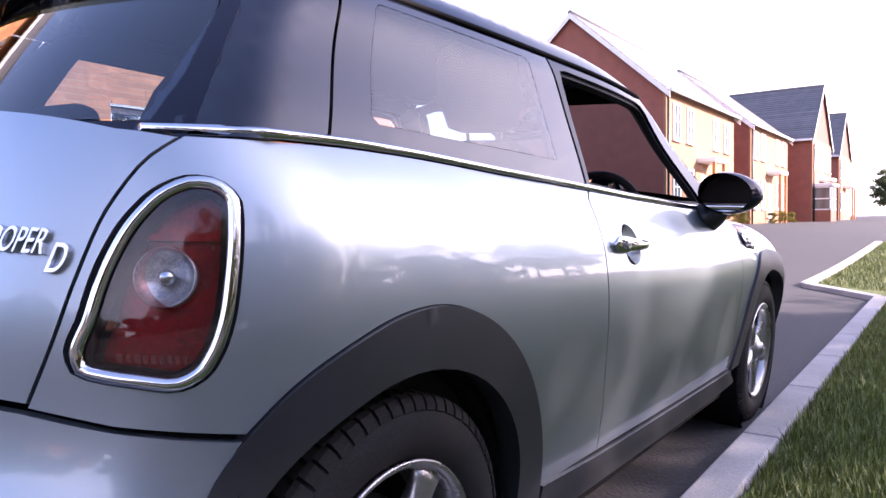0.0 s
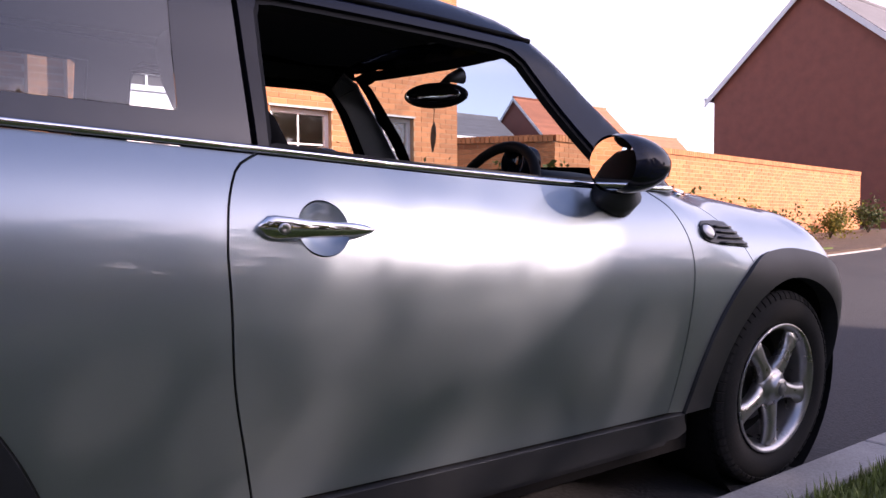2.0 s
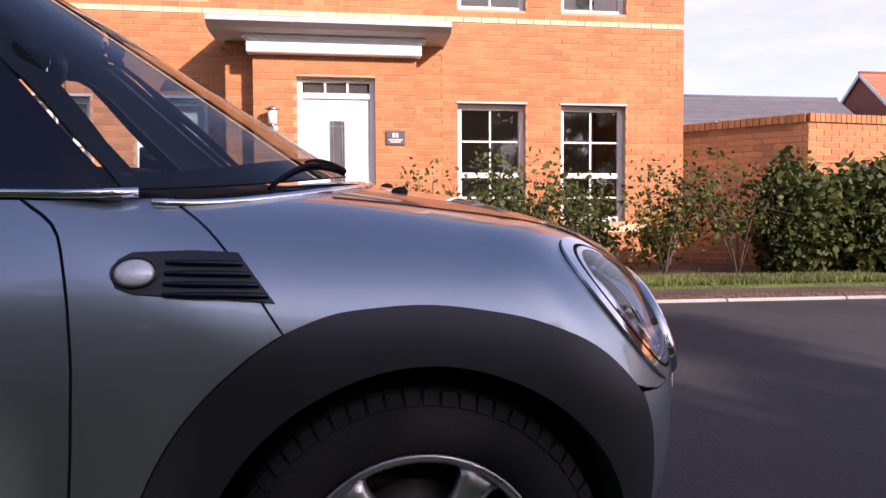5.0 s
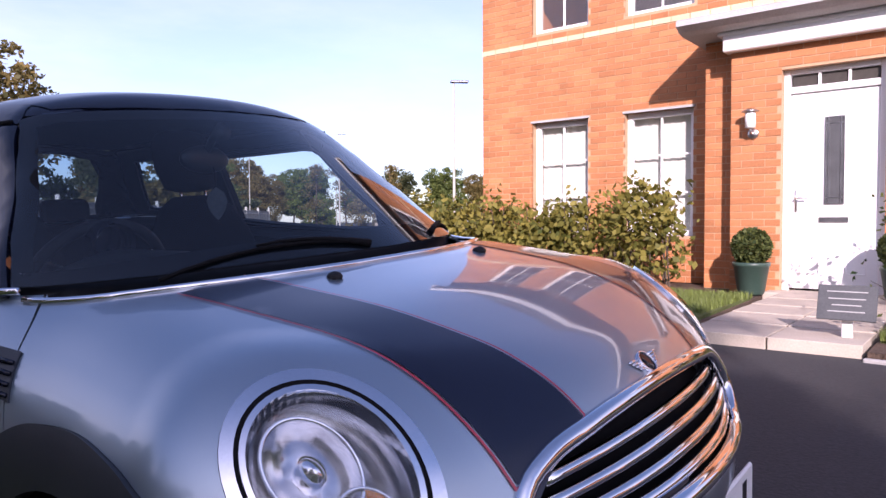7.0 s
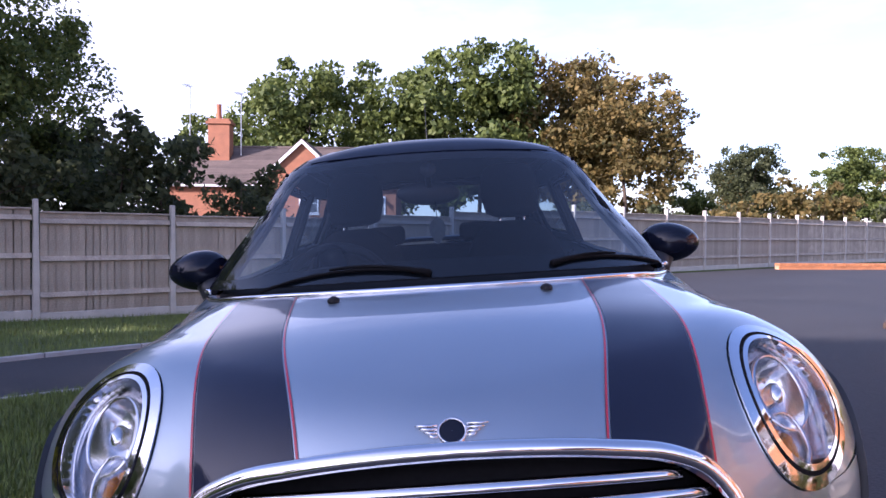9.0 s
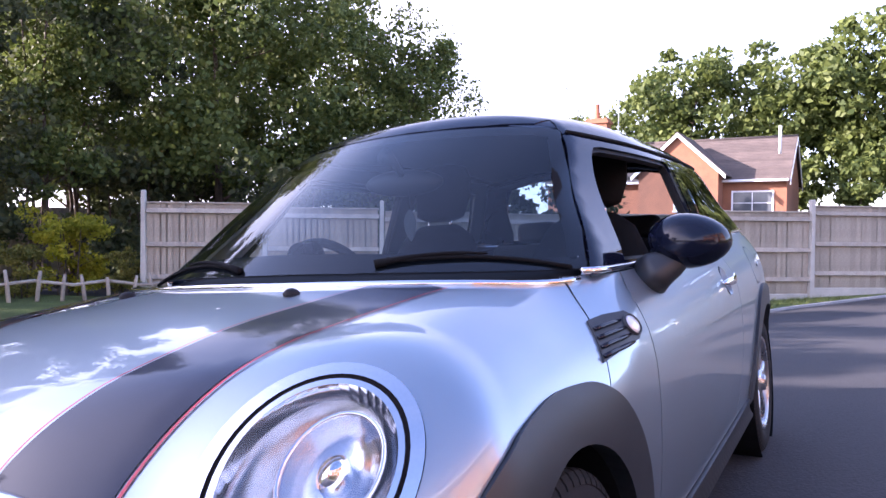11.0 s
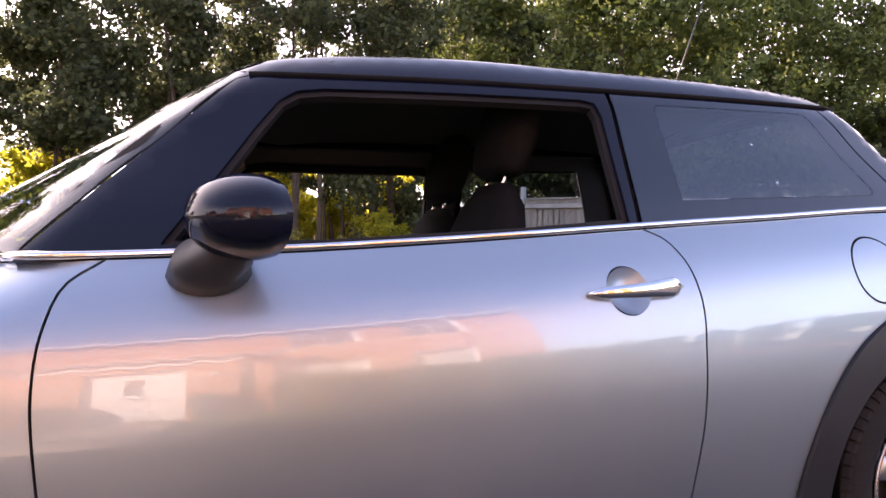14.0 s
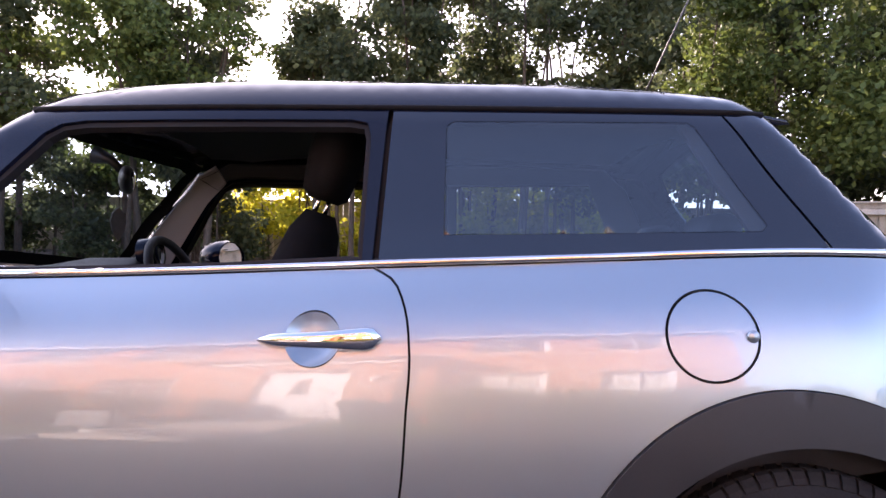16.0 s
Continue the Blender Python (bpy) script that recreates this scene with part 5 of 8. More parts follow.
    clear_in = [(float(p[0]), max(float(p[1]), 0.962 - 0.030 * (abs(float(p[0])) / 0.6) ** 2)) for p in inset_loop(arr, 0.030)]
    link_me("border", skin(cabin, "x", loop, [clear_in], 0.03, 0.001, thick=0.0, lift=-0.003, lo=0.0, hi=1.4), GAP, ws)
    # chrome line at the foot of the glass
    bm = bmesh.new()
    run = [(p[0] - 0.004, p[1], p[2] + 0.004) for p in curve2(REAR_EDGE[::1] + [(0.812, 0.688, 0.889)], 0.03)]
    q = on(body, "z", [(p[0], p[1]) for p in run], 0.3, 1.3, 0.002)
    full = [tuple(p) for p in q[::-1]] + [(p[0], -p[1], p[2]) for p in q[1:]]
    add_tube(bm, full, 0.0075, 8)
    part("scuttle_strip", bm, CHROME, CAR, "chrome strip at the foot of the windscreen", True)
    # rear window
    base = [(0.0, 0.985), (0.25, 0.984), (0.45, 0.982), (0.56, 0.985)]
    upl = [(0.55, 1.06), (0.50, 1.18), (0.44, 1.26), (0.30, 1.288), (0.0, 1.298)]
    loop = base + upl + [(-p[0], p[1]) for p in upl[-2::-1]] + [(-p[0], p[1]) for p in base[:0:-1]]
    arr = resample(loop, 0.03)
    big = [(0.0, 0.962), (0.3, 0.961), (0.60, 0.957), (0.64, 0.955), (0.60, 1.05), (0.54, 1.18), (0.49, 1.25), (0.40, 1.305), (0.20, 1.322), (0.0, 1.326)]
    bigl = big + [(-p[0], p[1]) for p in big[-2:0:-1]]
    rw = link_me("rear_window", skin(lambda p: cabin(p * [-1, 1, 1]), "x", loop, (), 0.05, 0.0, thick=0.0, lo=0.0, hi=1.9), GLASS_SIDE, CAR, "tinted rear window")
    rb = link_me("border", skin(lambda p: cabin(p * [-1, 1, 1]), "x", bigl, [loop], 0.04, 0.002, thick=0.006, lo=0.0, hi=1.9), BLACK_PAINT, rw)
    for o in (rw, rb):
        o.data.transform(Matrix.Diagonal((-1, 1, 1, 1)))
        o.data.flip_normals()
    # roof spoiler over the rear window
    bm = bmesh.new()
    rings = []
    for y in np.linspace(-0.50, 0.50, 21):
        x = -1.24 + 0.30 * y * y
        z = 1.335 - 0.25 * y * y
        rings.append([bm.verts.new((x + a, y, z + b)) for a, b in ((0.10, 0.012), (0.0, 0.010), (-0.09, -0.008), (-0.10, -0.018), (-0.06, -0.020), (0.06, -0.014))])
    for r0, r1 in zip(rings, rings[1:]):
        for k in range(6):
            bm.faces.new((r0[k], r0[(k + 1) % 6], r1[(k + 1) % 6], r1[k]))
    bm.faces.new(rings[0][::-1])
    bm.faces.new(rings[-1])
    bmesh.ops.recalc_face_normals(bm, faces=bm.faces[:])
    part("roof_spoiler", bm, BLACK_PAINT, CAR, "gloss black roof spoiler", True)
    # aerial at the back of the roof
    q = on(cabin, "z", [(-1.06, 0.0)], 0.6, 1.8)[0]
    bm = bmesh.new()
    add_lathe(bm, [(0.022, -0.004), (0.020, 0.010), (0.008, 0.022), (0.0004, 0.024)], Matrix.Translation(q), 16)
    base_ = part("aerial_base", bm, TRIM, CAR, smooth=True)
    bm = bmesh.new()
    add_tube(bm, [q + np.array([0, 0, 0.015]), q + np.array([-0.09, 0, 0.22]), q + np.array([-0.17, 0, 0.40])], [0.0032, 0.0026, 0.0018], 8)
    part("aerial_mast", bm, BLACK_METAL, base_, smooth=True)


# ---- the car: wheels, mirrors, underside ----
def wheel(x, s):
    w = new("wheel")
    w.parent = CAR
    tagged(w, "five-spoke silver alloy wheel with black tyre")
    m = Matrix.Translation((x, 0.652 * s, AXLE_Z)) @ Matrix.Rotation(radians(-90 * s), 4, "X")
    bm = bmesh.new()
    add_lathe(bm, [(0.190, 0.02), (0.205, 0.005), (0.262, -0.004), (0.290, 0.012), (0.3015, 0.035), (0.303, 0.075), (0.3015, 0.115), (0.292, 0.134), (0.270, 0.146), (0.235, 0.148), (0.212, 0.138), (0.203, 0.130)], m, 72)
    tyre = part("tyre", bm, RUBBER, w, "black rubber tyre", True)
    # tread blocks
    bm = bmesh.new()
    n = 64
    for k in range(n):
        a = k * math.tau / n
        for z0, z1, sk in ((0.030, 0.056, 0.02), (0.060, 0.086, -0.02), (0.090, 0.120, 0.03)):
            vs = []
            for da, z, r in ((0.008, z0, 0.3035), (0.078, z0, 0.3035), (0.078 + sk, z1, 0.3035), (0.008 + sk, z1, 0.3035), (0.008, z0, 0.299), (0.078, z0, 0.299), (0.078 + sk, z1, 0.299), (0.008 + sk, z1, 0.299)):
                vs.append(bm.verts.new(m @ Vector(((r + 0.003) * math.cos(a + da), (r + 0.003) * math.sin(a + da), z))))
            for f in ((0, 1, 2, 3), (0, 4, 5, 1), (1, 5, 6, 2), (2, 6, 7, 3), (3, 7, 4, 0)):
                bm.faces.new([vs[i] for i in f])
        # shoulder blocks that turn down the sidewall
        ring = [[bm.verts.new(m @ Vector((r * math.cos(a + da), r * math.sin(a + da), z))) for da in (0.006, 0.084)] for r, z in ((0.3068, 0.121), (0.3035, 0.131), (0.2925, 0.1395), (0.2835, 0.1425), (0.281, 0.139))]
        for r0, r1 in zip(ring, ring[1:]):
            bm.faces.new((r0[0], r0[1], r1[1], r1[0]))
        for side in (0, 1):
            bm.faces.new([r[side] for r in ring])
    bmesh.ops.recalc_face_normals(bm, faces=bm.faces[:])
    tagged(part("tread", bm, RUBBER, tyre), kind="stuff")
    bm = bmesh.new()
    add_lathe(bm, [(0.185, 0.02), (0.186, 0.10), (0.192, 0.128), (0.203, 0.134), (0.2055, 0.139), (0.203, 0.143), (0.196, 0.141), (0.187, 0.130), (0.180, 0.10), (0.178, 0.02)], m, 64)
    part("rim", bm, ALLOY, w, "silver alloy rim", True)
    bm = bmesh.new()
    add_lathe(bm, [(0.180, 0.030), (0.0005, 0.030)], m, 32)
    part("wheel_back", bm, GAP, w)
    bm = bmesh.new()
    add_lathe(bm, [(0.125, 0.040), (0.125, 0.055), (0.05, 0.06), (0.0005, 0.06)], m, 32)
    part("brake_disc", bm, BLACK_METAL, w, smooth=True)
    bm = bmesh.new()
    for k in range(5):
        a = k * math.tau / 5 + radians(90 + 32 * s)
        rot = m @ Matrix.Rotation(a, 4, "Z")
        rings = []
        for r, half, zt, zb in ((0.035, 0.036, 0.126, 0.09), (0.060, 0.033, 0.130, 0.09), (0.085, 0.026, 0.133, 0.095), (0.115, 0.0235, 0.134, 0.10), (0.145, 0.0265, 0.134, 0.105), (0.168, 0.031, 0.133, 0.107), (0.190, 0.044, 0.131, 0.11)):
            sec = [(-half, zb), (-half, zt - 0.014), (-half * 0.72, zt - 0.003), (-half * 0.35, zt), (half * 0.35, zt), (half * 0.72, zt - 0.003), (half, zt - 0.014), (half, zb)]
            rings.append([bm.verts.new(rot @ Vector((r, y, z))) for y, z in sec])
        for r0, r1 in zip(rings, rings[1:]):
            for j in range(8):
                bm.faces.new((r0[j], r0[(j + 1) % 8], r1[(j + 1) % 8], r1[j]))
        bm.faces.new(rings[-1])
    bmesh.ops.recalc_face_normals(bm, faces=bm.faces[:])
    part("spokes", bm, ALLOY, w, "five rounded silver spokes", True)
    bm = bmesh.new()
    add_lathe(bm, [(0.062, 0.10), (0.060, 0.126), (0.050, 0.134), (0.036, 0.137), (0.034, 0.148), (0.030, 0.152), (0.0005, 0.154)], m, 40)
    hub = part("hub_cap", bm, ALLOY, w, smooth=True)
    bm = bmesh.new()
    add_lathe(bm, [(0.020, 0.1535), (0.0195, 0.1555), (0.0005, 0.156)], m, 24)
    part("hub_badge", bm, SIGN_GREY, hub, smooth=True)
    # dark wheel well
    bm = bmesh.new()
    mw = Matrix.Translation((x, 0, AXLE_Z)) @ Matrix.Rotation(radians(-90 * s), 4, "X")
    add_lathe(bm, [(0.345, 0.79), (0.345, 0.50), (0.0005, 0.50)], mw, 40)
    part("wheel_well", bm, GAP, CAR)


def door_mirror(s):
    mr = new("door_mirror")
    mr.parent = CAR
    tagged(mr, "gloss black oval door mirror on a short foot")
    c = Vector((MIRROR_AT[0], MIRROR_AT[1] * s, MIRROR_AT[2]))
    turn = Matrix.Rotation(radians(16 * s), 3, "Z")
    bm = bmesh.new()
    rings = []
    for t in np.linspace(0, 1, 13):
        # from the glass side (rear) to the nose
        r = math.sqrt(max(1e-4, 1 - (max(0, t - 0.18) / 0.82) ** 2.2)) * (0.93 + 0.07 * min(1, t / 0.18))
        x = -0.055 + 0.135 * t
        rings.append([bm.verts.new(c + turn @ Vector((x - 0.010 * math.cos(k * math.tau / 28) * 0, s * (0.104 * r * math.cos(k * math.tau / 28)), 0.070 * r * math.sin(k * math.tau / 28) * (1 - 0.10 * math.cos(k * math.tau / 28))))) for k in range(28)])
    for r0, r1 in zip(rings, rings[1:]):
        for k in range(28):
            bm.faces.new((r0[k], r0[(k + 1) % 28], r1[(k + 1) % 28], r1[k]))
    bm.faces.new(rings[-1])
    bmesh.ops.recalc_face_normals(bm, faces=bm.faces[:])
    part("cap", bm, BLACK_PAINT, mr, "gloss black mirror cap", True)
    bm = bmesh.new()
    vs = [bm.verts.new(c + turn @ Vector((-0.052 + 0.004 * math.cos(k * math.tau / 28), s * 0.094 * math.cos(k * math.tau / 28), 0.061 * math.sin(k * math.tau / 28)))) for k in range(28)]
    bm.faces.new(vs)
    bmesh.ops.recalc_face_normals(bm, faces=bm.faces[:])
    part("mirror_glass", bm, MIRROR, mr, "mirror glass")
    bm = bmesh.new()
    foot = Vector((c.x + 0.045, 0.752 * s, 0.868))
    neck = [foot, foot + Vector((0.002, 0.022 * s, 0.018)), foot.lerp(c, 0.5) + Vector((0, 0.0, -0.01)), foot.lerp(c, 0.85)]
    add_tube(bm, neck, [0.052, 0.048, 0.038, 0.036], 20)
    for v in bm.verts:
        v.co.x = foot.x + (v.co.x - foot.x) * (1.35 - 0.35 * min(1.0, max(0.0, (v.co.z - foot.z) / 0.06)))
    part("foot", bm, CLADDING, mr, "black mirror foot", True)


MIRROR_AT = (0.430, 0.848, 0.955)


def underside():
    bm = bmesh.new()
    add_box(bm, -1.50, 1.55, -0.50, 0.50, 0.17, 0.34)
    add_box(bm, -0.85, 0.86, -0.74, 0.74, 0.17, 0.34)
    part("floor_pan", bm, GAP, CAR)


# ---- the car: cabin ----
def rounded(x0, x1, y0, y1, z0, z1, r, m=None):
    bm = bmesh.new()
    add_box(bm, x0, x1, y0, y1, z0, z1, bevel=r, m=m, segs=3)
    return bm


def front_seat(y, fore):
    seat = new("front_seat")
    seat.parent = CAR
    seat.matrix_basis = Matrix.Translation((fore, 0, 0.012))
    tagged(seat, "black cloth front seat with separate headrest")
    part("cushion", rounded(-0.30, 0.22, y - 0.25, y + 0.25, 0.40, 0.56, 0.05), FABRIC, seat, smooth=True)
    m = Matrix.Translation((-0.26, y, 0.50)) @ Matrix.Rotation(radians(-17), 4, "Y")
    bm = bmesh.new()
    rings = []
    for z, w, t in ((0.0, 0.23, 0.07), (0.12, 0.25, 0.08), (0.28, 0.25, 0.075), (0.42, 0.22, 0.065), (0.52, 0.17, 0.05), (0.57, 0.10, 0.03)):
        rings.append([bm.verts.new(m @ Vector((t * math.cos(a) * (1.0 if math.cos(a) < 0 else 0.75), w * math.copysign(abs(math.sin(a)) ** 0.7, math.sin(a)), z))) for a in np.linspace(0, math.tau, 20, endpoint=False)])
    for r0, r1 in zip(rings, rings[1:]):
        for k in range(20):
            bm.faces.new((r0[k], r0[(k + 1) % 20], r1[(k + 1) % 20], r1[k]))
    bm.faces.new(rings[-1])
    bmesh.ops.recalc_face_normals(bm, faces=bm.faces[:])
    part("backrest", bm, FABRIC, seat, smooth=True)
    bm = bmesh.new()
    rings = []
    for z, w, t in ((0.600, 0.08, 0.03), (0.615, 0.115, 0.048), (0.70, 0.135, 0.058), (0.79, 0.130, 0.055), (0.835, 0.10, 0.04), (0.848, 0.06, 0.02)):
        rings.append([bm.verts.new(m @ Vector((t * math.cos(a), w * math.copysign(abs(math.sin(a)) ** 0.7, math.sin(a)), z))) for a in np.linspace(0, math.tau, 18, endpoint=False)])
    for r0, r1 in zip(rings, rings[1:]):
        for k in range(18):
            bm.faces.new((r0[k], r0[(k + 1) % 18], r1[(k + 1) % 18], r1[k]))
    bm.faces.new(rings[-1])
    bm.faces.new(rings[0][::-1])
    bmesh.ops.recalc_face_normals(bm, faces=bm.faces[:])
    hr = part("headrest", bm, FABRIC, seat, smooth=True)
    for dy in (-0.055, 0.055):
        bm = bmesh.new()
        add_tube(bm, [m @ Vector((0, dy, 0.54)), m @ Vector((0, dy, 0.64))], 0.006, 8)
        part("post", bm, CHROME, hr, smooth=True)


def cabin_fittings():
    front_seat(0.36, 0.205)
    front_seat(-0.36, 0.10)
    # rear bench
    part("rear_bench", rounded(-1.05, -0.62, -0.52, 0.52, 0.42, 0.60, 0.05), FABRIC, CAR, "black cloth rear bench", True)
    part("rear_backrest", rounded(-0.06, 0.06, -0.52, 0.52, 0.0, 0.44, 0.05, m=Matrix.Translation((-1.05, 0, 0.53)) @ Matrix.Rotation(radians(-14), 4, "Y")), FABRIC, CAR, "black cloth rear backrest", True)
    for y in (0.27, -0.27):
        part("rear_headrest", rounded(-1.22, -1.13, y - 0.11, y + 0.11, 0.96, 1.07, 0.035), FABRIC, CAR, smooth=True)
    # fascia
    bm = bmesh.new()
    rings = []
    for y in np.linspace(-0.66, 0.66, 25):
        k = 1 - (y / 0.70) ** 2
        hump = 0.05 * math.exp(-((y + 0.36) / 0.16) ** 2)
        pts = [(0.92 + 0.05 * k - 0.25 * y * y, 0.885), (0.72, 0.905 + hump * 0.6), (0.56, 0.890 + hump), (0.50, 0.86 + hump), (0.49, 0.80), (0.53, 0.66), (0.56, 0.55), (0.95, 0.50)]
        rings.append([bm.verts.new((x, y, z)) for x, z in pts])
    for r0, r1 in zip(rings, rings[1:]):
        for j in range(8):
            bm.faces.new((r0[j], r0[(j + 1) % 8], r1[(j + 1) % 8], r1[j]))
    bm.faces.new(rings[0][::-1])
    bm.faces.new(rings[-1])
    bmesh.ops.recalc_face_normals(bm, faces=bm.faces[:])
    fascia = part("fascia", bm, TRIM, CAR, "black moulded fascia", True)
    for y, z, r in ((-0.36, 0.955, 0.055), (0.0, 0.80, 0.11)):
        bm = bmesh.new()
        m = Matrix.Translation((0.50, y, z)) @ Matrix.Rotation(radians(-82), 4, "Y")
        add_lathe(bm, [(r, -0.05), (r, 0.01), (r - 0.008, 0.014), (r - 0.014, 0.006), (0.0005, 0.004)], m, 28)
        part("dial", bm, BLACK_PAINT, fascia, "round black instrument", True)
    for y in (-0.60, 0.60):
        bm = bmesh.new()
        m = Matrix.Translation((0.50, y, 0.845)) @ Matrix.Rotation(radians(-85), 4, "Y")
        add_lathe(bm, [(0.055, -0.03), (0.056, 0.006), (0.050, 0.012), (0.046, 0.004), (0.0005, 0.004)], m, 24)
        part("air_vent", bm, STEEL, fascia, "round air vent", True)
    # steering wheel, on the right-hand seat's side
    sw = new("steering_wheel")
    sw.parent = CAR
    tagged(sw, "black three-spoke steering wheel")
    m = Matrix.Translation((0.40, -0.345, 0.850)) @ Matrix.Rotation(radians(-65), 4, "Y")
    bm = bmesh.new()
    pts = [m @ Vector((0.183 * math.cos(a), 0.183 * math.sin(a), 0)) for a in np.linspace(0, math.tau, 41)]
    add_tube(bm, pts, 0.0155, 10, False)
    part("wheel_rim", bm, TRIM, sw, smooth=True)
    bm = bmesh.new()
    add_lathe(bm, [(0.070, -0.03), (0.072, 0.0), (0.060, 0.018), (0.0005, 0.024)], m, 24)
    part("wheel_boss", bm, TRIM, sw, smooth=True)
    for a in (0, 118, 242):
        bm = bmesh.new()
        add_box(bm, 0.06, 0.178, -0.018, 0.018, -0.012, 0.006, 0.005, m @ Matrix.Rotation(radians(a + 180), 4, "Z"))
        part("wheel_spoke", bm, STEEL, sw)
    bm = bmesh.new()
    add_tube(bm, [m @ Vector((0, 0, -0.02)), m @ Vector((0.0, 0, -0.22))], 0.04, 12)
    part("column", bm, TRIM, sw, smooth=True)
    # inside mirror with a leaf air freshener
    iv = new("inside_mirror")
    iv.parent = CAR
    tagged(iv, "black oval inside mirror with hanging leaf freshener")
    c = Vector((0.44, -0.01, 1.168))
    bm = bmesh.new()
    mm = Matrix.Translation(c) @ Matrix.Rotation(radians(24), 4, "Z") @ Matrix.Diagonal((0.024, 0.125, 0.042, 1))
    bmesh.ops.create_uvsphere(bm, u_segments=24, v_segments=12, radius=1.0, matrix=mm)
    part("housing", bm, BLACK_METAL, iv, smooth=True)
    bm = bmesh.new()
    mg = Matrix.Translation(c + Vector((-0.016, -0.007, 0))) @ Matrix.Rotation(radians(24), 4, "Z") @ Matrix.Diagonal((0.009, 0.105, 0.030, 1))
    bmesh.ops.create_uvsphere(bm, u_segments=24, v_segments=12, radius=1.0, matrix=mg)
    part("glass", bm, MIRROR, iv, smooth=True)
    bm = bmesh.new()
    add_tube(bm, [c + Vector((0.01, 0, 0.02)), c + Vector((0.05, 0, 0.06)), c + Vector((0.10, 0, 0.075))], [0.012, 0.014, 0.028], 10)
    part("stalk", bm, BLACK_METAL, iv, smooth=True)
    bm = bmesh.new()
    add_tube(bm, [c + Vector((0.012, 0.02, -0.02)), c + Vector((0.012, 0.022, -0.085))], 0.0012, 6)
    part("cord", bm, FABRIC, iv)
    bm = bmesh.new()
    lf = [(0.0, 0.0), (0.022, -0.018), (0.030, -0.042), (0.024, -0.068), (0.008, -0.092), (0.0, -0.100), (-0.008, -0.092), (-0.024, -0.068), (-0.030, -0.042), (-0.022, -0.018)]
    add_prism(bm, [c + Vector((0.012 + 0.3 * y, 0.022 + y, -0.083 + z)) for y, z in lf], (0.003, 0, 0))
    part("air_freshener", bm, SIGN_GREY, iv, "dark leaf-shaped air freshener")
    # headlining and pillar trims
    inner = lambda p: cabin(p) + 0.035
    loop = [(0.33, -0.42), (0.39, 0.0), (0.33, 0.42), (0.20, 0.47), (-1.05, 0.46), (-1.18, 0.36), (-1.22, 0.0), (-1.18, -0.36), (-1.05, -0.46), (0.20, -0.47)]
    me = skin(inner, "z", loop, (), 0.08, 0.0, thick=0.0, lo=0.6, hi=1.8)
    link_me("headlining", me, ROOF_CLOTH, CAR, "dark cloth headlining")
    for s in (1, -1):
        dw = resample(DOOR_WIN, 0.03)
        loop = [(0.40, 1.235), (0.28, 1.285), (-0.60, 1.295), (-1.05, 1.285), (-1.14, 1.22), (-1.26, 1.0), (-1.19, 0.975), (-0.5, 0.95), (-0.38, 0.95), (-0.38, 1.22), (-0.35, 1.246), (0.24, 1.246), (0.30, 1.236), (0.345, 1.20)]
        clear = [(-0.50, 0.985), (-1.12, 1.0), (-1.01, 1.24), (-0.50, 1.235)]
        link_me("pillar_trim", skin(inner, "y", loop, [clear], 0.05, 0.0, thick=0.01, lift=0.005, flip=s < 0), ROOF_CLOTH, CAR, "dark fabric pillar trim")
        apil = [(0.735, 0.915), (0.56, 1.085), (0.40, 1.245), (0.33, 1.28), (0.31, 1.225), (0.385, 1.155), (0.49, 1.025), (0.58, 0.915)]
        link_me("screen_pillar_trim", skin(inner, "y", apil, (), 0.04, 0.0, thick=0.01, flip=s < 0), LINING, CAR, "grey fabric screen pillar trim")
        # door card
        card = belt_run(0.66, -0.36, 12, 0.02) + [(-0.40, 0.40), (0.66, 0.40)]
        link_me("door_card", skin(lambda p: body(p) + 0.075, "y", card, (), 0.08, 0.0, thick=0.03, flip=s < 0), TRIM, CAR, "black door card")
        rear_card = belt_run(-0.38, -1.40, 12, 0.012) + [(-1.40, 0.60), (-0.40, 0.42)]
        link_me("rear_side_card", skin(lambda p: body(p) + 0.075, "y", rear_card, (), 0.08, 0.0, thick=0.03, flip=s < 0), TRIM, CAR, "black rear side card")
        for f_, nm in ((0.004, "sill_ledge"),):
            bm = bmesh.new()
            xs = np.linspace(0.66, -1.38, 20)
            a = on(cabin, "y", [(float(x), float(BELT(x)) - 0.004) for x in xs], lift=-0.004)
            b = on(cabin, "y", [(float(x), float(BELT(x)) - 0.012) for x in xs], lift=-0.085)
            va = [bm.verts.new((p[0], p[1] * s, p[2])) for p in a]
            vb = [bm.verts.new((p[0], p[1] * s, p[2])) for p in b]
            for k in range(len(xs) - 1):
                bm.faces.new((va[k], va[k + 1], vb[k + 1], vb[k]))
            part(nm, bm, TRIM, CAR)
    # parcel shelf and scuttle tray
    bm = box_bm(-1.50, -1.18, -0.50, 0.50, 0.90, 0.925, bevel=0.006)
    part("parcel_shelf", bm, TRIM, CAR, "black parcel shelf")
    bm = bmesh.new()
    ys = np.linspace(-0.70, 0.70, 29)
    fr = spl([(p[1], p[0]) for p in REAR_EDGE] + [(0.70, 0.80)])
    va, vb = [], []
    for y in ys:
        x1 = float(fr(abs(y)))
        z1 = float(on(body, "z", [(x1, y)], 0.3, 1.3)[0][2])
        va.append(bm.verts.new((x1 + 0.01, y, z1 - 0.012)))
        vb.append(bm.verts.new((x1 - 0.16, y * 0.97, z1 - 0.035)))
    for k in range(len(ys) - 1):
        bm.faces.new((va[k], vb[k], vb[k + 1], va[k + 1]))
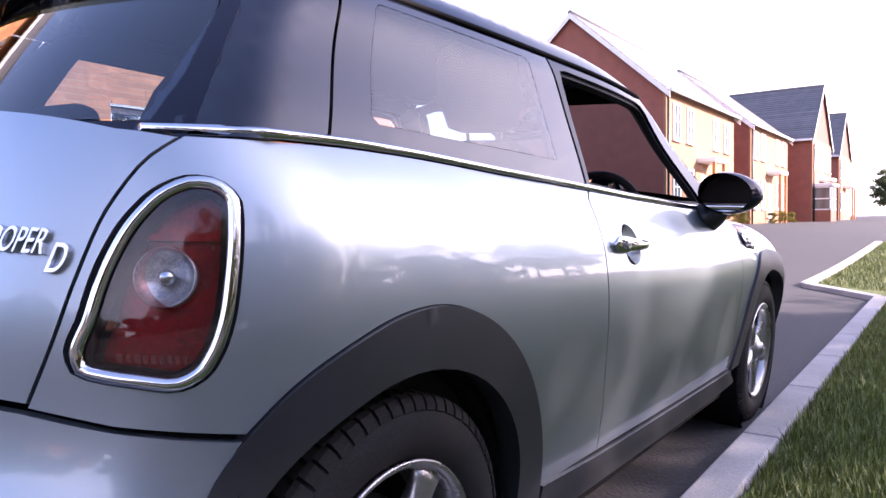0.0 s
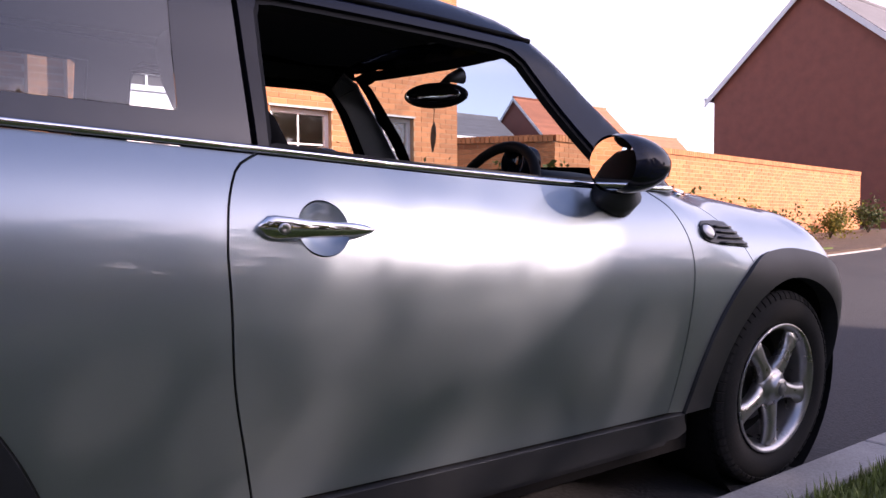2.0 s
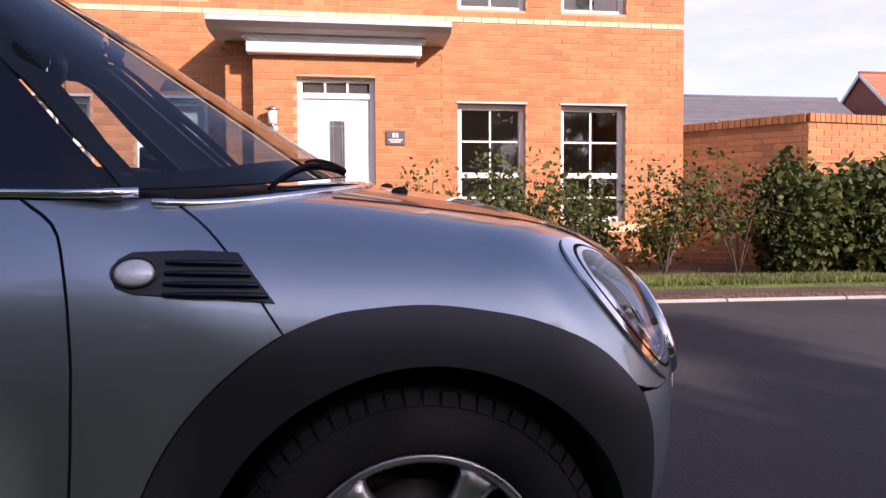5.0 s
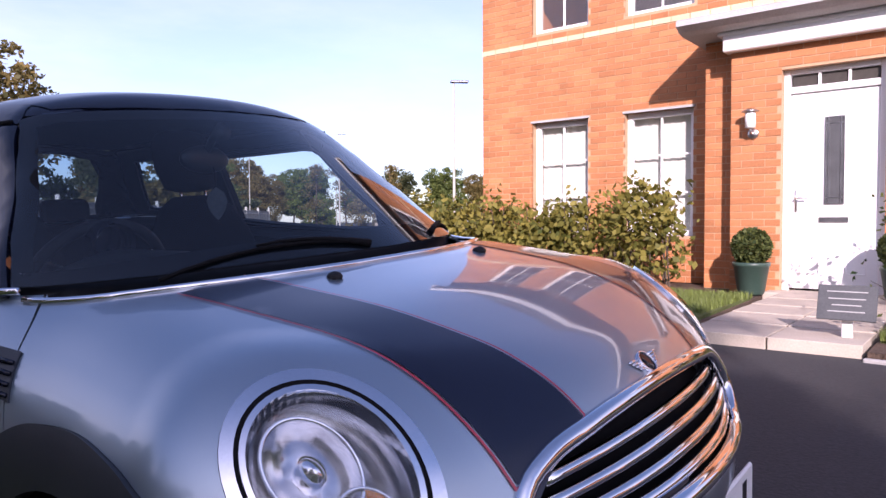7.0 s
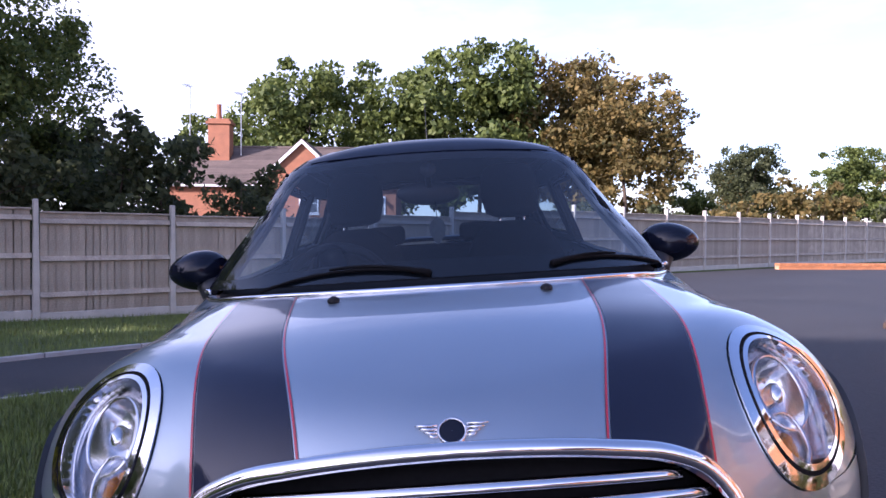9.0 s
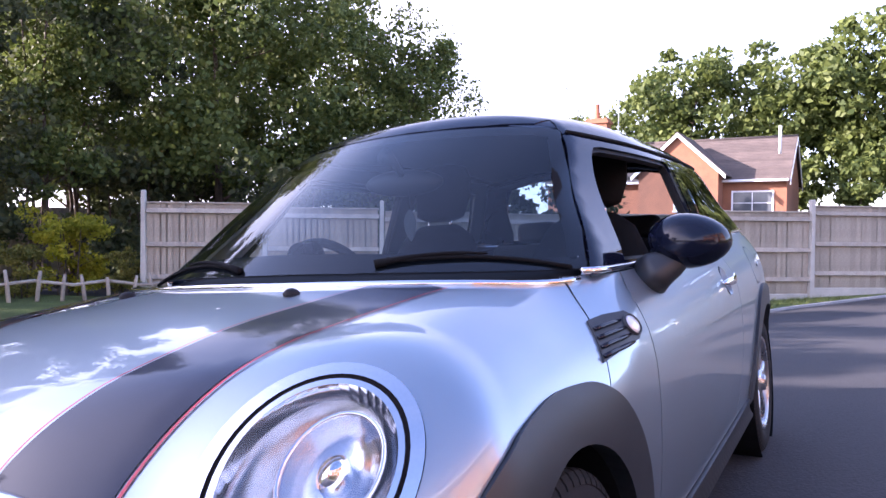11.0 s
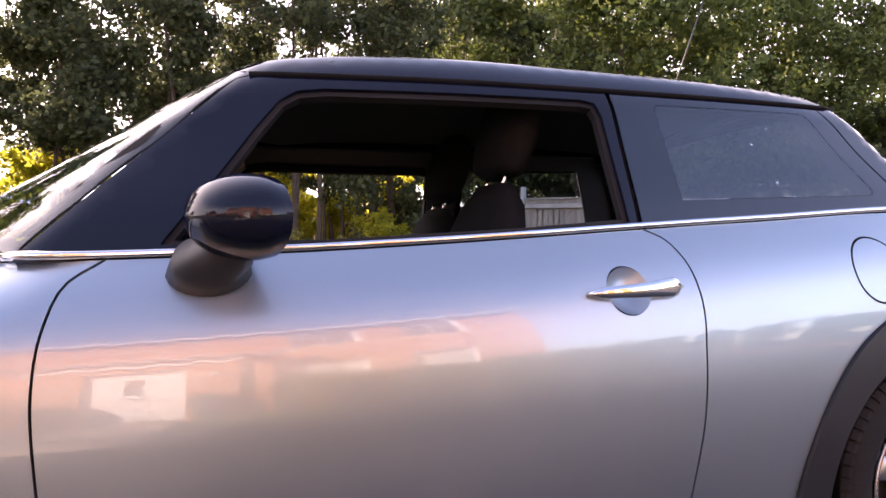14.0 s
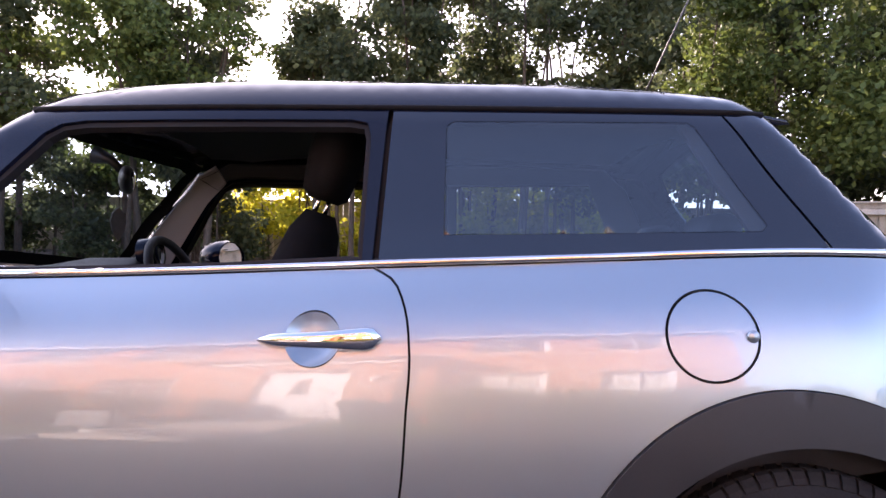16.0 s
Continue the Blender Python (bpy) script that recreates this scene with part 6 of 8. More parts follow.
    part("scuttle_tray", bm, GAP, CAR, "black plastic scuttle")
    # wipers
    for piv, tip in (((1.125, -0.02), (0.990, -0.46)), ((1.045, 0.31), (0.820, 0.645))):
        wp = new("wiper")
        wp.parent = CAR
        tagged(wp, "black windscreen wiper at rest")

        def above(x, y, h):
            z = max(float(on(body, "z", [(x, y)], 0.3, 1.3)[0][2]) - 0.015, 0)
            g = SCREEN_Z(x, y)
            return Vector((x, y, max(z, g) + h))
        p0, p1 = Vector((*piv, 0)), Vector((*tip, 0))
        pts = [above(*(p0.lerp(p1, t).to_2d()), 0.005 + 0.010 * math.sin(math.pi * t)) for t in np.linspace(0, 0.62, 6)]
        bm = bmesh.new()
        add_tube(bm, pts, [0.010, 0.007, 0.005, 0.0045, 0.004, 0.003], 8)
        part("arm", bm, GAP, wp, smooth=True)
        pts = [above(*(p0.lerp(p1, t).to_2d()), 0.006) for t in np.linspace(0.12, 1.08, 9)]
        bm = bmesh.new()
        add_tube(bm, pts, 0.0048, 6)
        part("blade", bm, GAP, wp, smooth=True)


def SCREEN_Z(x, y):
    zs = np.linspace(0.8, 1.4, 200)
    xs = SCREEN_X(zs) - SCREEN_C(zs) * y * y
    return float(np.interp(-x, -xs, zs))


FRONT_AXLE, REAR_AXLE = 1.226, -1.192
for side_ in (1, -1):
    side_panels(side_)
    door_mirror(side_)
    wheel(FRONT_AXLE, side_)
    wheel(REAR_AXLE, side_)
front_and_back()
headlamps()
tail_lamps()
glasshouse()
underside()
cabin_fittings()


def settle_car(ob, m):
    """Bring the parts of the car, wheels apart, to their last proportions."""
    for ch in ob.children:
        mm = m @ ch.matrix_basis
        if ch.name.startswith("wheel") and not ch.name.startswith("wheel_well"):
            continue
        if ch.data:
            co = np.empty(len(ch.data.vertices) * 3)
            ch.data.vertices.foreach_get("co", co)
            a = np.array(mm)
            p = settle(co.reshape(-1, 3) @ a[:3, :3].T + a[:3, 3])
            p = (p - a[:3, 3]) @ np.linalg.inv(a[:3, :3]).T
            ch.data.vertices.foreach_set("co", p.ravel())
            ch.data.update()
        settle_car(ch, mm)


bpy.context.view_layer.update()
settle_car(CAR, Matrix.Identity(4))


# ---- brick walls ----
def brick_mesh(w, h, d):
    bm = bmesh.new()
    add_box(bm, 0, w, -d, 0.0, 0, h)
    me = bpy.data.meshes.new("brick")
    bm.to_mesh(me)
    bm.free()
    return me


def brick_cells(width, height, openings, z0=0.0):
    """Stretcher bond, cut at the openings: (u0, u1, v0, v1)."""
    out = []
    course, v = 0, z0
    while v < height - 0.03:
        v1 = min(v + 0.065, height)
        u = -0.1125 * (course % 2)
        while u < width:
            a, b = max(u, 0.0), min(u + 0.215, width)
            spans = [(a, b)]
            for (o0, o1, p0, p1) in openings:
                if v1 > p0 + 0.01 and v < p1 - 0.01:
                    nxt = []
                    for s0, s1 in spans:
                        if s1 <= o0 or s0 >= o1:
                            nxt.append((s0, s1))
                        else:
                            if s0 < o0:
                                nxt.append((s0, o0))
                            if s1 > o1:
                                nxt.append((o1, s1))
                    spans = nxt
            out += [(s0, s1, v, v1) for s0, s1 in spans if s1 - s0 > 0.03]
            u += 0.225
        v += 0.075
        course += 1
    return out


def brick_run(name, parent, origin, along, width, height, openings, material, seed, singles=0, proud=0.006, depth=0.02, pick=None):
    """Bricks on a wall face. The first ones are objects of their own, the rest one mesh."""
    rng = random.Random(seed)
    along = Vector(along).normalized()
    up = Vector((0, 0, 1))
    face = along.cross(up)
    cells = brick_cells(width, height, openings)
    own = []
    if singles:
        own = [c for c in cells if pick is None or pick(c)][:singles]
        chosen = set(own)
        cells = [c for c in cells if c not in chosen]
        cache = {}
        rot = Matrix((( along.x, -face.x, 0, 0), (along.y, -face.y, 0, 0), (along.z, -face.z, 1, 0), (0, 0, 0, 1)))
        for c in own:
            w = round(c[1] - c[0], 3)
            if w not in cache:
                bm = bmesh.new()
                add_box(bm, 0, w, -0.0, depth, 0, 0.065)
                cache[w] = bpy.data.meshes.new("brick")
                bm.to_mesh(cache[w])
                bm.free()
                cache[w].materials.append(material[0])
            ob = new("brick", cache[w])
            ob.parent = parent
            p = Vector(origin) + along * c[0] + up * c[2] + face * (proud + rng.uniform(-0.0015, 0.0015))
            ob.matrix_basis = Matrix.Translation(p) @ rot
    vs, fs = [], []
    for c in cells:
        o = proud + rng.uniform(-0.0015, 0.0015)
        k = len(vs)
        for dd in (o, o - depth):
            for a, b in ((c[0], c[2]), (c[1], c[2]), (c[1], c[3]), (c[0], c[3])):
                vs.append(tuple(Vector(origin) + along * a + up * b + face * dd))
        fs += [(k, k + 1, k + 2, k + 3), (k + 1, k, k + 4, k + 5), (k + 2, k + 1, k + 5, k + 6), (k + 3, k + 2, k + 6, k + 7), (k, k + 3, k + 7, k + 4)]
    me = bpy.data.meshes.new(name)
    me.from_pydata(vs, [], fs)
    ob = link_me(name, me, material[1], parent)
    tagged(ob, kind="stuff")
    return ob


def wall_slab(name, parent, origin, along, width, height, thick, openings, material):
    """A wall with thickness, cut through at the openings."""
    along = Vector(along).normalized()
    up, face = Vector((0, 0, 1)), along.cross(Vector((0, 0, 1)))
    us = sorted({0.0, width, *[o for p in openings for o in p[:2]]})
    vs_ = sorted({0.0, height, *[o for p in openings for o in p[2:]]})
    bm = bmesh.new()
    for a, b in zip(us, us[1:]):
        for c, d in zip(vs_, vs_[1:]):
            m = ((a + b) / 2, (c + d) / 2)
            if any(p[0] < m[0] < p[1] and p[2] < m[1] < p[3] for p in openings):
                continue
            base = Vector(origin)
            quad = [base + along * a + up * c, base + along * b + up * c, base + along * b + up * d, base + along * a + up * d]
            add_prism(bm, quad, -face * thick)
    bmesh.ops.remove_doubles(bm, verts=bm.verts[:], dist=0.0005)
    bmesh.ops.recalc_face_normals(bm, faces=bm.faces[:])
    return part(name, bm, material, parent)


def window_unit(parent, m, w, h, bars=(2, 2), curtain=True, name="window", mid=None):
    """A white window in its opening: local x along, y out, z up from the sill."""
    win = new(name)
    win.parent = parent
    win.matrix_basis = m
    tagged(win, "white plastic casement window with glazing bars")
    f = 0.065
    bm = bmesh.new()
    for x0, x1, z0, z1 in ((0, w, 0, f), (0, w, h - f, h), (0, f, f, h - f), (w - f, w, f, h - f)):
        add_box(bm, x0, x1, -0.07, 0.0, z0, z1, bevel=0.006)
    part("frame", bm, PVC, win)
    part("sill", box_bm(-0.03, w + 0.03, -0.05, 0.055, -0.045, 0.0, bevel=0.006), PVC, win)
    part("pane", box_bm(f, w - f, -0.045, -0.039, f, h - f), GLASS_HOUSE, win).visible_shadow = False
    t = mid if mid else 0.5
    bm = box_bm(f, w - f, -0.06, -0.012, h * t - 0.035, h * t + 0.035, bevel=0.006) if mid else None
    if bm:
        part("rail", bm, PVC, win)
    zones = [(f, h * t - 0.035), (h * t + 0.035, h - f)] if mid else [(f, h - f)]
    for z0, z1 in zones:
        for k in range(1, bars[0]):
            x = f + (w - 2 * f) * k / bars[0]
            part("glazing_bar", box_bm(x - 0.011, x + 0.011, -0.05, -0.028, z0, z1), PVC, win)
        for k in range(1, bars[1]):
            z = z0 + (z1 - z0) * k / bars[1]
            part("glazing_bar", box_bm(f, w - f, -0.05, -0.029, z - 0.011, z + 0.011), PVC, win)
    if curtain:
        top = h * (0.97 if curtain is True else curtain)
        bm = bmesh.new()
        n = 16
        a = [bm.verts.new((f * 0.6 + (w - 1.2 * f) * k / n, -0.14 + 0.012 * math.sin(k * 2.4), 0.02)) for k in range(n + 1)]
        b = [bm.verts.new((f * 0.6 + (w - 1.2 * f) * k / n, -0.14 + 0.012 * math.sin(k * 2.4), top)) for k in range(n + 1)]
        for k in range(n):
            bm.faces.new((a[k], a[k + 1], b[k + 1], b[k]))
        part("blind", bm, CURTAIN, win, "cream window blind", True)
    return win


def gable_roof(name, parent, x0, x1, y0, y1, eave, ridge, over, material, axis="x", courses=26):
    """A pitched roof with tile courses as real steps, ridge along the axis."""
    def at(a, b, z):
        return (a, b, z) if axis == "x" else (b, a, z)
    if axis == "x":
        a0, a1, b0, b1 = x0, x1, y0, y1
    else:
        a0, a1, b0, b1 = y0, y1, x0, x1
    mid = (b0 + b1) / 2
    bm = bmesh.new()
    for s, be in ((-1, b0 - over), (1, b1 + over)):
        drop = (ridge - eave) / (abs(mid - (b0 if s < 0 else b1)))
        ze = eave - over * drop
        for k in range(courses):
            t0, t1 = k / courses, (k + 1.25) / courses
            p0, p1 = be + (mid - be) * t0, be + (mid - be) * min(1, t1)
            z0, z1 = ze + (ridge - ze) * t0 + 0.035, ze + (ridge - ze) * min(1, t1) + 0.012
            q = [at(a0 - 0.15, p0, z0), at(a1 + 0.15, p0, z0), at(a1 + 0.15, p1, z1), at(a0 - 0.15, p1, z1)]
            vs = [bm.verts.new(v) for v in q] + [bm.verts.new((v[0], v[1], v[2] - 0.03)) for v in q]
            bm.faces.new(vs[:4])
            bm.faces.new((vs[1], vs[0], vs[4], vs[5]))
            bm.faces.new((vs[0], vs[3], vs[7], vs[4]))
            bm.faces.new((vs[2], vs[1], vs[5], vs[6]))
    ob = tagged(part(name, bm, material, parent), kind="stuff")
    # ridge tiles
    bm = bmesh.new()
    add_tube(bm, [at(a0 - 0.17, mid, ridge + 0.02), at(a1 + 0.17, mid, ridge + 0.02)], 0.09, 8)
    part("ridge", bm, material, ob, smooth=True)
    return ob


def house_shell(name, label, x0, x1, y0, y1, base, eave, ridge, axis, roof_mat, brick_mat, over=0.3, wall_mat=None, group="houses"):
    """A plain brick house body with gables, roof, gutters and bargeboards."""
    h = thing(name, label, "house", group)
    bm = bmesh.new()
    mid = (y0 + y1) / 2 if axis == "x" else (x0 + x1) / 2
    if axis == "x":
        sec = [(y0, base - 1), (y1, base - 1), (y1, eave), (mid, ridge - 0.05), (y0, eave)]
        add_prism(bm, [(x0, a, b) for a, b in sec], (x1 - x0, 0, 0))
    else:
        sec = [(x0, base - 1), (x1, base - 1), (x1, eave), (mid, ridge - 0.05), (x0, eave)]
        add_prism(bm, [(a, y0, b) for a, b in sec], (0, y1 - y0, 0))
    part("wall", bm, wall_mat or brick_mat, h)
    gable_roof("roof", h, x0, x1, y0, y1, eave, ridge, over, roof_mat, axis)
    # bargeboards and gutters
    for s in (0, 1):
        bm = bmesh.new()
        if axis == "x":
            xe = (x0 - 0.17) if s == 0 else (x1 + 0.17)
            pts = [(xe, y0 - over, eave - over * (ridge - eave) / (mid - y0)), (xe, mid, ridge), (xe, y1 + over, eave - over * (ridge - eave) / (mid - y0))]
            w = (0.03 if s == 0 else -0.03, 0, 0)
        else:
            ye = (y0 - 0.17) if s == 0 else (y1 + 0.17)
            pts = [(x0 - over, ye, eave - over * (ridge - eave) / (mid - x0)), (mid, ye, ridge), (x1 + over, ye, eave - over * (ridge - eave) / (mid - x0))]
            w = (0, 0.03 if s == 0 else -0.03, 0)
        for a, b in zip(pts, pts[1:]):
            lo = [Vector(a), Vector(b), Vector(b) + Vector((0, 0, -0.22)), Vector(a) + Vector((0, 0, -0.22))]
            add_prism(bm, [Vector(q) - Vector(w) * 0.5 for q in lo], w)
        part("bargeboard", bm, WHITE_PAINT, h, "white painted bargeboard")
    for s in (0, 1):
        bm = bmesh.new()
        z = eave - 0.12
        if axis == "x":
            yy = y0 - over - 0.03 if s == 0 else y1 + over + 0.03
            add_box(bm, x0 - 0.1, x1 + 0.1, yy - 0.05, yy + 0.06, z - 0.12, z, 0.02)
        else:
            xx = x0 - over - 0.03 if s == 0 else x1 + over + 0.03
            add_box(bm, xx - 0.05, xx + 0.06, y0 - 0.1, y1 + 0.1, z - 0.12, z, 0.02)
        part("gutter", bm, WHITE_PAINT, h, "white gutter board")
    return h


# ---- the brick house in front ----
def front_house():
    F, base = 6.94, 0.25
    h = thing("house", "orange brick house with white windows and porch canopy", "house", "houses")
    L, R = -3.53, 5.57
    wins = [(-2.71, 0.83), (-1.385, 0.855), (2.53, 0.89), (3.89, 0.88)]
    ops = []
    for x, w in wins:
        ops.append((x - L, x - L + w, 0.80 - base, 2.31 - base))
        ops.append((x - L, x - L + w, 3.50 - base, 4.82 - base))
    top = 5.35
    wall_slab("front_wall", h, (L, F, base), (1, 0, 0), R - L, top - base, 0.30, ops, MORTAR)
    bay = [(-0.25 - L, 2.27 - L, 0.0, 2.95 - base)]
    band = [(0, R - L, 3.325 - base, 3.40 - base)]
    brick_run("brickwork", h, (L, F, base), (1, 0, 0), R - L, top - base, ops + bay + band, (BRICK, BRICK_WALL), 5)
    for k in range(40):
        x = L + 0.002 + k * 0.2275
        part("band_brick", box_bm(x, min(x + 0.2175, R), F - 0.012, F + 0.02, 3.33, 3.395), CREAM_STONE, h)
    for k in range(26):
        x = 2.35 + k * 0.125
        if x < R - 0.05:
            part("plinth_brick", box_bm(x, min(x + 0.115, R), F - 0.014, F + 0.02, 0.66, 0.76), CREAM_STONE, h)
    for i, (x, w) in enumerate(wins):
        window_unit(h, Matrix.Translation((x, F + 0.095, 0.80)) @ Matrix.Rotation(math.pi, 4, "Z") @ Matrix.Translation((-w, 0, 0)), w, 1.51, (2, 2) if i > 1 else (2, 3), i < 2, mid=0.40 if i > 1 else None)
        window_unit(h, Matrix.Translation((x, F + 0.095, 3.50)) @ Matrix.Rotation(math.pi, 4, "Z") @ Matrix.Translation((-w, 0, 0)), w, 1.32, (2, 2), False)
        bm = box_bm(x - 0.02, x + w + 0.02, F - 0.02, F + 0.06, 2.31, 2.335)
        part("lintel", bm, CANOPY, h)
    # side and back walls, floor and dark rooms behind
    bm = bmesh.new()
    add_box(bm, L, L + 0.3, F + 0.30, F + 7.5, base - 0.6, top)
    add_box(bm, R - 0.3, R, F + 0.30, F + 7.5, base - 0.6, top)
    add_box(bm, L, R, F + 7.2, F + 7.5, base - 0.6, top)
    part("side_walls", bm, BRICK_WALL, h)
    part("room_back", box_bm(L + 0.3, R - 0.3, F + 2.6, F + 2.7, base, top), CURTAIN, h)
    part("upper_floor", box_bm(L + 0.3, R - 0.3, F + 0.3, F + 2.6, 2.75, 2.95), CURTAIN, h)
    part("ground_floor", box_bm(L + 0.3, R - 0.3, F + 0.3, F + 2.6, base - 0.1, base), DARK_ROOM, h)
    part("attic_floor", box_bm(L + 0.3, R - 0.3, F + 0.3, F + 7.2, top - 0.1, top - 0.005), CURTAIN, h)
    gable_roof("roof", h, L, R, F, F + 7.5, top, 8.2, 0.35, TILE_DARK, "x")
    for xe in (L, R - 0.02):
        bm = bmesh.new()
        add_prism(bm, [(xe, F, top), (xe, F + 7.5, top), (xe, F + 3.75, 8.15)], (0.02, 0, 0))
        part("gable", bm, BRICK_WALL, h)
        bm = bmesh.new()
        xo = xe - 0.17 if xe < 0 else xe + 0.17
        for a, b in (((xo, F - 0.35, top - 0.27), (xo, F + 3.75, 8.22)), ((xo, F + 3.75, 8.22), (xo, F + 7.85, top - 0.27))):
            add_prism(bm, [Vector(a), Vector(b), Vector(b) - Vector((0, 0, 0.22)), Vector(a) - Vector((0, 0, 0.22))], (0.03, 0, 0))
        part("bargeboard", bm, WHITE_PAINT, h, "white painted bargeboard")
    part("gutter", box_bm(L - 0.1, R + 0.1, F - 0.42, F - 0.30, top - 0.30, top - 0.14, bevel=0.02), WHITE_PAINT, h)
    # porch bay in two steps
    B2, B1 = 6.50, 6.26
    door = (0.57, 1.46)
    step2 = [(door[0] + 0.25, door[1] + 0.25, 0.0, 2.47 - base)]
    bay_ob = part("porch_lintel", box_bm(door[0], door[1], B1, F, 2.47, 2.92), MORTAR, h)
    for xa, xb, yf in ((-0.25, 0.09, B2), (1.93, 2.27, B2), (0.09, door[0], B1), (door[1], 1.93, B1)):
        part("porch_pier", box_bm(xa, xb, yf, F, base - 0.2, 2.92), MORTAR, h)
    dop = [(door[0] - 0.09, door[1] - 0.09, 0.0, 2.47 - base)]
    brick_run("brickwork", bay_ob, (0.09, B1, base), (1, 0, 0), 1.84, 2.66, dop, (BRICK, BRICK_WALL), 7, 300)
    brick_run("brickwork", bay_ob, (-0.25, B2, base), (1, 0, 0), 0.335, 2.66, [], (BRICK, BRICK_WALL), 8)
    brick_run("brickwork", bay_ob, (1.935, B2, base), (1, 0, 0), 0.335, 2.66, [], (BRICK, BRICK_WALL), 9)
    brick_run("brickwork", bay_ob, (1.93, B1, base), (0, 1, 0), 0.24, 2.66, [], (BRICK, BRICK_WALL), 10)
    brick_run("brickwork", bay_ob, (2.27, B2, base), (0, 1, 0), 0.44, 2.66, [], (BRICK, BRICK_WALL), 11)
    # canopy over a white beam
    can = new("canopy")
    can.parent = h
    tagged(can, "flat grey porch canopy over a white beam")
    bm = bmesh.new()
    prof = [(5.86, 2.965), (5.87, 3.02), (5.92, 3.045), (6.0, 3.05), (6.94, 3.10), (6.94, 2.90), (6.05, 2.90), (5.95, 2.92)]
    add_prism(bm, [(-0.35, a, b) for a, b in prof], (2.65, 0, 0))
    part("slab", bm, CANOPY, can, "grey lead-covered canopy slab")
    part("beam", box_bm(0.03, 1.99, 6.14, 6.30, 2.70, 2.895, bevel=0.012), WHITE_PAINT, can, "white beam")
    part("fillet", box_bm(-0.02, 2.04, 6.12, 6.30, 2.86, 2.90, bevel=0.01), WHITE_PAINT, can)
    # door
    d = new("front_door")
    d.parent = h
    tagged(d, "white front door with a leaded glass strip and fanlight")
    Y = 6.36
    bm = bmesh.new()
    for x0, x1, z0, z1 in ((door[0], door[0] + 0.06, base, 2.47), (door[1] - 0.06, door[1], base, 2.47), (door[0] + 0.06, door[1] - 0.06, 2.42, 2.47), (door[0] + 0.06, door[1] - 0.06, 2.235, 2.30)):
        add_box(bm, x0, x1, Y - 0.01, Y + 0.08, z0, z1, bevel=0.006)
    part("door_frame", bm, PVC, d)
    for k in range(3):
        x0 = door[0] + 0.075 + k * 0.254
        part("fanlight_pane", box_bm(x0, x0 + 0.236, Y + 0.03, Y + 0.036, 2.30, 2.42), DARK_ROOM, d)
    for k in (1, 2):
        x0 = door[0] + 0.06 + k * 0.2567
        part("fanlight_bar", box_bm(x0 - 0.012, x0 + 0.012, Y + 0.005, Y + 0.05, 2.30, 2.42), PVC, d)
    leaf = part("leaf", box_bm(door[0] + 0.064, door[1] - 0.064, Y + 0.02, Y + 0.07, base + 0.05, 2.232, bevel=0.004), PVC, d)
    for a, b, c, e in ((0.73, 0.90, 0.45, 0.85), (1.13, 1.30, 0.45, 0.85)):
        bm = bmesh.new()
        for x0, x1, z0, z1 in ((a, b, c, c + 0.012), (a, b, e - 0.012, e), (a, a + 0.012, c, e), (b - 0.012, b, c, e)):
            add_box(bm, x0, x1, Y + 0.012, Y + 0.022, z0, z1, bevel=0.003)
        part("moulding", bm, PVC, leaf)
    part("glass_strip", box_bm(0.945, 1.105, Y + 0.010, Y + 0.021, 1.14, 1.98), SIGN_GREY, leaf, "dark leaded glass strip")
    bm = bmesh.new()
    for x in (0.945, 0.972, 1.078, 1.105):
        add_box(bm, x - 0.005, x + 0.005, Y + 0.004, Y + 0.012, 1.14, 1.98)
    for z in (1.14, 1.20, 1.92, 1.98):
        add_box(bm, 0.942, 1.108, Y + 0.005, Y + 0.0125, z - 0.005, z + 0.005)
    part("leading", bm, STEEL, leaf)
    part("letter_box", box_bm(0.89, 1.15, Y + 0.004, Y + 0.022, 0.955, 1.01, bevel=0.006), STEEL, leaf, "steel letter box")
    bm = bmesh.new()
    add_box(bm, 0.675, 0.70, Y + 0.005, Y + 0.022, 1.06, 1.28, bevel=0.006)
    add_tube(bm, [(0.688, Y + 0.015, 1.20), (0.688, Y - 0.04, 1.20), (0.80, Y - 0.04, 1.20)], 0.009, 8)
    part("door_handle", bm, STEEL, leaf, "steel lever handle", True)
    part("threshold", box_bm(door[0] - 0.1, door[1] + 0.1, 6.0, 6.40, base - 0.15, base + 0.03, bevel=0.01), PAVING, d)


def wall_lantern():
    l = thing("wall_lantern", "steel wall lantern with white glass beside the door", "lamp", at=(0.31, 6.25, 1.86))
    bm = bmesh.new()
    add_lathe(bm, [(0.055, 0.0), (0.055, 0.012), (0.045, 0.02), (0.0005, 0.022)], Matrix.Rotation(radians(90), 4, "X"), 20)
    add_tube(bm, [(0, 0, 0.0), (0, -0.09, 0.0), (0, -0.11, 0.02), (0, -0.11, 0.05)], 0.012, 8)
    part("bracket", bm, STEEL, l, smooth=True)
    bm = bmesh.new()
    add_lathe(bm, [(0.03, 0.045), (0.05, 0.05), (0.05, 0.20), (0.03, 0.205)], Matrix.Translation((0, -0.11, 0)), 20, True)
    part("glass", bm, LANTERN_GLASS, l, "white glass cylinder", True)
    bm = bmesh.new()
    add_lathe(bm, [(0.0005, 0.245), (0.03, 0.24), (0.085, 0.215), (0.085, 0.208), (0.03, 0.206)], Matrix.Translation((0, -0.11, 0)), 24)
    part("cap", bm, STEEL, l, "steel cap", True)


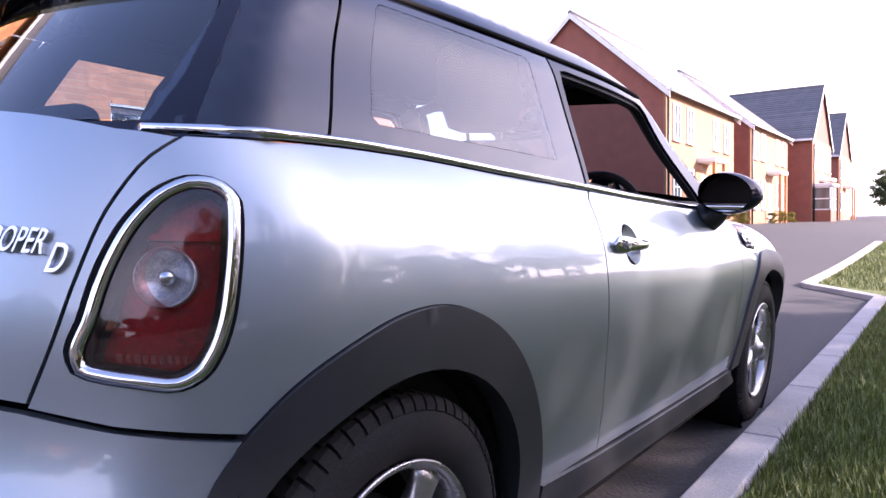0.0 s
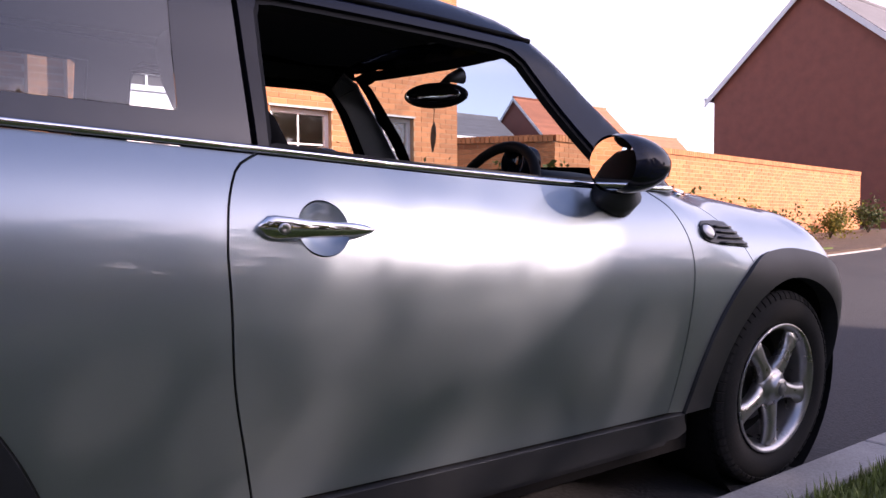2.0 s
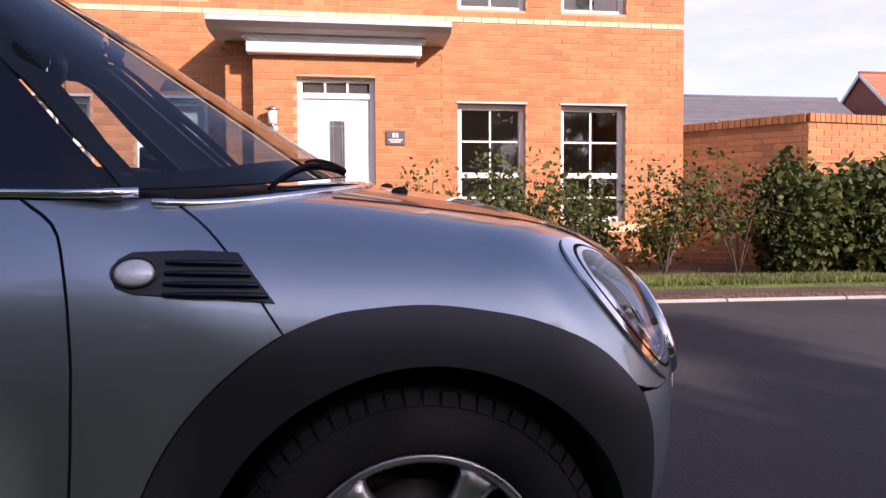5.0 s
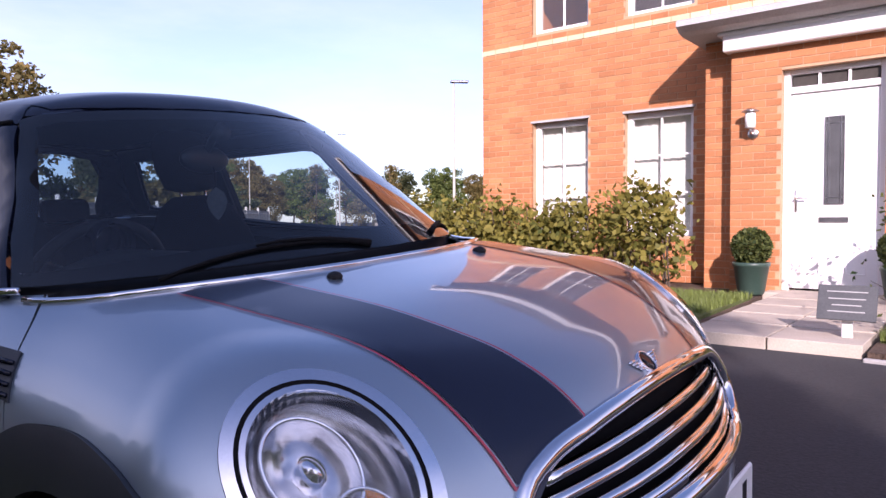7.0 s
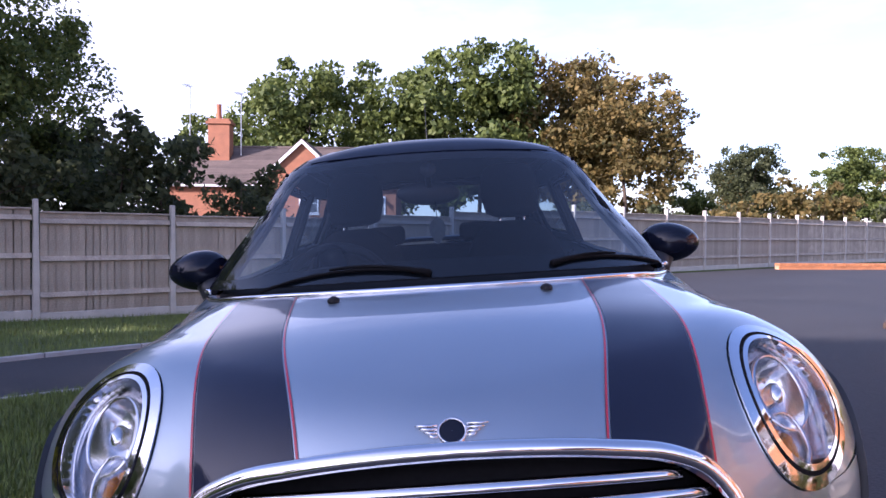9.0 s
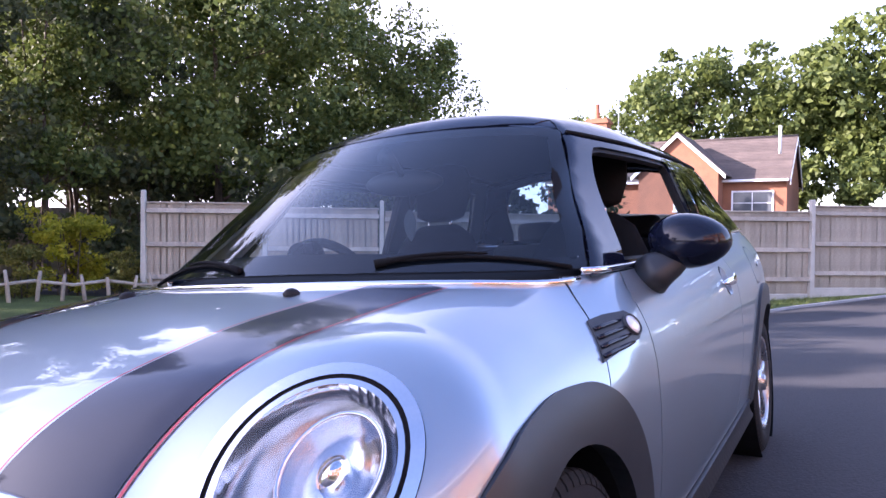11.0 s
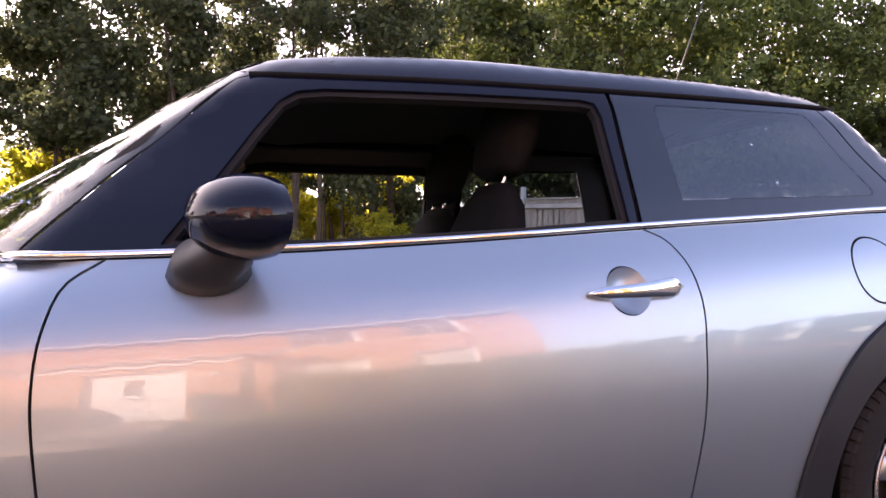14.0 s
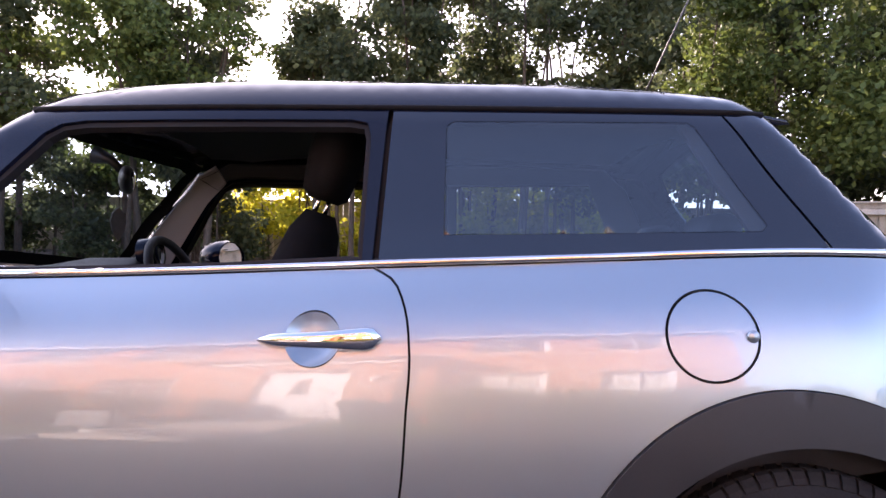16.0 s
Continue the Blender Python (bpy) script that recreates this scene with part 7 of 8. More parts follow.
def small_house_things():
    p = thing("house_plaque", "dark slate plaque with pale bars on the brick", "plaque", at=(1.58, 6.235, 1.70))
    part("plate", box_bm(0.0, 0.22, 0.0, 0.012, 0.0, 0.16, bevel=0.003), SIGN_GREY, p)
    for x0, x1, z0, z1 in ((0.075, 0.10, 0.085, 0.135), (0.112, 0.14, 0.085, 0.135), (0.03, 0.19, 0.052, 0.064), (0.05, 0.17, 0.028, 0.040)):
        part("bar", box_bm(x0, x1, -0.002, 0.0, z0, z1), WHITE_PAINT, p)
    # clipped balls in green pots on both sides of the door
    for px, py, sd in ((0.37, 6.0, 31), (1.63, 5.95, 32)):
        pot = thing("potted_box_ball", "clipped box ball in a dark green pot", "plant", "door pots", at=(px, py, 0.25))
        bm = bmesh.new()
        add_lathe(bm, [(0.0005, 0.0), (0.11, 0.0), (0.125, 0.02), (0.165, 0.28), (0.175, 0.285), (0.175, 0.32), (0.155, 0.32), (0.15, 0.28), (0.0005, 0.27)], None, 28)
        part("pot", bm, POT, pot, "dark green glazed pot", True)
        leaves("ball", pot, 2600, lambda r: ball(r, (0, 0, 0.47), 0.185), 0.028, LEAF_LAUREL, sd)
    # sign on a post beside the path
    s = thing("garden_sign", "dark sign board on a white post by the path", "sign", at=(1.57, 3.58, 0.17))
    part("post", box_bm(-0.03, 0.03, -0.015, 0.015, -0.1, 0.32, bevel=0.005), WHITE_PAINT, s)
    mb = Matrix.Translation((0, -0.03, 0.30)) @ Matrix.Rotation(radians(-20), 4, "X")
    part("board", box_bm(-0.16, 0.16, -0.008, 0.008, -0.10, 0.12, bevel=0.003, m=mb), SIGN_GREY, s)
    for k, (z, w) in enumerate(((0.075, 0.11), (0.03, 0.10), (-0.01, 0.08), (-0.05, 0.10))):
        part("bar", box_bm(-w, w, -0.0105, -0.0085, z, z + 0.006, m=mb), CANOPY, s)
    # path of slabs
    path = tagged(new("path"), "buff concrete slab path to the door", "path", kind="structure")
    for i in range(2):
        for j in range(5):
            x0, y0 = 0.66 + i * 0.52, 3.30 + j * 0.54
            z = rise(x0 + 0.25, y0 + 0.27)
            ob = part("slab", box_bm(x0, x0 + 0.51, y0, y0 + 0.53, z - 0.05, z + 0.075 + 0.006 * j, bevel=0.004), PAVING, path)
    mat = thing("drain_grate", "black drain mat beside the path edge", "drain", at=(0.50, 3.36, rise(0.5, 3.36)))
    part("tray", box_bm(-0.34, 0.16, -0.02, 0.26, 0.05, 0.066, bevel=0.003, m=Matrix.Rotation(radians(-8), 4, "Z")), BLACK_METAL, mat)
    d = thing("manhole_cover", "grey round drain cover in the tarmac", "drain cover", at=(2.55, 2.2, rise(2.55, 2.2)))
    bm = bmesh.new()
    add_lathe(bm, [(0.15, -0.02), (0.15, 0.006), (0.135, 0.008), (0.12, 0.006), (0.0005, 0.006)], None, 28)
    part("cover", bm, SIGN_GREY, d)


# ---- leaves and trees ----
def ball(rng, c, r):
    d = rng.normal(size=3)
    d /= np.linalg.norm(d)
    return np.array(c) + d * r * (0.80 + 0.22 * rng.random())


def leaf_mesh(name, p, size, rng, tip=1.6):
    """Leaves as small folded quads at the points p."""
    n = len(p)
    a = rng.normal(size=(n, 3))
    a /= np.linalg.norm(a, axis=1, keepdims=True)
    b = np.cross(a, rng.normal(size=(n, 3)))
    b /= np.maximum(np.linalg.norm(b, axis=1, keepdims=True), 1e-6)
    c = np.cross(a, b)
    s = size * rng.uniform(0.6, 1.3, (n, 1))
    v = np.empty((n, 4, 3))
    v[:, 0] = p - a * s * tip * 0.5
    v[:, 1] = p + b * s * 0.5 + c * s * 0.12
    v[:, 2] = p + a * s * tip * 0.5
    v[:, 3] = p - b * s * 0.5 + c * s * 0.12
    me = bpy.data.meshes.new(name)
    me.vertices.add(4 * n)
    me.vertices.foreach_set("co", v.ravel())
    me.loops.add(4 * n)
    me.loops.foreach_set("vertex_index", np.arange(4 * n))
    me.polygons.add(n)
    me.polygons.foreach_set("loop_start", np.arange(0, 4 * n, 4))
    me.update()
    return me


def leaves(name, parent, n, where, size, material, seed):
    rng = np.random.default_rng(seed)
    p = np.array([where(rng) for _ in range(n)])
    return tagged(link_me(name, leaf_mesh(name, p, size, rng), material, parent), kind="stuff")


def tree_meshes(seed, height, spread, low, clumps, per, size, stems=1, clump_r=0.55, thick=0.013, bare=0.0):
    """Trunk and crown meshes of one tree: stems, limbs and twigs, with dense leaf clumps along them."""
    rng = np.random.default_rng(seed)
    bm = bmesh.new()
    tips = []
    for s in range(stems):
        base = np.array([rng.uniform(-0.5, 0.5), rng.uniform(-0.5, 0.5), 0.0]) * (stems > 1)
        base[2] = -0.3
        lean = rng.uniform(-0.11, 0.11, 2) * height
        pts = [base + np.array([lean[0] * t * t + rng.uniform(-0.05, 0.05) * height * 0.12, lean[1] * t * t + rng.uniform(-0.05, 0.05) * height * 0.12, t * height * 0.86]) for t in np.linspace(0, 1, 8)]
        r0 = thick * height / (1 + 0.22 * (stems - 1)) * rng.uniform(0.75, 1.2) + 0.012
        add_tube(bm, [Vector(p) for p in pts], [r0 * (1.25 if i == 0 else 1 - 0.85 * i / 7) for i in range(8)], 8)
        for k in range(max(6, int(14 / stems))):
            t = rng.uniform(low, 0.95)
            o = np.array([np.interp(t, np.linspace(0, 1, 8), [p[j] for p in pts]) for j in range(3)])
            a = rng.uniform(0, math.tau)
            ln = spread * rng.uniform(0.5, 0.95) * (1 - 0.45 * t)
            e = o + np.array([math.cos(a) * ln, math.sin(a) * ln, ln * rng.uniform(0.15, 0.8)])
            m = (o + e) / 2 + np.array([0, 0, ln * 0.12])
            add_tube(bm, [Vector(o), Vector(m), Vector(e)], [r0 * 0.42 * (1.1 - t), r0 * 0.26 * (1.1 - t), r0 * 0.07], 5)
            tips += [e, (m + e) / 2, m]
            for q in range(3):
                b2 = m + (e - m) * rng.uniform(0, 0.6)
                f = b2 + rng.normal(size=3) * ln * 0.28 + np.array([0, 0, 0.1 * ln])
                add_tube(bm, [Vector(b2), Vector(f)], [r0 * 0.14, r0 * 0.04], 4, False)
                tips.append(f)
    trunk = bpy.data.meshes.new("trunk")
    bm.to_mesh(trunk)
    bm.free()
    trunk.materials.append(BARK)
    rng.shuffle(tips)
    cl = [np.array(t) for t in tips[int(len(tips) * bare):]]
    while len(cl) < clumps:
        z = rng.uniform(low + 0.06, 1.0)
        w = spread * math.sqrt(max(0.05, 1 - ((z - (low + 1) / 2) / ((1 - low) / 2 + 0.08)) ** 2))
        a, rr = rng.uniform(0, math.tau), math.sqrt(rng.uniform(0.15, 1)) * w
        cl.append(np.array([math.cos(a) * rr, math.sin(a) * rr, z * height]))
    cl = np.array(cl[:clumps])
    # leaves sit in a shell round each clump, thicker above
    k = rng.integers(0, len(cl), clumps * per)
    rad = rng.uniform(0.5, 1.3, len(cl)) * clump_r
    d = rng.normal(size=(len(k), 3))
    d /= np.linalg.norm(d, axis=1, keepdims=True)
    d *= rng.uniform(0.25, 1.0, (len(k), 1)) ** 0.6 * rng.uniform(0.85, 1.25, (len(k), 1))
    p = cl[k] + d * rad[k][:, None] * np.array([1.0, 1.0, 0.68])
    return trunk, leaf_mesh("crown", p, size, rng)


def plant_tree(kind, m, name, label, group, leaf, category="tree"):
    trunk, crown = kind
    t = tagged(new(name), label, category, group)
    t.matrix_basis = m
    a = new("trunk", trunk)
    a.parent = t
    key = crown.name + leaf.name
    if key not in CROWNS:
        CROWNS[key] = crown.copy()
        CROWNS[key].materials.clear()
        CROWNS[key].materials.append(leaf)
    c = new("crown", CROWNS[key])
    c.parent = t
    return t


CROWNS = {}


# ---- place the houses, walls and fences ----
front_house()
wall_lantern()
small_house_things()


def garden_wall():
    w = tagged(new("garden_wall"), "orange brick garden wall with a brick coping", "wall", kind="structure")
    for (x0, y0), (x1, y1), z in (((5.585, 6.96), (6.59, 5.82), 1.98), ((6.59, 5.82), (19.5, 7.35), 1.98)):
        a, b = Vector((x0, y0, 0)), Vector((x1, y1, 0))
        d = (b - a)
        n = d.normalized()
        f = n.cross(Vector((0, 0, 1)))
        base = min(rise(x0, y0), rise(x1, y1)) - 0.02
        bm = bmesh.new()
        add_prism(bm, [a + Vector((0, 0, base - 0.2)), b + Vector((0, 0, base - 0.2)), b + Vector((0, 0, z)), a + Vector((0, 0, z))], -f * 0.215)
        part("core", bm, MORTAR, w)
        brick_run("brickwork", w, (x0, y0, base), n, d.length, z - base, [], (BRICK, BRICK_WALL), 21)
        bm = bmesh.new()
        k = 0.0
        while k < d.length - 0.05:
            q = [a + n * k, a + n * min(k + 0.065, d.length)]
            add_prism(bm, [q[0] + f * 0.03 + Vector((0, 0, z)), q[1] + f * 0.03 + Vector((0, 0, z)), q[1] - f * 0.245 + Vector((0, 0, z)), q[0] - f * 0.245 + Vector((0, 0, z))], (0, 0, 0.10))
            k += 0.075
        tagged(part("coping", bm, BRICK_WALL, w), kind="stuff")


garden_wall()


def far_window(parent, x, y, z, w, h, face):
    """A window on a far wall. face: outward direction along x or y."""
    rot = {"-y": math.pi, "+x": math.pi / 2 * 1, "-x": -math.pi / 2, "+y": 0.0}[face]
    m = Matrix.Translation((x, y, z)) @ Matrix.Rotation(rot, 4, "Z") @ Matrix.Translation((-w / 2, 0, 0))
    win = new("window")
    win.parent = parent
    win.matrix_basis = m
    f = 0.08
    bm = bmesh.new()
    for x0, x1, z0, z1 in ((0, w, 0, f), (0, w, h - f, h), (0, f, f, h - f), (w - f, w, f, h - f), (w / 2 - 0.02, w / 2 + 0.02, f, h - f), (f, w - f, h * 0.5 - 0.02, h * 0.5 + 0.02)):
        add_box(bm, x0, x1, -0.03, 0.05, z0, z1)
    part("frame", bm, PVC, win)
    part("pane", box_bm(f, w - f, 0.0, 0.02, f, h - f), DARK_PANE, win)
    part("sill", box_bm(-0.05, w + 0.05, -0.03, 0.10, -0.07, 0.0), PVC, win)


DARK_PANE = surface("far_window_glass", (0.10, 0.11, 0.12), 0.05, 0.0, 0.1, 2.0, 10.0, 0.0)


def street_houses():
    # houses up the close
    rows = [(23.0, 32.4, 7.15, 14.3, 5.45, 8.65, "x", TILE_DARK), (34.4, 43.5, 6.9, 13.6, 5.35, 8.2, "x", TILE_DARK), (45.5, 53.0, 5.9, 14.0, 5.5, 9.1, "y", TILE_DARK), (60.0, 67.0, 6.3, 12.5, 5.5, 9.0, "y", TILE_DARK)]
    for i, (x0, x1, y0, y1, ev, rg, ax, tile) in enumerate(rows):
        b = rise(x0, y0)
        h = house_shell("house", "red brick gabled house with pale front and dark slate roof", x0, x1, y0, y1, b, ev + b * 0.3, rg + b * 0.3, ax, tile, BRICK_RED)
        # front of paler brick, a hand's width proud
        part("front_wall", box_bm(x0 + 0.02, x1 - 0.02, y0 - 0.06, y0 + 0.05, b - 0.3, ev + b * 0.3 - 0.05), BRICK_PALE, h, "pale orange brick front")
        n = x1 - x0
        for fx in (0.13, 0.30, 0.68, 0.86):
            far_window(h, x0 + n * fx, y0 - 0.06, b + 0.75, 0.85, 1.5, "-y")
            far_window(h, x0 + n * fx, y0 - 0.06, b + 3.25, 0.85, 1.35, "-y")
        xm = x0 + n * 0.49
        part("door", box_bm(xm - 0.45, xm + 0.45, y0 - 0.09, y0, b, b + 2.1, bevel=0.01), WHITE_PAINT, h, "white front door")
        part("canopy", box_bm(xm - 0.85, xm + 0.85, y0 - 0.80, y0, b + 2.55, b + 2.75, bevel=0.03), WHITE_PAINT, h, "white porch canopy")
        for s in (-0.7, 0.7):
            part("canopy_post", box_bm(xm + s - 0.06, xm + s + 0.06, y0 - 0.75, y0 - 0.63, b, b + 2.55), BRICK_WALL, h)
        bm = bmesh.new()
        add_tube(bm, [(x0 + 0.12, y0 - 0.14, b), (x0 + 0.12, y0 - 0.14, ev - 0.2)], 0.045, 8)
        part("downpipe", bm, BLACK_METAL, h, smooth=True)
    # bay window on the third house
    bay = thing("bay_window", "white ground-floor bay window", "window", at=(45.7, 5.45, rise(45.7, 5.4)))
    part("base", box_bm(-0.02, 2.2, -0.6, 0.5, -0.2, 0.7), BRICK_RED, bay)
    part("glazing", box_bm(0.0, 2.15, -0.56, 0.45, 0.7, 2.1), DARK_PANE, bay)
    bm = bmesh.new()
    for x in (0.0, 0.7, 1.42, 2.12):
        add_box(bm, x - 0.04, x + 0.06, -0.60, -0.52, 0.7, 2.1)
    for z in (0.7, 1.35, 2.05):
        add_box(bm, -0.04, 2.2, -0.60, -0.52, z, z + 0.08)
        add_box(bm, -0.04, 0.04, -0.60, 0.45, z, z + 0.08)
    part("frame", bm, PVC, bay)
    part("bay_roof", box_bm(-0.1, 2.3, -0.75, 0.5, 2.12, 2.32, bevel=0.03), WHITE_PAINT, bay)
    # houses behind the garden wall, with red roofs
    for x0, x1, y0, y1, ev, rg, ax, tile in ((29.8, 38.4, 30.0, 38.0, 5.2, 9.0, "x", TILE_RED), (47.0, 56.0, 37.0, 45.0, 4.6, 8.6, "x", TILE_RED), (16.0, 28.5, 30.5, 38.5, 4.6, 7.6, "x", TILE_DARK)):
        h = house_shell("house", "brick house with a tiled roof behind the garden wall", x0, x1, y0, y1, 0.3, ev, rg, ax, tile, BRICK_RED)
        if tile is TILE_RED:
            slope_ = (rg - ev) / ((y1 - y0) / 2)
            for fx in (0.45, 0.66):
                t = 0.45
                yy, zz = y0 + (y1 - y0) / 2 * t, ev + (rg - ev) * t + 0.1
                xx = x0 + (x1 - x0) * fx
                mm = Matrix.Translation((xx, yy, zz)) @ Matrix.Rotation(math.atan(slope_), 4, "X")
                part("roof_light", box_bm(-0.4, 0.4, -0.55, 0.55, 0.0, 0.08, bevel=0.01, m=mm), DARK_PANE, h, "grey roof light")
    # garage with a white fascia beyond the wall
    g = thing("garage", "low brick garage with a white fascia", "garage", at=(0, 0, 0))
    part("wall", box_bm(13.2, 17.5, 19.5, 25.0, -0.2, 3.0), BRICK_WALL, g)
    part("fascia", box_bm(13.0, 17.7, 19.25, 19.5, 2.85, 3.75), WHITE_PAINT, g)
    part("cornice", box_bm(12.8, 17.9, 19.1, 25.2, 3.75, 3.95), WHITE_PAINT, g)
    # bungalow behind the fence
    b = house_shell("bungalow", "brick bungalow with a brown tiled roof and chimney", -42.0, -34.6, -14.0, -1.9, -0.3, 3.55, 5.85, "y", TILE_BROWN, BRICK_BROWN, 0.3, group="")
    bm = bmesh.new()
    add_prism(bm, [(-33.2, -8.55, -1.2), (-33.2, -4.75, -1.2), (-33.2, -4.75, 3.75), (-33.2, -6.65, 5.5), (-33.2, -8.55, 3.75)], (-3.5, 0, 0))
    part("gable_wing", bm, BRICK_BROWN, b)
    for s in (-1, 1):
        bm = bmesh.new()
        q = [Vector((-33.0, -6.65, 5.72)), Vector((-33.0, -6.65 + s * 2.25, 3.62)), Vector((-33.0, -6.65 + s * 2.25, 3.40)), Vector((-33.0, -6.65, 5.50))]
        add_prism(bm, q, (-0.06, 0, 0))
        part("bargeboard", bm, WHITE_PAINT, b, "white bargeboard")
        bm = bmesh.new()
        q = [Vector((-33.0, -6.65, 5.76)), Vector((-33.0, -6.65 + s * 2.3, 3.62)), Vector((-37.0, -6.65 + s * 2.3, 3.62)), Vector((-37.0, -6.65, 5.76))]
        add_prism(bm, q, (0, 0, -0.06))
        part("wing_roof", bm, TILE_BROWN, b)
    far_window(b, -33.18, -6.3, 1.9, 1.0, 1.1, "+x")
    far_window(b, -34.58, -3.4, 1.7, 1.9, 1.2, "+x")
    bm = bmesh.new()
    add_box(bm, -37.6, -36.8, -12.6, -11.4, 3.5, 7.3)
    add_box(bm, -37.7, -36.7, -12.7, -11.3, 7.0, 7.15)
    ch = part("chimney", bm, BRICK_BROWN, b)
    bm = bmesh.new()
    add_lathe(bm, [(0.16, 7.3), (0.14, 8.1), (0.17, 8.15), (0.0005, 8.15)], Matrix.Translation((-37.2, -12.1, 0)), 14)
    part("chimney_pot", bm, TILE_RED, ch, smooth=True)
    bm = bmesh.new()
    add_tube(bm, [(-34.2, -2.2, 4.6), (-34.2, -2.2, 5.9)], 0.07, 8)
    part("flue", bm, WHITE_PAINT, b, smooth=True)
    for y, z in ((-13.8, 9.2), (-10.9, 8.8)):
        bm = bmesh.new()
        add_tube(bm, [(-37.4, y, 5.2), (-37.4, y, z)], 0.03, 6)
        for k in range(5):
            add_tube(bm, [(-37.4 + 0.2 * k, y - 0.25, z - 0.05), (-37.4 + 0.2 * k, y + 0.25, z - 0.05)], 0.012, 5)
        add_tube(bm, [(-37.5, y, z - 0.05), (-36.4, y, z - 0.05)], 0.015, 5)
        part("aerial", bm, STEEL, b)


street_houses()

A0, DIR = Vector((-8.5, -4.25, 0)), Vector((-0.6, 0.8, 0))


def fence():
    """Close-board fence: concrete posts, gravel boards, boards and rails, along one line."""
    f = tagged(new("fence"), "weathered close-board fence with concrete posts", "fence", kind="structure")
    side = Vector((0.8, 0.6, 0))
    bay = 1.93
    heading = math.atan2(DIR.y, DIR.x)
    bm = bmesh.new()
    add_box(bm, -0.055, 0.055, -0.055, 0.055, -0.3, 1.80, bevel=0.015)
    for v in bm.verts:
        if v.co.z > 1.75:
            v.co.x *= 0.6
    post = bpy.data.meshes.new("post")
    bm.to_mesh(post)
    bm.free()
    post.materials.append(CONCRETE)
    boards = []
    rng = random.Random(3)
    for w in (0.100, 0.105, 0.110):
        bm = bmesh.new()
        add_prism(bm, [(0, 0, 0), (w + 0.012, 0, 0), (w + 0.012, 0.018, 0), (0, 0.008, 0)], (0, 0, 1.46))
        me = bpy.data.meshes.new("board")
        bm.to_mesh(me)
        bm.free()
        me.materials.append(FENCE_WOOD)
        boards.append(me)
    rail_bm = bmesh.new()
    add_prism(rail_bm, [(0, 0.0, -0.04), (0, 0.0, 0.04), (0, 0.055, -0.03)], (bay - 0.1, 0, 0))
    rail = bpy.data.meshes.new("rail")
    rail_bm.to_mesh(rail)
    rail_bm.free()
    rail.materials.append(FENCE_WOOD)
    gb = bmesh.new()
    add_box(gb, 0, bay - 0.1, -0.025, 0.025, -0.15, 0.16, bevel=0.008)
    gravel = bpy.data.meshes.new("gravel_board")
    gb.to_mesh(gravel)
    gb.free()
    gravel.materials.append(CONCRETE)
    cap_bm = bmesh.new()
    add_box(cap_bm, 0, bay - 0.1, -0.03, 0.035, 1.615, 1.645, bevel=0.006)
    cap = bpy.data.meshes.new("capping")
    cap_bm.to_mesh(cap)
    cap_bm.free()
    cap.materials.append(FENCE_WOOD)
    count = 0
    rest_v, rest_f = [], []
    for k in range(-3, 18):
        p = A0 + DIR * (bay * k)
        z = rise(p.x, p.y)
        rot = Matrix.Translation((p.x, p.y, z)) @ Matrix.Rotation(heading, 4, "Z")
        ob = new("post", post)
        ob.parent = f
        ob.matrix_basis = rot
        if k == 17:
            break
        q = p + DIR * (bay / 2)
        rot = Matrix.Translation((p.x, p.y, rise(q.x, q.y))) @ Matrix.Rotation(heading, 4, "Z") @ Matrix.Translation((0.05, 0, 0))
        for nm, me in (("gravel_board", gravel), ("capping", cap)):
            ob = new(nm, me)
            ob.parent = f
            ob.matrix_basis = rot
        for zr in (0.42, 0.95, 1.50):
            ob = new("rail", rail)
            ob.parent = f
            ob.matrix_basis = rot @ Matrix.Translation((0, -0.010, zr)) @ Matrix.Diagonal((1, -1, 1, 1))
        u = 0.0
        while u < bay - 0.2:
            me = rng.choice(boards)
            w = 0.100
            if count < 260:
                ob = new("board", me)
                ob.parent = f
                ob.matrix_basis = rot @ Matrix.Translation((u, 0.0, 0.16 + rng.uniform(-0.004, 0.004))) @ Matrix.Rotation(radians(rng.uniform(-0.25, 0.25)), 4, "Y")
                count += 1
            else:
                mm = rot @ Matrix.Translation((u, 0, 0.16))
                kk = len(rest_v)
                rest_v += [tuple(mm @ v.co) for v in me.vertices]
                rest_f += [tuple(kk + i for i in poly.vertices) for poly in me.polygons]
            u += 0.1
    me = bpy.data.meshes.new("far_boards")
    me.from_pydata(rest_v, [], rest_f)
    tagged(link_me("far_boards", me, FENCE_WOOD, f), kind="stuff")
    # low brick wall in front of the far end
    w = tagged(new("low_wall"), "low red brick wall with soldier coping", "wall", kind="structure")
    a, b = Vector((-19.0, 11.0, 0)), Vector((-20.5, 22.5, 0))
    n = (b - a).normalized()
    face = n.cross(Vector((0, 0, 1)))
    z0 = -0.25
    bm = bmesh.new()
    add_prism(bm, [a + Vector((0, 0, z0)), b + Vector((0, 0, z0)), b + Vector((0, 0, z0 + 0.34)), a + Vector((0, 0, z0 + 0.34))], -face * 0.22)
    part("core", bm, MORTAR, w)
    brick_run("brickwork", w, (a.x, a.y, z0), n, (b - a).length, 0.30, [], (BRICK, BRICK_WALL), 41)
    bm = bmesh.new()
    k = 0.0
    while k < (b - a).length:
        q = [a + n * k, a + n * (k + 0.1)]
        add_prism(bm, [q[0] + face * 0.02 + Vector((0, 0, z0 + 0.30)), q[1] + face * 0.02 + Vector((0, 0, z0 + 0.30)), q[1] - face * 0.24 + Vector((0, 0, z0 + 0.30)), q[0] - face * 0.24 + Vector((0, 0, z0 + 0.30))], (0, 0, 0.09))
        k += 0.112
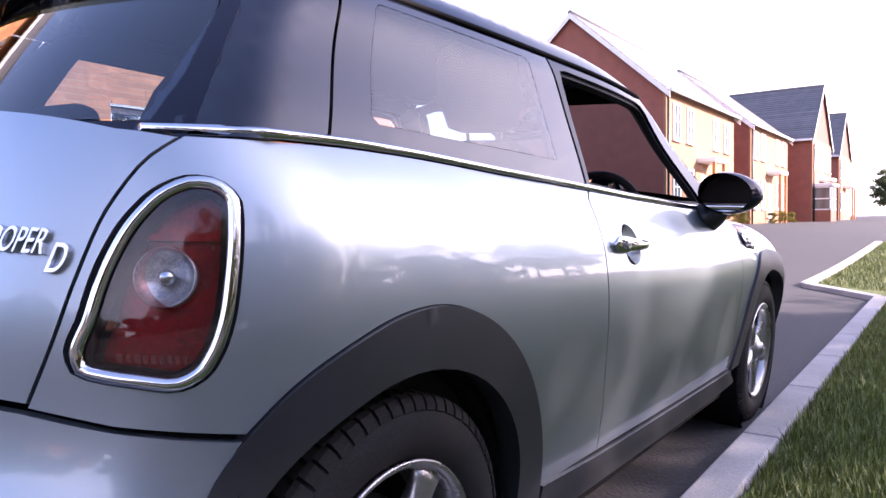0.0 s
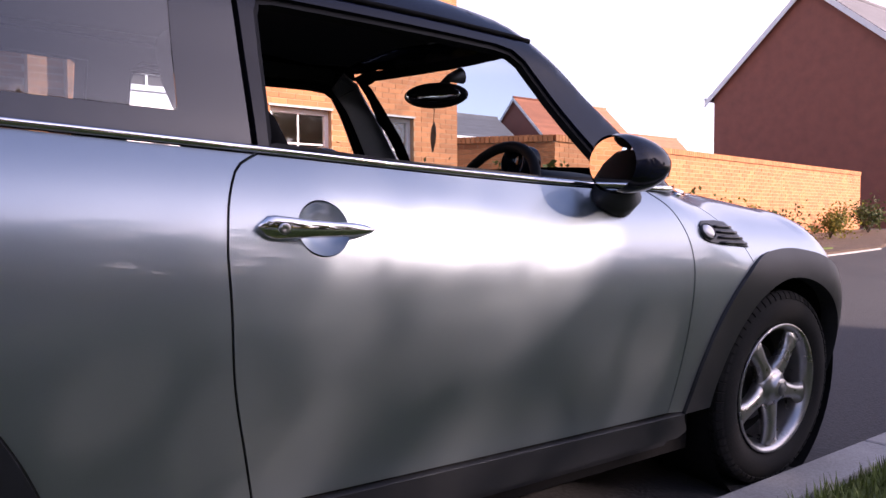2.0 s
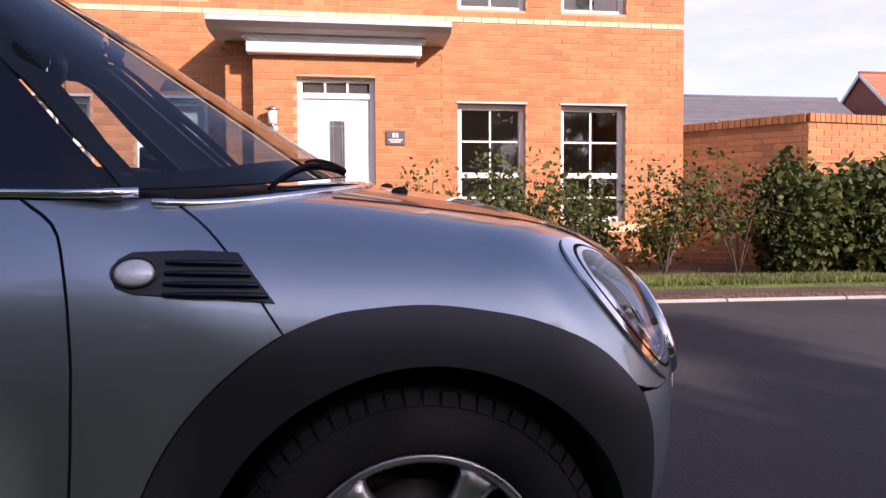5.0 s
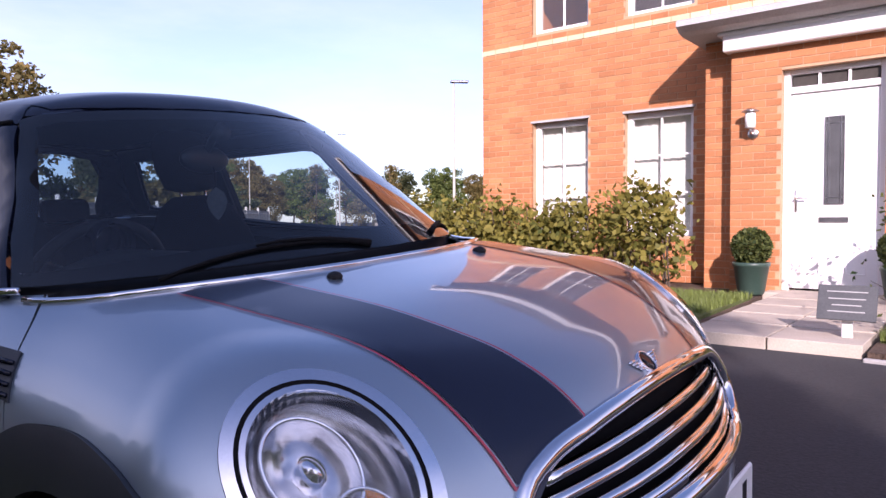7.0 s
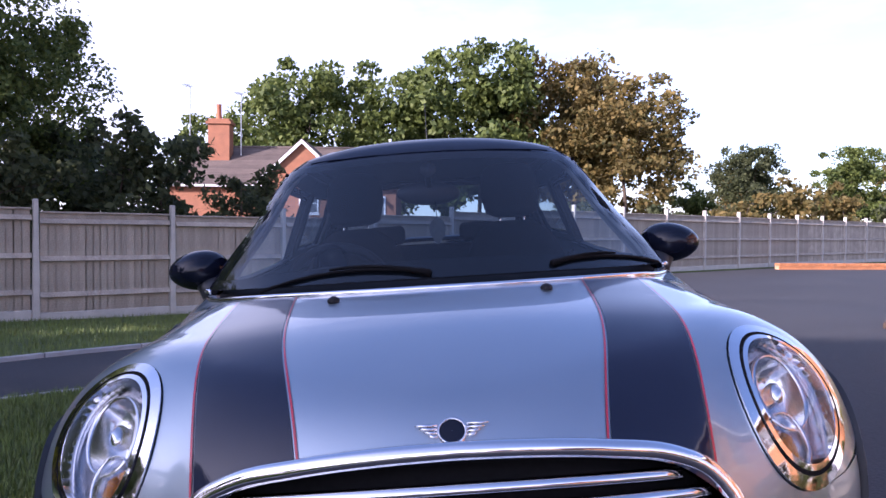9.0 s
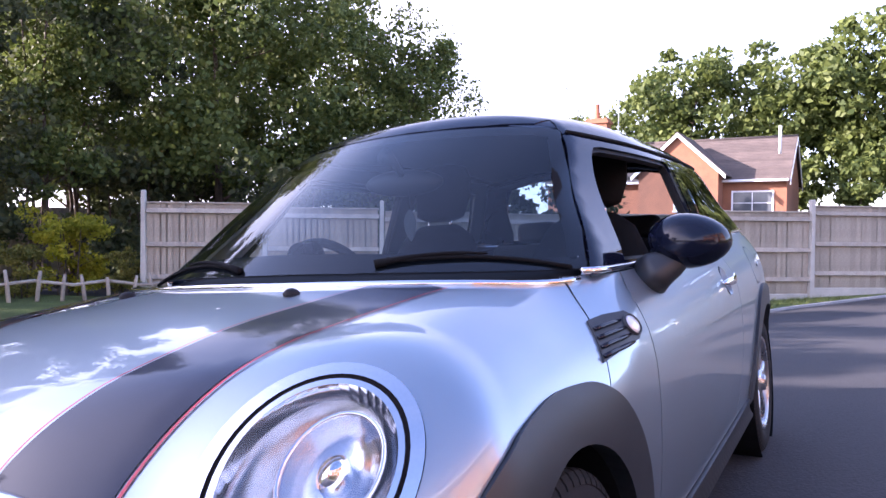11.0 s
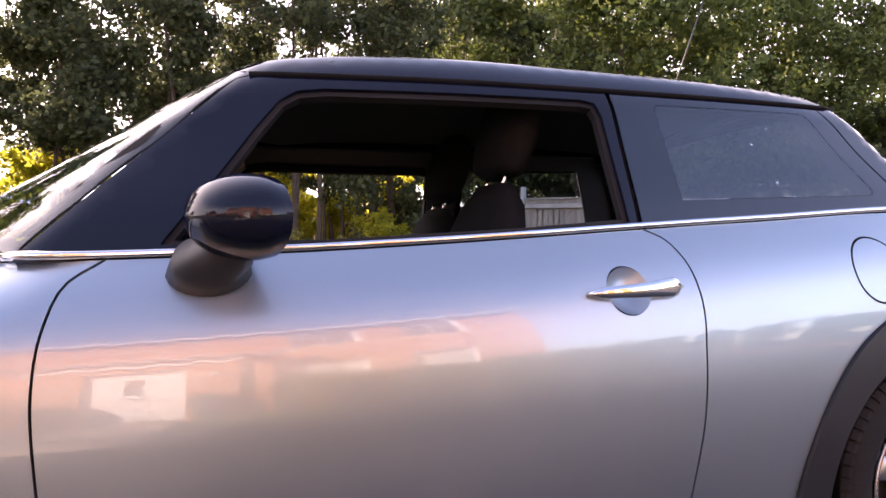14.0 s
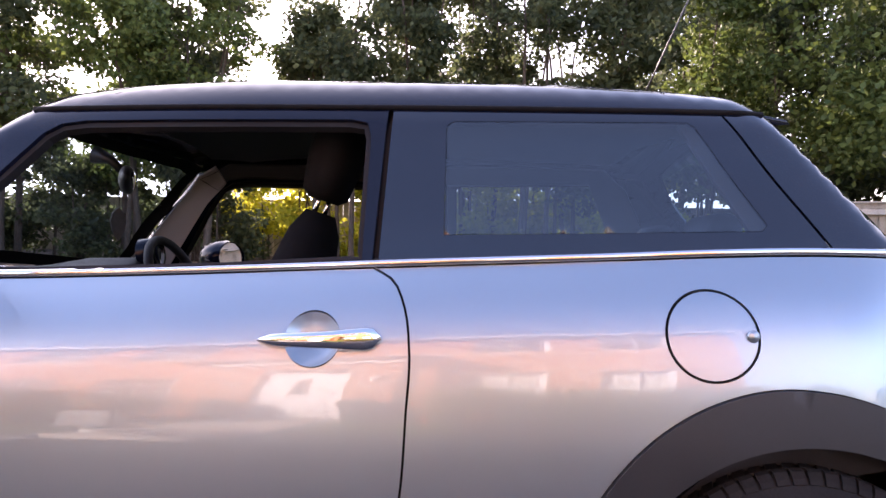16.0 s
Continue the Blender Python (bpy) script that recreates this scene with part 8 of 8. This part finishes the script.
    tagged(part("coping", bm, BRICK_WALL, w), kind="stuff")
    # darker fence further off, behind the wood
    d = tagged(new("far_fence"), "dark brown panel fence in the shade", "fence", kind="structure")
    bm = bmesh.new()
    for k in range(190):
        x = -16.0 + k * 0.16
        add_box(bm, x, x + 0.15, -17.05, -17.0 - 0.01 * (k % 2), -0.4, 1.45)
    tagged(part("boards", bm, FENCE_WOOD, d), kind="stuff")


fence()


def knee_rail():
    """A low rustic rail on short stakes at the edge of the wood."""
    f = tagged(new("knee_rail"), "low rustic rail on weathered wooden stakes", "fence", kind="structure")
    rng = random.Random(17)
    a, b = Vector((-1.6, -9.9, 0)), Vector((-5.9, -8.2, 0))
    n = 15
    for k in range(n):
        p = a.lerp(b, k / (n - 1))
        z = rise(p.x, p.y)
        bm = bmesh.new()
        tip = Vector((rng.uniform(-0.06, 0.06), rng.uniform(-0.05, 0.05), rng.uniform(0.34, 0.50)))
        add_tube(bm, [p + Vector((0, 0, z - 0.1)), p + Vector((0, 0, z)) + tip * 0.6, p + Vector((0, 0, z)) + tip], [0.032, 0.030, 0.022], 7)
        part("stake", bm, FENCE_WOOD, f, smooth=True)
        if k % 3 == 0 and k + 3 < n:
            q = a.lerp(b, (k + 3) / (n - 1))
            bm = bmesh.new()
            add_tube(bm, [p + Vector((0, 0, z + 0.33)), (p + q) / 2 + Vector((0, 0, rise(q.x, q.y) + 0.29)), q + Vector((0, 0, rise(q.x, q.y) + 0.34))], 0.026, 7)
            part("rail", bm, FENCE_WOOD, f, smooth=True)


knee_rail()

# ---- trees ----
OAK_FINE = [tree_meshes(150 + i, 9.0, 3.2, 0.24, 175, 168, 0.100, 1, 0.70) for i in range(2)]
OAK = [tree_meshes(100 + i, 9.0, 3.2, 0.22, 165, 92, 0.185, 1, 0.80) for i in range(3)]
THIN = [tree_meshes(200 + i, 8.2, 1.7, 0.30, 135, 120, 0.078, 4, 0.44, 0.0085) for i in range(4)]
IVY = [tree_meshes(240 + i, 8.6, 1.25, 0.04, 190, 130, 0.080, 2, 0.46) for i in range(2)]
OPEN = [tree_meshes(260 + i, 8.4, 2.0, 0.25, 66, 105, 0.075, 3, 0.40, 0.0085, 0.45) for i in range(2)]
BUSH = [tree_meshes(300 + i, 3.2, 1.5, 0.10, 62, 85, 0.085, 4, 0.36) for i in range(2)]
FAR_BUSH = [tree_meshes(320 + i, 3.2, 1.5, 0.10, 42, 48, 0.16, 3, 0.42) for i in range(2)]
SLIM = [tree_meshes(400 + i, 6.0, 1.5, 0.26, 40, 46, 0.09, 1, 0.42) for i in range(2)]


def at(x, y, s=1.0, turn=0.0, sz=None):
    return Matrix.Translation((x, y, rise(x, y))) @ Matrix.Rotation(turn, 4, "Z") @ Matrix.Diagonal((s, s, sz or s, 1))


def plant_all():
    rng = random.Random(8)
    # belt of thin trees beyond the lawn, with gaps for the low sun
    k = 0
    for kinds, x, y, s, lf, *way in ((THIN, -7.0, -14.2, 1.0, LEAF_DARK), (THIN, -5.6, -12.6, 0.95, LEAF_OAK), (IVY, -3.7, -12.0, 1.05, LEAF_DARK), (OPEN, -2.5, -13.6, 1.0, LEAF_DARK), (OPEN, -1.6, -12.3, 1.0, LEAF_DARK), (THIN, -0.6, -13.8, 1.05, LEAF_DARK), (THIN, 0.7, -12.1, 1.0, LEAF_DARK), (THIN, 2.4, -12.8, 1.05, LEAF_DARK), (OPEN, 4.8, -12.34, 0.977, LEAF_OAK, -0.157, 0.957), (THIN, 6.1, -14.45, 1.107, LEAF_DARK, -0.655, 1.161), (THIN, 6.87, -13.05, 1.205, LEAF_OAK, 1.083, 1.16), (OPEN, 9.68, -13.56, 1.261, LEAF_OAK, -0.512, 1.336), (THIN, 9.87, -13.08, 1.287, LEAF_DARK, -1.098, 1.311), (THIN, 12.4, -13.6, 1.12, LEAF_DARK, 2.568, 1.175), (OPEN, 13.97, -13.3, 0.94, LEAF_DARK, 1.26, 0.905), (THIN, 18.5, -14.4, 0.66, LEAF_DARK), (OPEN, 22.5, -13.6, 0.8, LEAF_OAK), (THIN, 27.0, -14.0, 0.8, LEAF_DARK)):
        turn, tall = way or (rng.uniform(0, 6.3), s * rng.uniform(0.95, 1.06))
        plant_tree(kinds[k % len(kinds)], at(x, y, s, turn, tall), "tree", "dark tree thickly clad in ivy to the ground" if kinds is IVY else "slender multi-stemmed tree in a dark belt", "tree belt", lf)
        k += 1
    for x, y, s in ((-7.0, -19.5, 0.95), (32.0, -17.0, 0.9), (-13.0, -18.0, 1.0), (-10.5, -20.0, 1.0)):
        plant_tree(OAK_FINE[k % 2], at(x, y, s, rng.uniform(0, 6.3)), "tree", "broad green tree at the back of the belt", "tree belt", LEAF_OAK if k % 2 else LEAF_DARK)
        k += 1
    # these bushes look sunlit through their brightened leaf colour
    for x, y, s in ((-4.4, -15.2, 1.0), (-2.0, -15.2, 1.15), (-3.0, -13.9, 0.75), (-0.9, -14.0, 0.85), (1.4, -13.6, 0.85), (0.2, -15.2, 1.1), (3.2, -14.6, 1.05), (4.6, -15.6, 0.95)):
        plant_tree(BUSH[k % 2], at(x, y, s, rng.uniform(0, 6.3)), "bush", "sunlit yellow-green bush behind the tree trunks", "bushes", LEAF_YELLOW_LIT, "bush")
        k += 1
    for x, y, s in ((5.2, -13.4, 0.95), (6.6, -14.8, 1.1), (7.9, -13.3, 0.95), (9.2, -14.8, 1.15), (10.6, -13.4, 0.95), (12.2, -14.6, 1.1), (13.8, -13.4, 0.9), (15.8, -14.4, 1.1), (18.2, -13.8, 0.9), (20.8, -14.2, 1.0)):
        plant_tree(BUSH[k % 2], at(x, y, s, rng.uniform(0, 6)), "bush", "dark bush filling the space under the trees", "bushes", LEAF_DARK, "bush")
        k += 1
    for x, y, s in ((-4.6, -16.8, 0.8), (-1.4, -17.6, 0.85), (1.2, -16.6, 0.8), (3.4, -17.4, 0.8)):
        plant_tree(OPEN[k % 2], at(x, y, s, rng.uniform(0, 6.3)), "tree", "slender open tree at the back of the belt", "tree belt", LEAF_DARK)
        k += 1
    # oaks over the fence corner
    plant_tree(OAK_FINE[0], at(-9.1, -11.7, 0.95, 1.0), "tree", "broad oak tree with green leaves behind the fence", "", LEAF_OAK)
    plant_tree(OAK_FINE[1], at(-12.6, -12.2, 0.92, 2.0), "tree", "broad oak tree with yellowing leaves", "", LEAF_OAK)
    plant_tree(OAK_FINE[0], at(-14.6, -10.2, 0.78, 4.0), "tree", "smaller oak tree with green leaves behind the fence", "", LEAF_OAK)
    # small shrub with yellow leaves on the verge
    plant_tree(BUSH[0], at(-4.6, -10.3, 0.55, 0.5), "bush", "low bush with yellow-green leaves on the verge", "bushes", LEAF_YELLOW_LIT, "bush")
    plant_tree(BUSH[1], at(-3.2, -11.2, 0.5, 1.5), "bush", "low bush with yellow-green leaves on the verge", "bushes", LEAF_YELLOW_LIT, "bush")
    for x, y, s in ((-8.2, -8.6, 1.0), (-10.5, -8.2, 1.1), (-7.0, -12.0, 1.15), (-9.0, -14.5, 1.2), (-11.5, -15.0, 1.3)):
        plant_tree(BUSH[k % 2], at(x, y, s, rng.uniform(0, 6)), "bush", "dark bush filling the space under the trees", "bushes", LEAF_DARK, "bush")
        k += 1
    for x, y, s in ((-2.4, -10.4, 0.30), (-3.6, -9.9, 0.34), (-5.0, -9.3, 0.30), (-1.2, -10.9, 0.36)):
        plant_tree(BUSH[k % 2], at(x, y, s, rng.uniform(0, 6)), "bush", "low green undergrowth along the rustic rail", "bushes", LEAF_HEDGE, "bush")
        k += 1
    # behind the fence
    for x, y, s in ((-13.0, -6.3, 1.35), (-14.5, -8.5, 1.5), (-12.6, -4.2, 1.0)):
        plant_tree(BUSH[1], at(x, y, s, rng.uniform(0, 6)), "bush", "dark twiggy bush overhanging the fence", "bushes", LEAF_DARK, "bush")
    for x, y, s, lf in ((-46, -9.0, 1.38, LEAF_OAK), (-47, -2.5, 1.42, LEAF_OAK), (-45, 3.2, 1.52, LEAF_OAK), (-47, 9.2, 1.42, LEAF_AUTUMN), (-43, 13.0, 1.22, LEAF_AUTUMN), (-50, -16.0, 1.1, LEAF_OAK), (-40, 19.5, 0.7, LEAF_DARK), (-64, 30, 0.80, LEAF_AUTUMN), (-58, 37, 0.98, LEAF_OAK), (-70, 50, 0.95, LEAF_AUTUMN), (-52, 40, 0.6, LEAF_AUTUMN), (-60, 52, 0.8, LEAF_OAK), (-75, 62, 0.9, LEAF_OAK), (-66, 57, 0.75, LEAF_AUTUMN), (-62, 62, 0.85, LEAF_OAK), (-57, 64, 0.8, LEAF_DARK), (-53, 68, 0.85, LEAF_OAK), (-49, 70, 0.75, LEAF_AUTUMN)):
        plant_tree(OAK[k % 3], at(x, y, s, rng.uniform(0, 6.3)), "tree", "tall leafy tree beyond the fence", "trees behind the fence", lf)
        k += 1
    for x, y, s, lf in ((-33.0, 15.5, 1.1, LEAF_AUTUMN), (-34.0, 19.0, 1.25, LEAF_AUTUMN), (-32.0, 12.0, 1.0, LEAF_DARK), (-36.0, 23.0, 1.2, LEAF_AUTUMN), (-34.5, 8.0, 1.2, LEAF_DARK), (-46.0, 33.0, 1.1, LEAF_DARK), (-52.0, 46.0, 1.2, LEAF_OAK), (-38.0, 1.0, 1.3, LEAF_OAK), (-55.0, 26.0, 1.5, LEAF_DARK), (-54.0, 30.0, 1.4, LEAF_OAK), (-56.0, 34.0, 1.5, LEAF_AUTUMN), (-57.0, 39.0, 1.5, LEAF_OAK), (-58.0, 43.0, 1.4, LEAF_DARK), (-50.0, 20.0, 1.5, LEAF_OAK), (-56.0, 50.0, 1.4, LEAF_OAK), (-53.0, 54.0, 1.3, LEAF_AUTUMN), (-50.0, 58.0, 1.5, LEAF_DARK), (-46.0, 61.0, 1.4, LEAF_OAK)):
        plant_tree(FAR_BUSH[k % 2], at(x, y, s, rng.uniform(0, 6.3)), "bush", "tall autumn bush behind the fence", "bushes", lf, "bush")
        k += 1
    for x, y, s in ((-33.0, 29.5, 0.95), (-38.0, 37.0, 1.1), (-24.0, 27.0, 0.85)):
        plant_tree(SLIM[k % 2], at(x, y, s, rng.uniform(0, 6.3)), "sapling", "slim young roadside tree", "saplings", LEAF_AUTUMN, "tree")
        k += 1
    # end of the close
    for x, y, s in ((78, 2, 0.55), (84, -4, 0.6), (90, 5, 0.6), (75, -9, 0.6)):
        plant_tree(OAK[k % 3], at(x, y, s, rng.uniform(0, 6)), "tree", "distant tree at the end of the close", "far trees", LEAF_DARK)
        k += 1
    for x in (24.5, 26.0, 28.5, 30.5, 34.5, 37.0, 39.0):
        plant_tree(BUSH[k % 2], at(x, 6.2 - (0.4 if x > 33 else 0), 0.22, rng.uniform(0, 6)), "shrub", "small clipped shrub at a house front", "front shrubs", LEAF_HEDGE, "shrub")
        k += 1


plant_all()


def hedge(name, line, width, height, n, leaf, seed, label, size=0.05, bushes=0.0):
    """A leafy hedge along a line, with stems and an uneven outline; as loose bushes where a spacing is given."""
    rng = np.random.default_rng(seed)
    h = tagged(new(name), label, "hedge", "hedges")
    pts = [np.array(p, float) for p in line]
    seg = [np.linalg.norm(b - a) for a, b in zip(pts, pts[1:])]
    tot = sum(seg)
    u = rng.uniform(0, tot, n)
    if bushes:
        count = max(2, round(tot / bushes))
        step = tot / count
        mid = (np.arange(count) + 0.5) * step + rng.normal(size=count) * 0.06
        tall = rng.uniform(0.80, 1.06, count)
        which = rng.integers(0, count, n)
        u = np.clip(mid[which] + rng.normal(size=n) * step * 0.30, 0, tot)
        up = tall[which] * (1.0 - 0.35 * np.abs(u - mid[which]) / step)
    pos, nrm = np.zeros((n, 2)), np.zeros((n, 2))
    acc = 0
    for (a, b), l in zip(zip(pts, pts[1:]), seg):
        m = (u >= acc) & (u <= acc + l)
        t = ((u[m] - acc) / l)[:, None]
        pos[m] = a + (b - a) * t
        d = (b - a) / l
        nrm[m] = [-d[1], d[0]]
        acc += l
    a = rng.uniform(0, math.tau, n)
    rr = rng.uniform(0.0, 1.0, n) ** 0.35
    wob = 1 + 0.20 * np.sin(u * 3.1 + seed) + 0.13 * np.sin(u * 7.7) + 0.08 * np.sin(u * 17.0 + a * 3)
    off = np.cos(a) * rr * width / 2 * wob
    zz = height * 0.52 + np.sin(a) * rr * height * 0.48 * wob
    g = np.array([rise(p[0], p[1]) for p in pos])
    p = np.stack([pos[:, 0] + nrm[:, 0] * off, pos[:, 1] + nrm[:, 1] * off, g + np.maximum(zz, 0.12)], 1)
    p += rng.normal(size=p.shape) * 0.07
    if bushes:
        f = np.clip((p[:, 2] - g) / height, 0, 1.2)
        p[:, 2] = g + f * height * up
        keep = rng.uniform(0, 1, n) < np.clip((f - 0.10) / 0.45, 0.06, 1.0)
        p = p[keep]
        shoots = p[rng.integers(0, len(p), 60)]
        shoots = shoots[shoots[:, 2] > np.median(p[:, 2])]
        extra = [q + np.array([0, 0, 0.035 * k]) + rng.normal(size=3) * 0.02 for q in shoots for k in range(8)]
        p = np.concatenate([p, np.array(extra)])
    tagged(link_me("foliage", leaf_mesh("foliage", p, size, rng), leaf, h), kind="stuff")
    bm = bmesh.new()
    for k in range(int(tot * (14 if bushes else 5))):
        i = rng.integers(0, n)
        q = pos[i]
        z = g[i]
        t = q + rng.normal(size=2) * 0.12
        add_tube(bm, [(q[0], q[1], z), ((q[0] + t[0]) / 2, (q[1] + t[1]) / 2, z + height * 0.45), (t[0], t[1], z + height * 0.85)], [0.012, 0.009, 0.004], 5)
    tagged(part("stem_cluster", bm, BARK, h), kind="stuff")


def shrub(x, y, height, width, seed, leaf, label, n=1500, stems=7, size=0.055, low=0.35):
    rng = np.random.default_rng(seed)
    z0 = rise(x, y) + 0.04
    s = tagged(new("shrub"), label, "shrub", "front shrubs")
    s.matrix_basis = Matrix.Translation((x, y, z0))
    bm = bmesh.new()
    tips = []
    for k in range(stems):
        a = rng.uniform(0, math.tau)
        e = np.array([math.cos(a), math.sin(a), 0]) * width * rng.uniform(0.2, 0.55)
        pts = [np.zeros(3), e * 0.4 + [0, 0, height * 0.4], e + [0, 0, height * rng.uniform(0.75, 1.0)]]
        add_tube(bm, [Vector(p) for p in pts], [0.010, 0.008, 0.003], 5)
        tips += [pts[2], pts[1] * 0.45 + pts[2] * 0.55, pts[1] * 0.75 + pts[2] * 0.25]
        for q in range(3):
            b = pts[1] + (pts[2] - pts[1]) * rng.uniform(0, 0.8)
            f = b + rng.normal(size=3) * 0.16 + [0, 0, 0.08]
            add_tube(bm, [Vector(b), Vector(f)], [0.005, 0.002], 4)
            tips.append(f)
    tagged(part("stem_cluster", bm, BARK, s), kind="stuff")
    tips = np.array([t for t in tips if t[2] > height * low])
    k = rng.integers(0, len(tips), n)
    p = tips[k] + rng.normal(size=(n, 3)) * 0.105
    tagged(link_me("foliage", leaf_mesh("foliage", p, size, rng), leaf, s), kind="stuff")


hedge("hedge", [(-0.35, 5.75), (-1.6, 5.8), (-2.9, 5.9)], 0.70, 1.14, 7000, LEAF_HEDGE, 51, "loose airy hedge with yellow-green leaves under the windows", 0.055, 0.78)
hedge("hedge", [(-2.9, 5.85), (-3.7, 6.0), (-4.15, 6.15)], 0.8, 1.16, 4300, LEAF_HEDGE, 52, "loose hedge with yellow-green leaves at the house corner", 0.055, 0.7)
hedge("hedge", [(5.6, 5.0), (6.9, 5.0), (8.0, 5.1)], 0.95, 1.18, 15000, LEAF_LAUREL, 53, "dark green laurel hedge below the garden wall", 0.06)
shrub(1.95, 4.9, 1.02, 0.6, 61, LEAF_LAUREL, "airy evergreen shrub with bare lower stems", 420, 5, 0.036)
shrub(2.85, 4.85, 1.05, 0.85, 62, LEAF_LAUREL, "dense dark green shrub with bare lower stems", 1500, 8, 0.038, 0.45)
shrub(3.5, 4.95, 1.0, 0.6, 63, LEAF_LAUREL, "dark green shrub with bare lower stems", 680, 6, 0.037, 0.45)
shrub(4.35, 4.9, 1.05, 0.8, 64, LEAF_LAUREL, "dark green shrub with bare lower stems", 820, 6, 0.037, 0.45)
shrub(5.1, 4.8, 1.05, 0.8, 65, LEAF_LAUREL, "dark green shrub with bare lower stems", 880, 6, 0.037, 0.4)
for k_, (x_, y_) in enumerate(((2.3, 5.6), (3.1, 5.7), (3.9, 5.6), (4.7, 5.7), (8.6, 4.6), (9.6, 4.7), (11.0, 5.0), (14.0, 5.4), (17.0, 6.0))):
    shrub(x_, y_, 0.55, 0.5, 70 + k_, LEAF_HEDGE if k_ % 2 else LEAF_LAUREL, "low mixed shrub in the bed", 900, 8, 0.045, 0.1)
shrub(2.0, 3.9, 0.24, 0.25, 90, LEAF_LAUREL, "small leafy shrub beside the sign", 320, 6, 0.032, 0.1)


def lamp_posts():
    for x, y, h in ((-10.6, 15.4, 5.2), (-45.0, 33.0, 7.0), (-50.0, 47.0, 7.0), (-27.0, 26.0, 6.0)):
        z = rise(x, y)
        l = thing("street_lamp", "tall grey steel street lamp", "street lamp", "street lamps", at=(x, y, z))
        bm = bmesh.new()
        add_tube(bm, [(0, 0, -0.2), (0, 0, 1.2), (0, 0, h), (0.15, 0.15, h + 0.05)], [0.06, 0.045, 0.03, 0.025], 10)
        part("pole", bm, CONCRETE, l, smooth=True)
        part("head", box_bm(-0.1, 0.45, -0.09, 0.09, h - 0.01, h + 0.06, bevel=0.02, m=Matrix.Rotation(radians(45), 4, "Z")), STEEL, l)
    # wooden bollard and post frame by the far road
    b = thing("tree_guard", "timber frame guard round a roadside sapling", "frame", at=(-24.0, 26.5, rise(-24, 26.5)))
    for x in (-0.6, 0.6):
        part("post", box_bm(x - 0.06, x + 0.06, -0.06, 0.06, -0.2, 1.0, bevel=0.01), FENCE_WOOD, b)
    part("crossbar", box_bm(-0.7, 0.7, -0.04, 0.04, 0.85, 1.0, bevel=0.01), FENCE_WOOD, b)
    p = thing("bollard", "black metal bollard at the kerb", "bollard", at=(22.0, 5.4, rise(22.0, 5.4)))
    bm = bmesh.new()
    add_lathe(bm, [(0.09, -0.1), (0.09, 0.85), (0.11, 0.87), (0.11, 0.95), (0.08, 1.0), (0.0005, 1.02)], None, 18)
    part("body", bm, BLACK_METAL, p, smooth=True)


lamp_posts()


def far_car():
    """A grey car parked at the end of the close."""
    c = thing("parked_car", "small grey car parked at the end of the close", "car", at=(62.0, 0.2, rise(62, 0.2)), turn=75)
    bm = bmesh.new()
    sec = [(-2.0, 0.35), (-2.05, 0.8), (-1.5, 0.92), (-1.0, 1.42), (0.4, 1.45), (1.1, 0.95), (1.95, 0.80), (2.05, 0.40)]
    add_prism(bm, [(a, -0.85, b) for a, b in sec], (0, 1.7, 0))
    bmesh.ops.bevel(bm, geom=bm.edges[:], offset=0.06, segments=2, affect="EDGES")
    part("body", bm, TILE_DARK, c, "grey car body")
    for s in (-1, 1):
        part("side_window", box_bm(-0.95, 0.75, s * 0.86 - 0.01, s * 0.86 + 0.01, 0.95, 1.32), DARK_PANE, c)
        for x in (-1.25, 1.3):
            bm = bmesh.new()
            add_lathe(bm, [(0.0005, -0.1), (0.32, -0.1), (0.32, 0.1), (0.0005, 0.1)], Matrix.Translation((x, s * 0.78, 0.32)) @ Matrix.Rotation(radians(90), 4, "X"), 18)
            part("wheel", bm, RUBBER, c)


far_car()
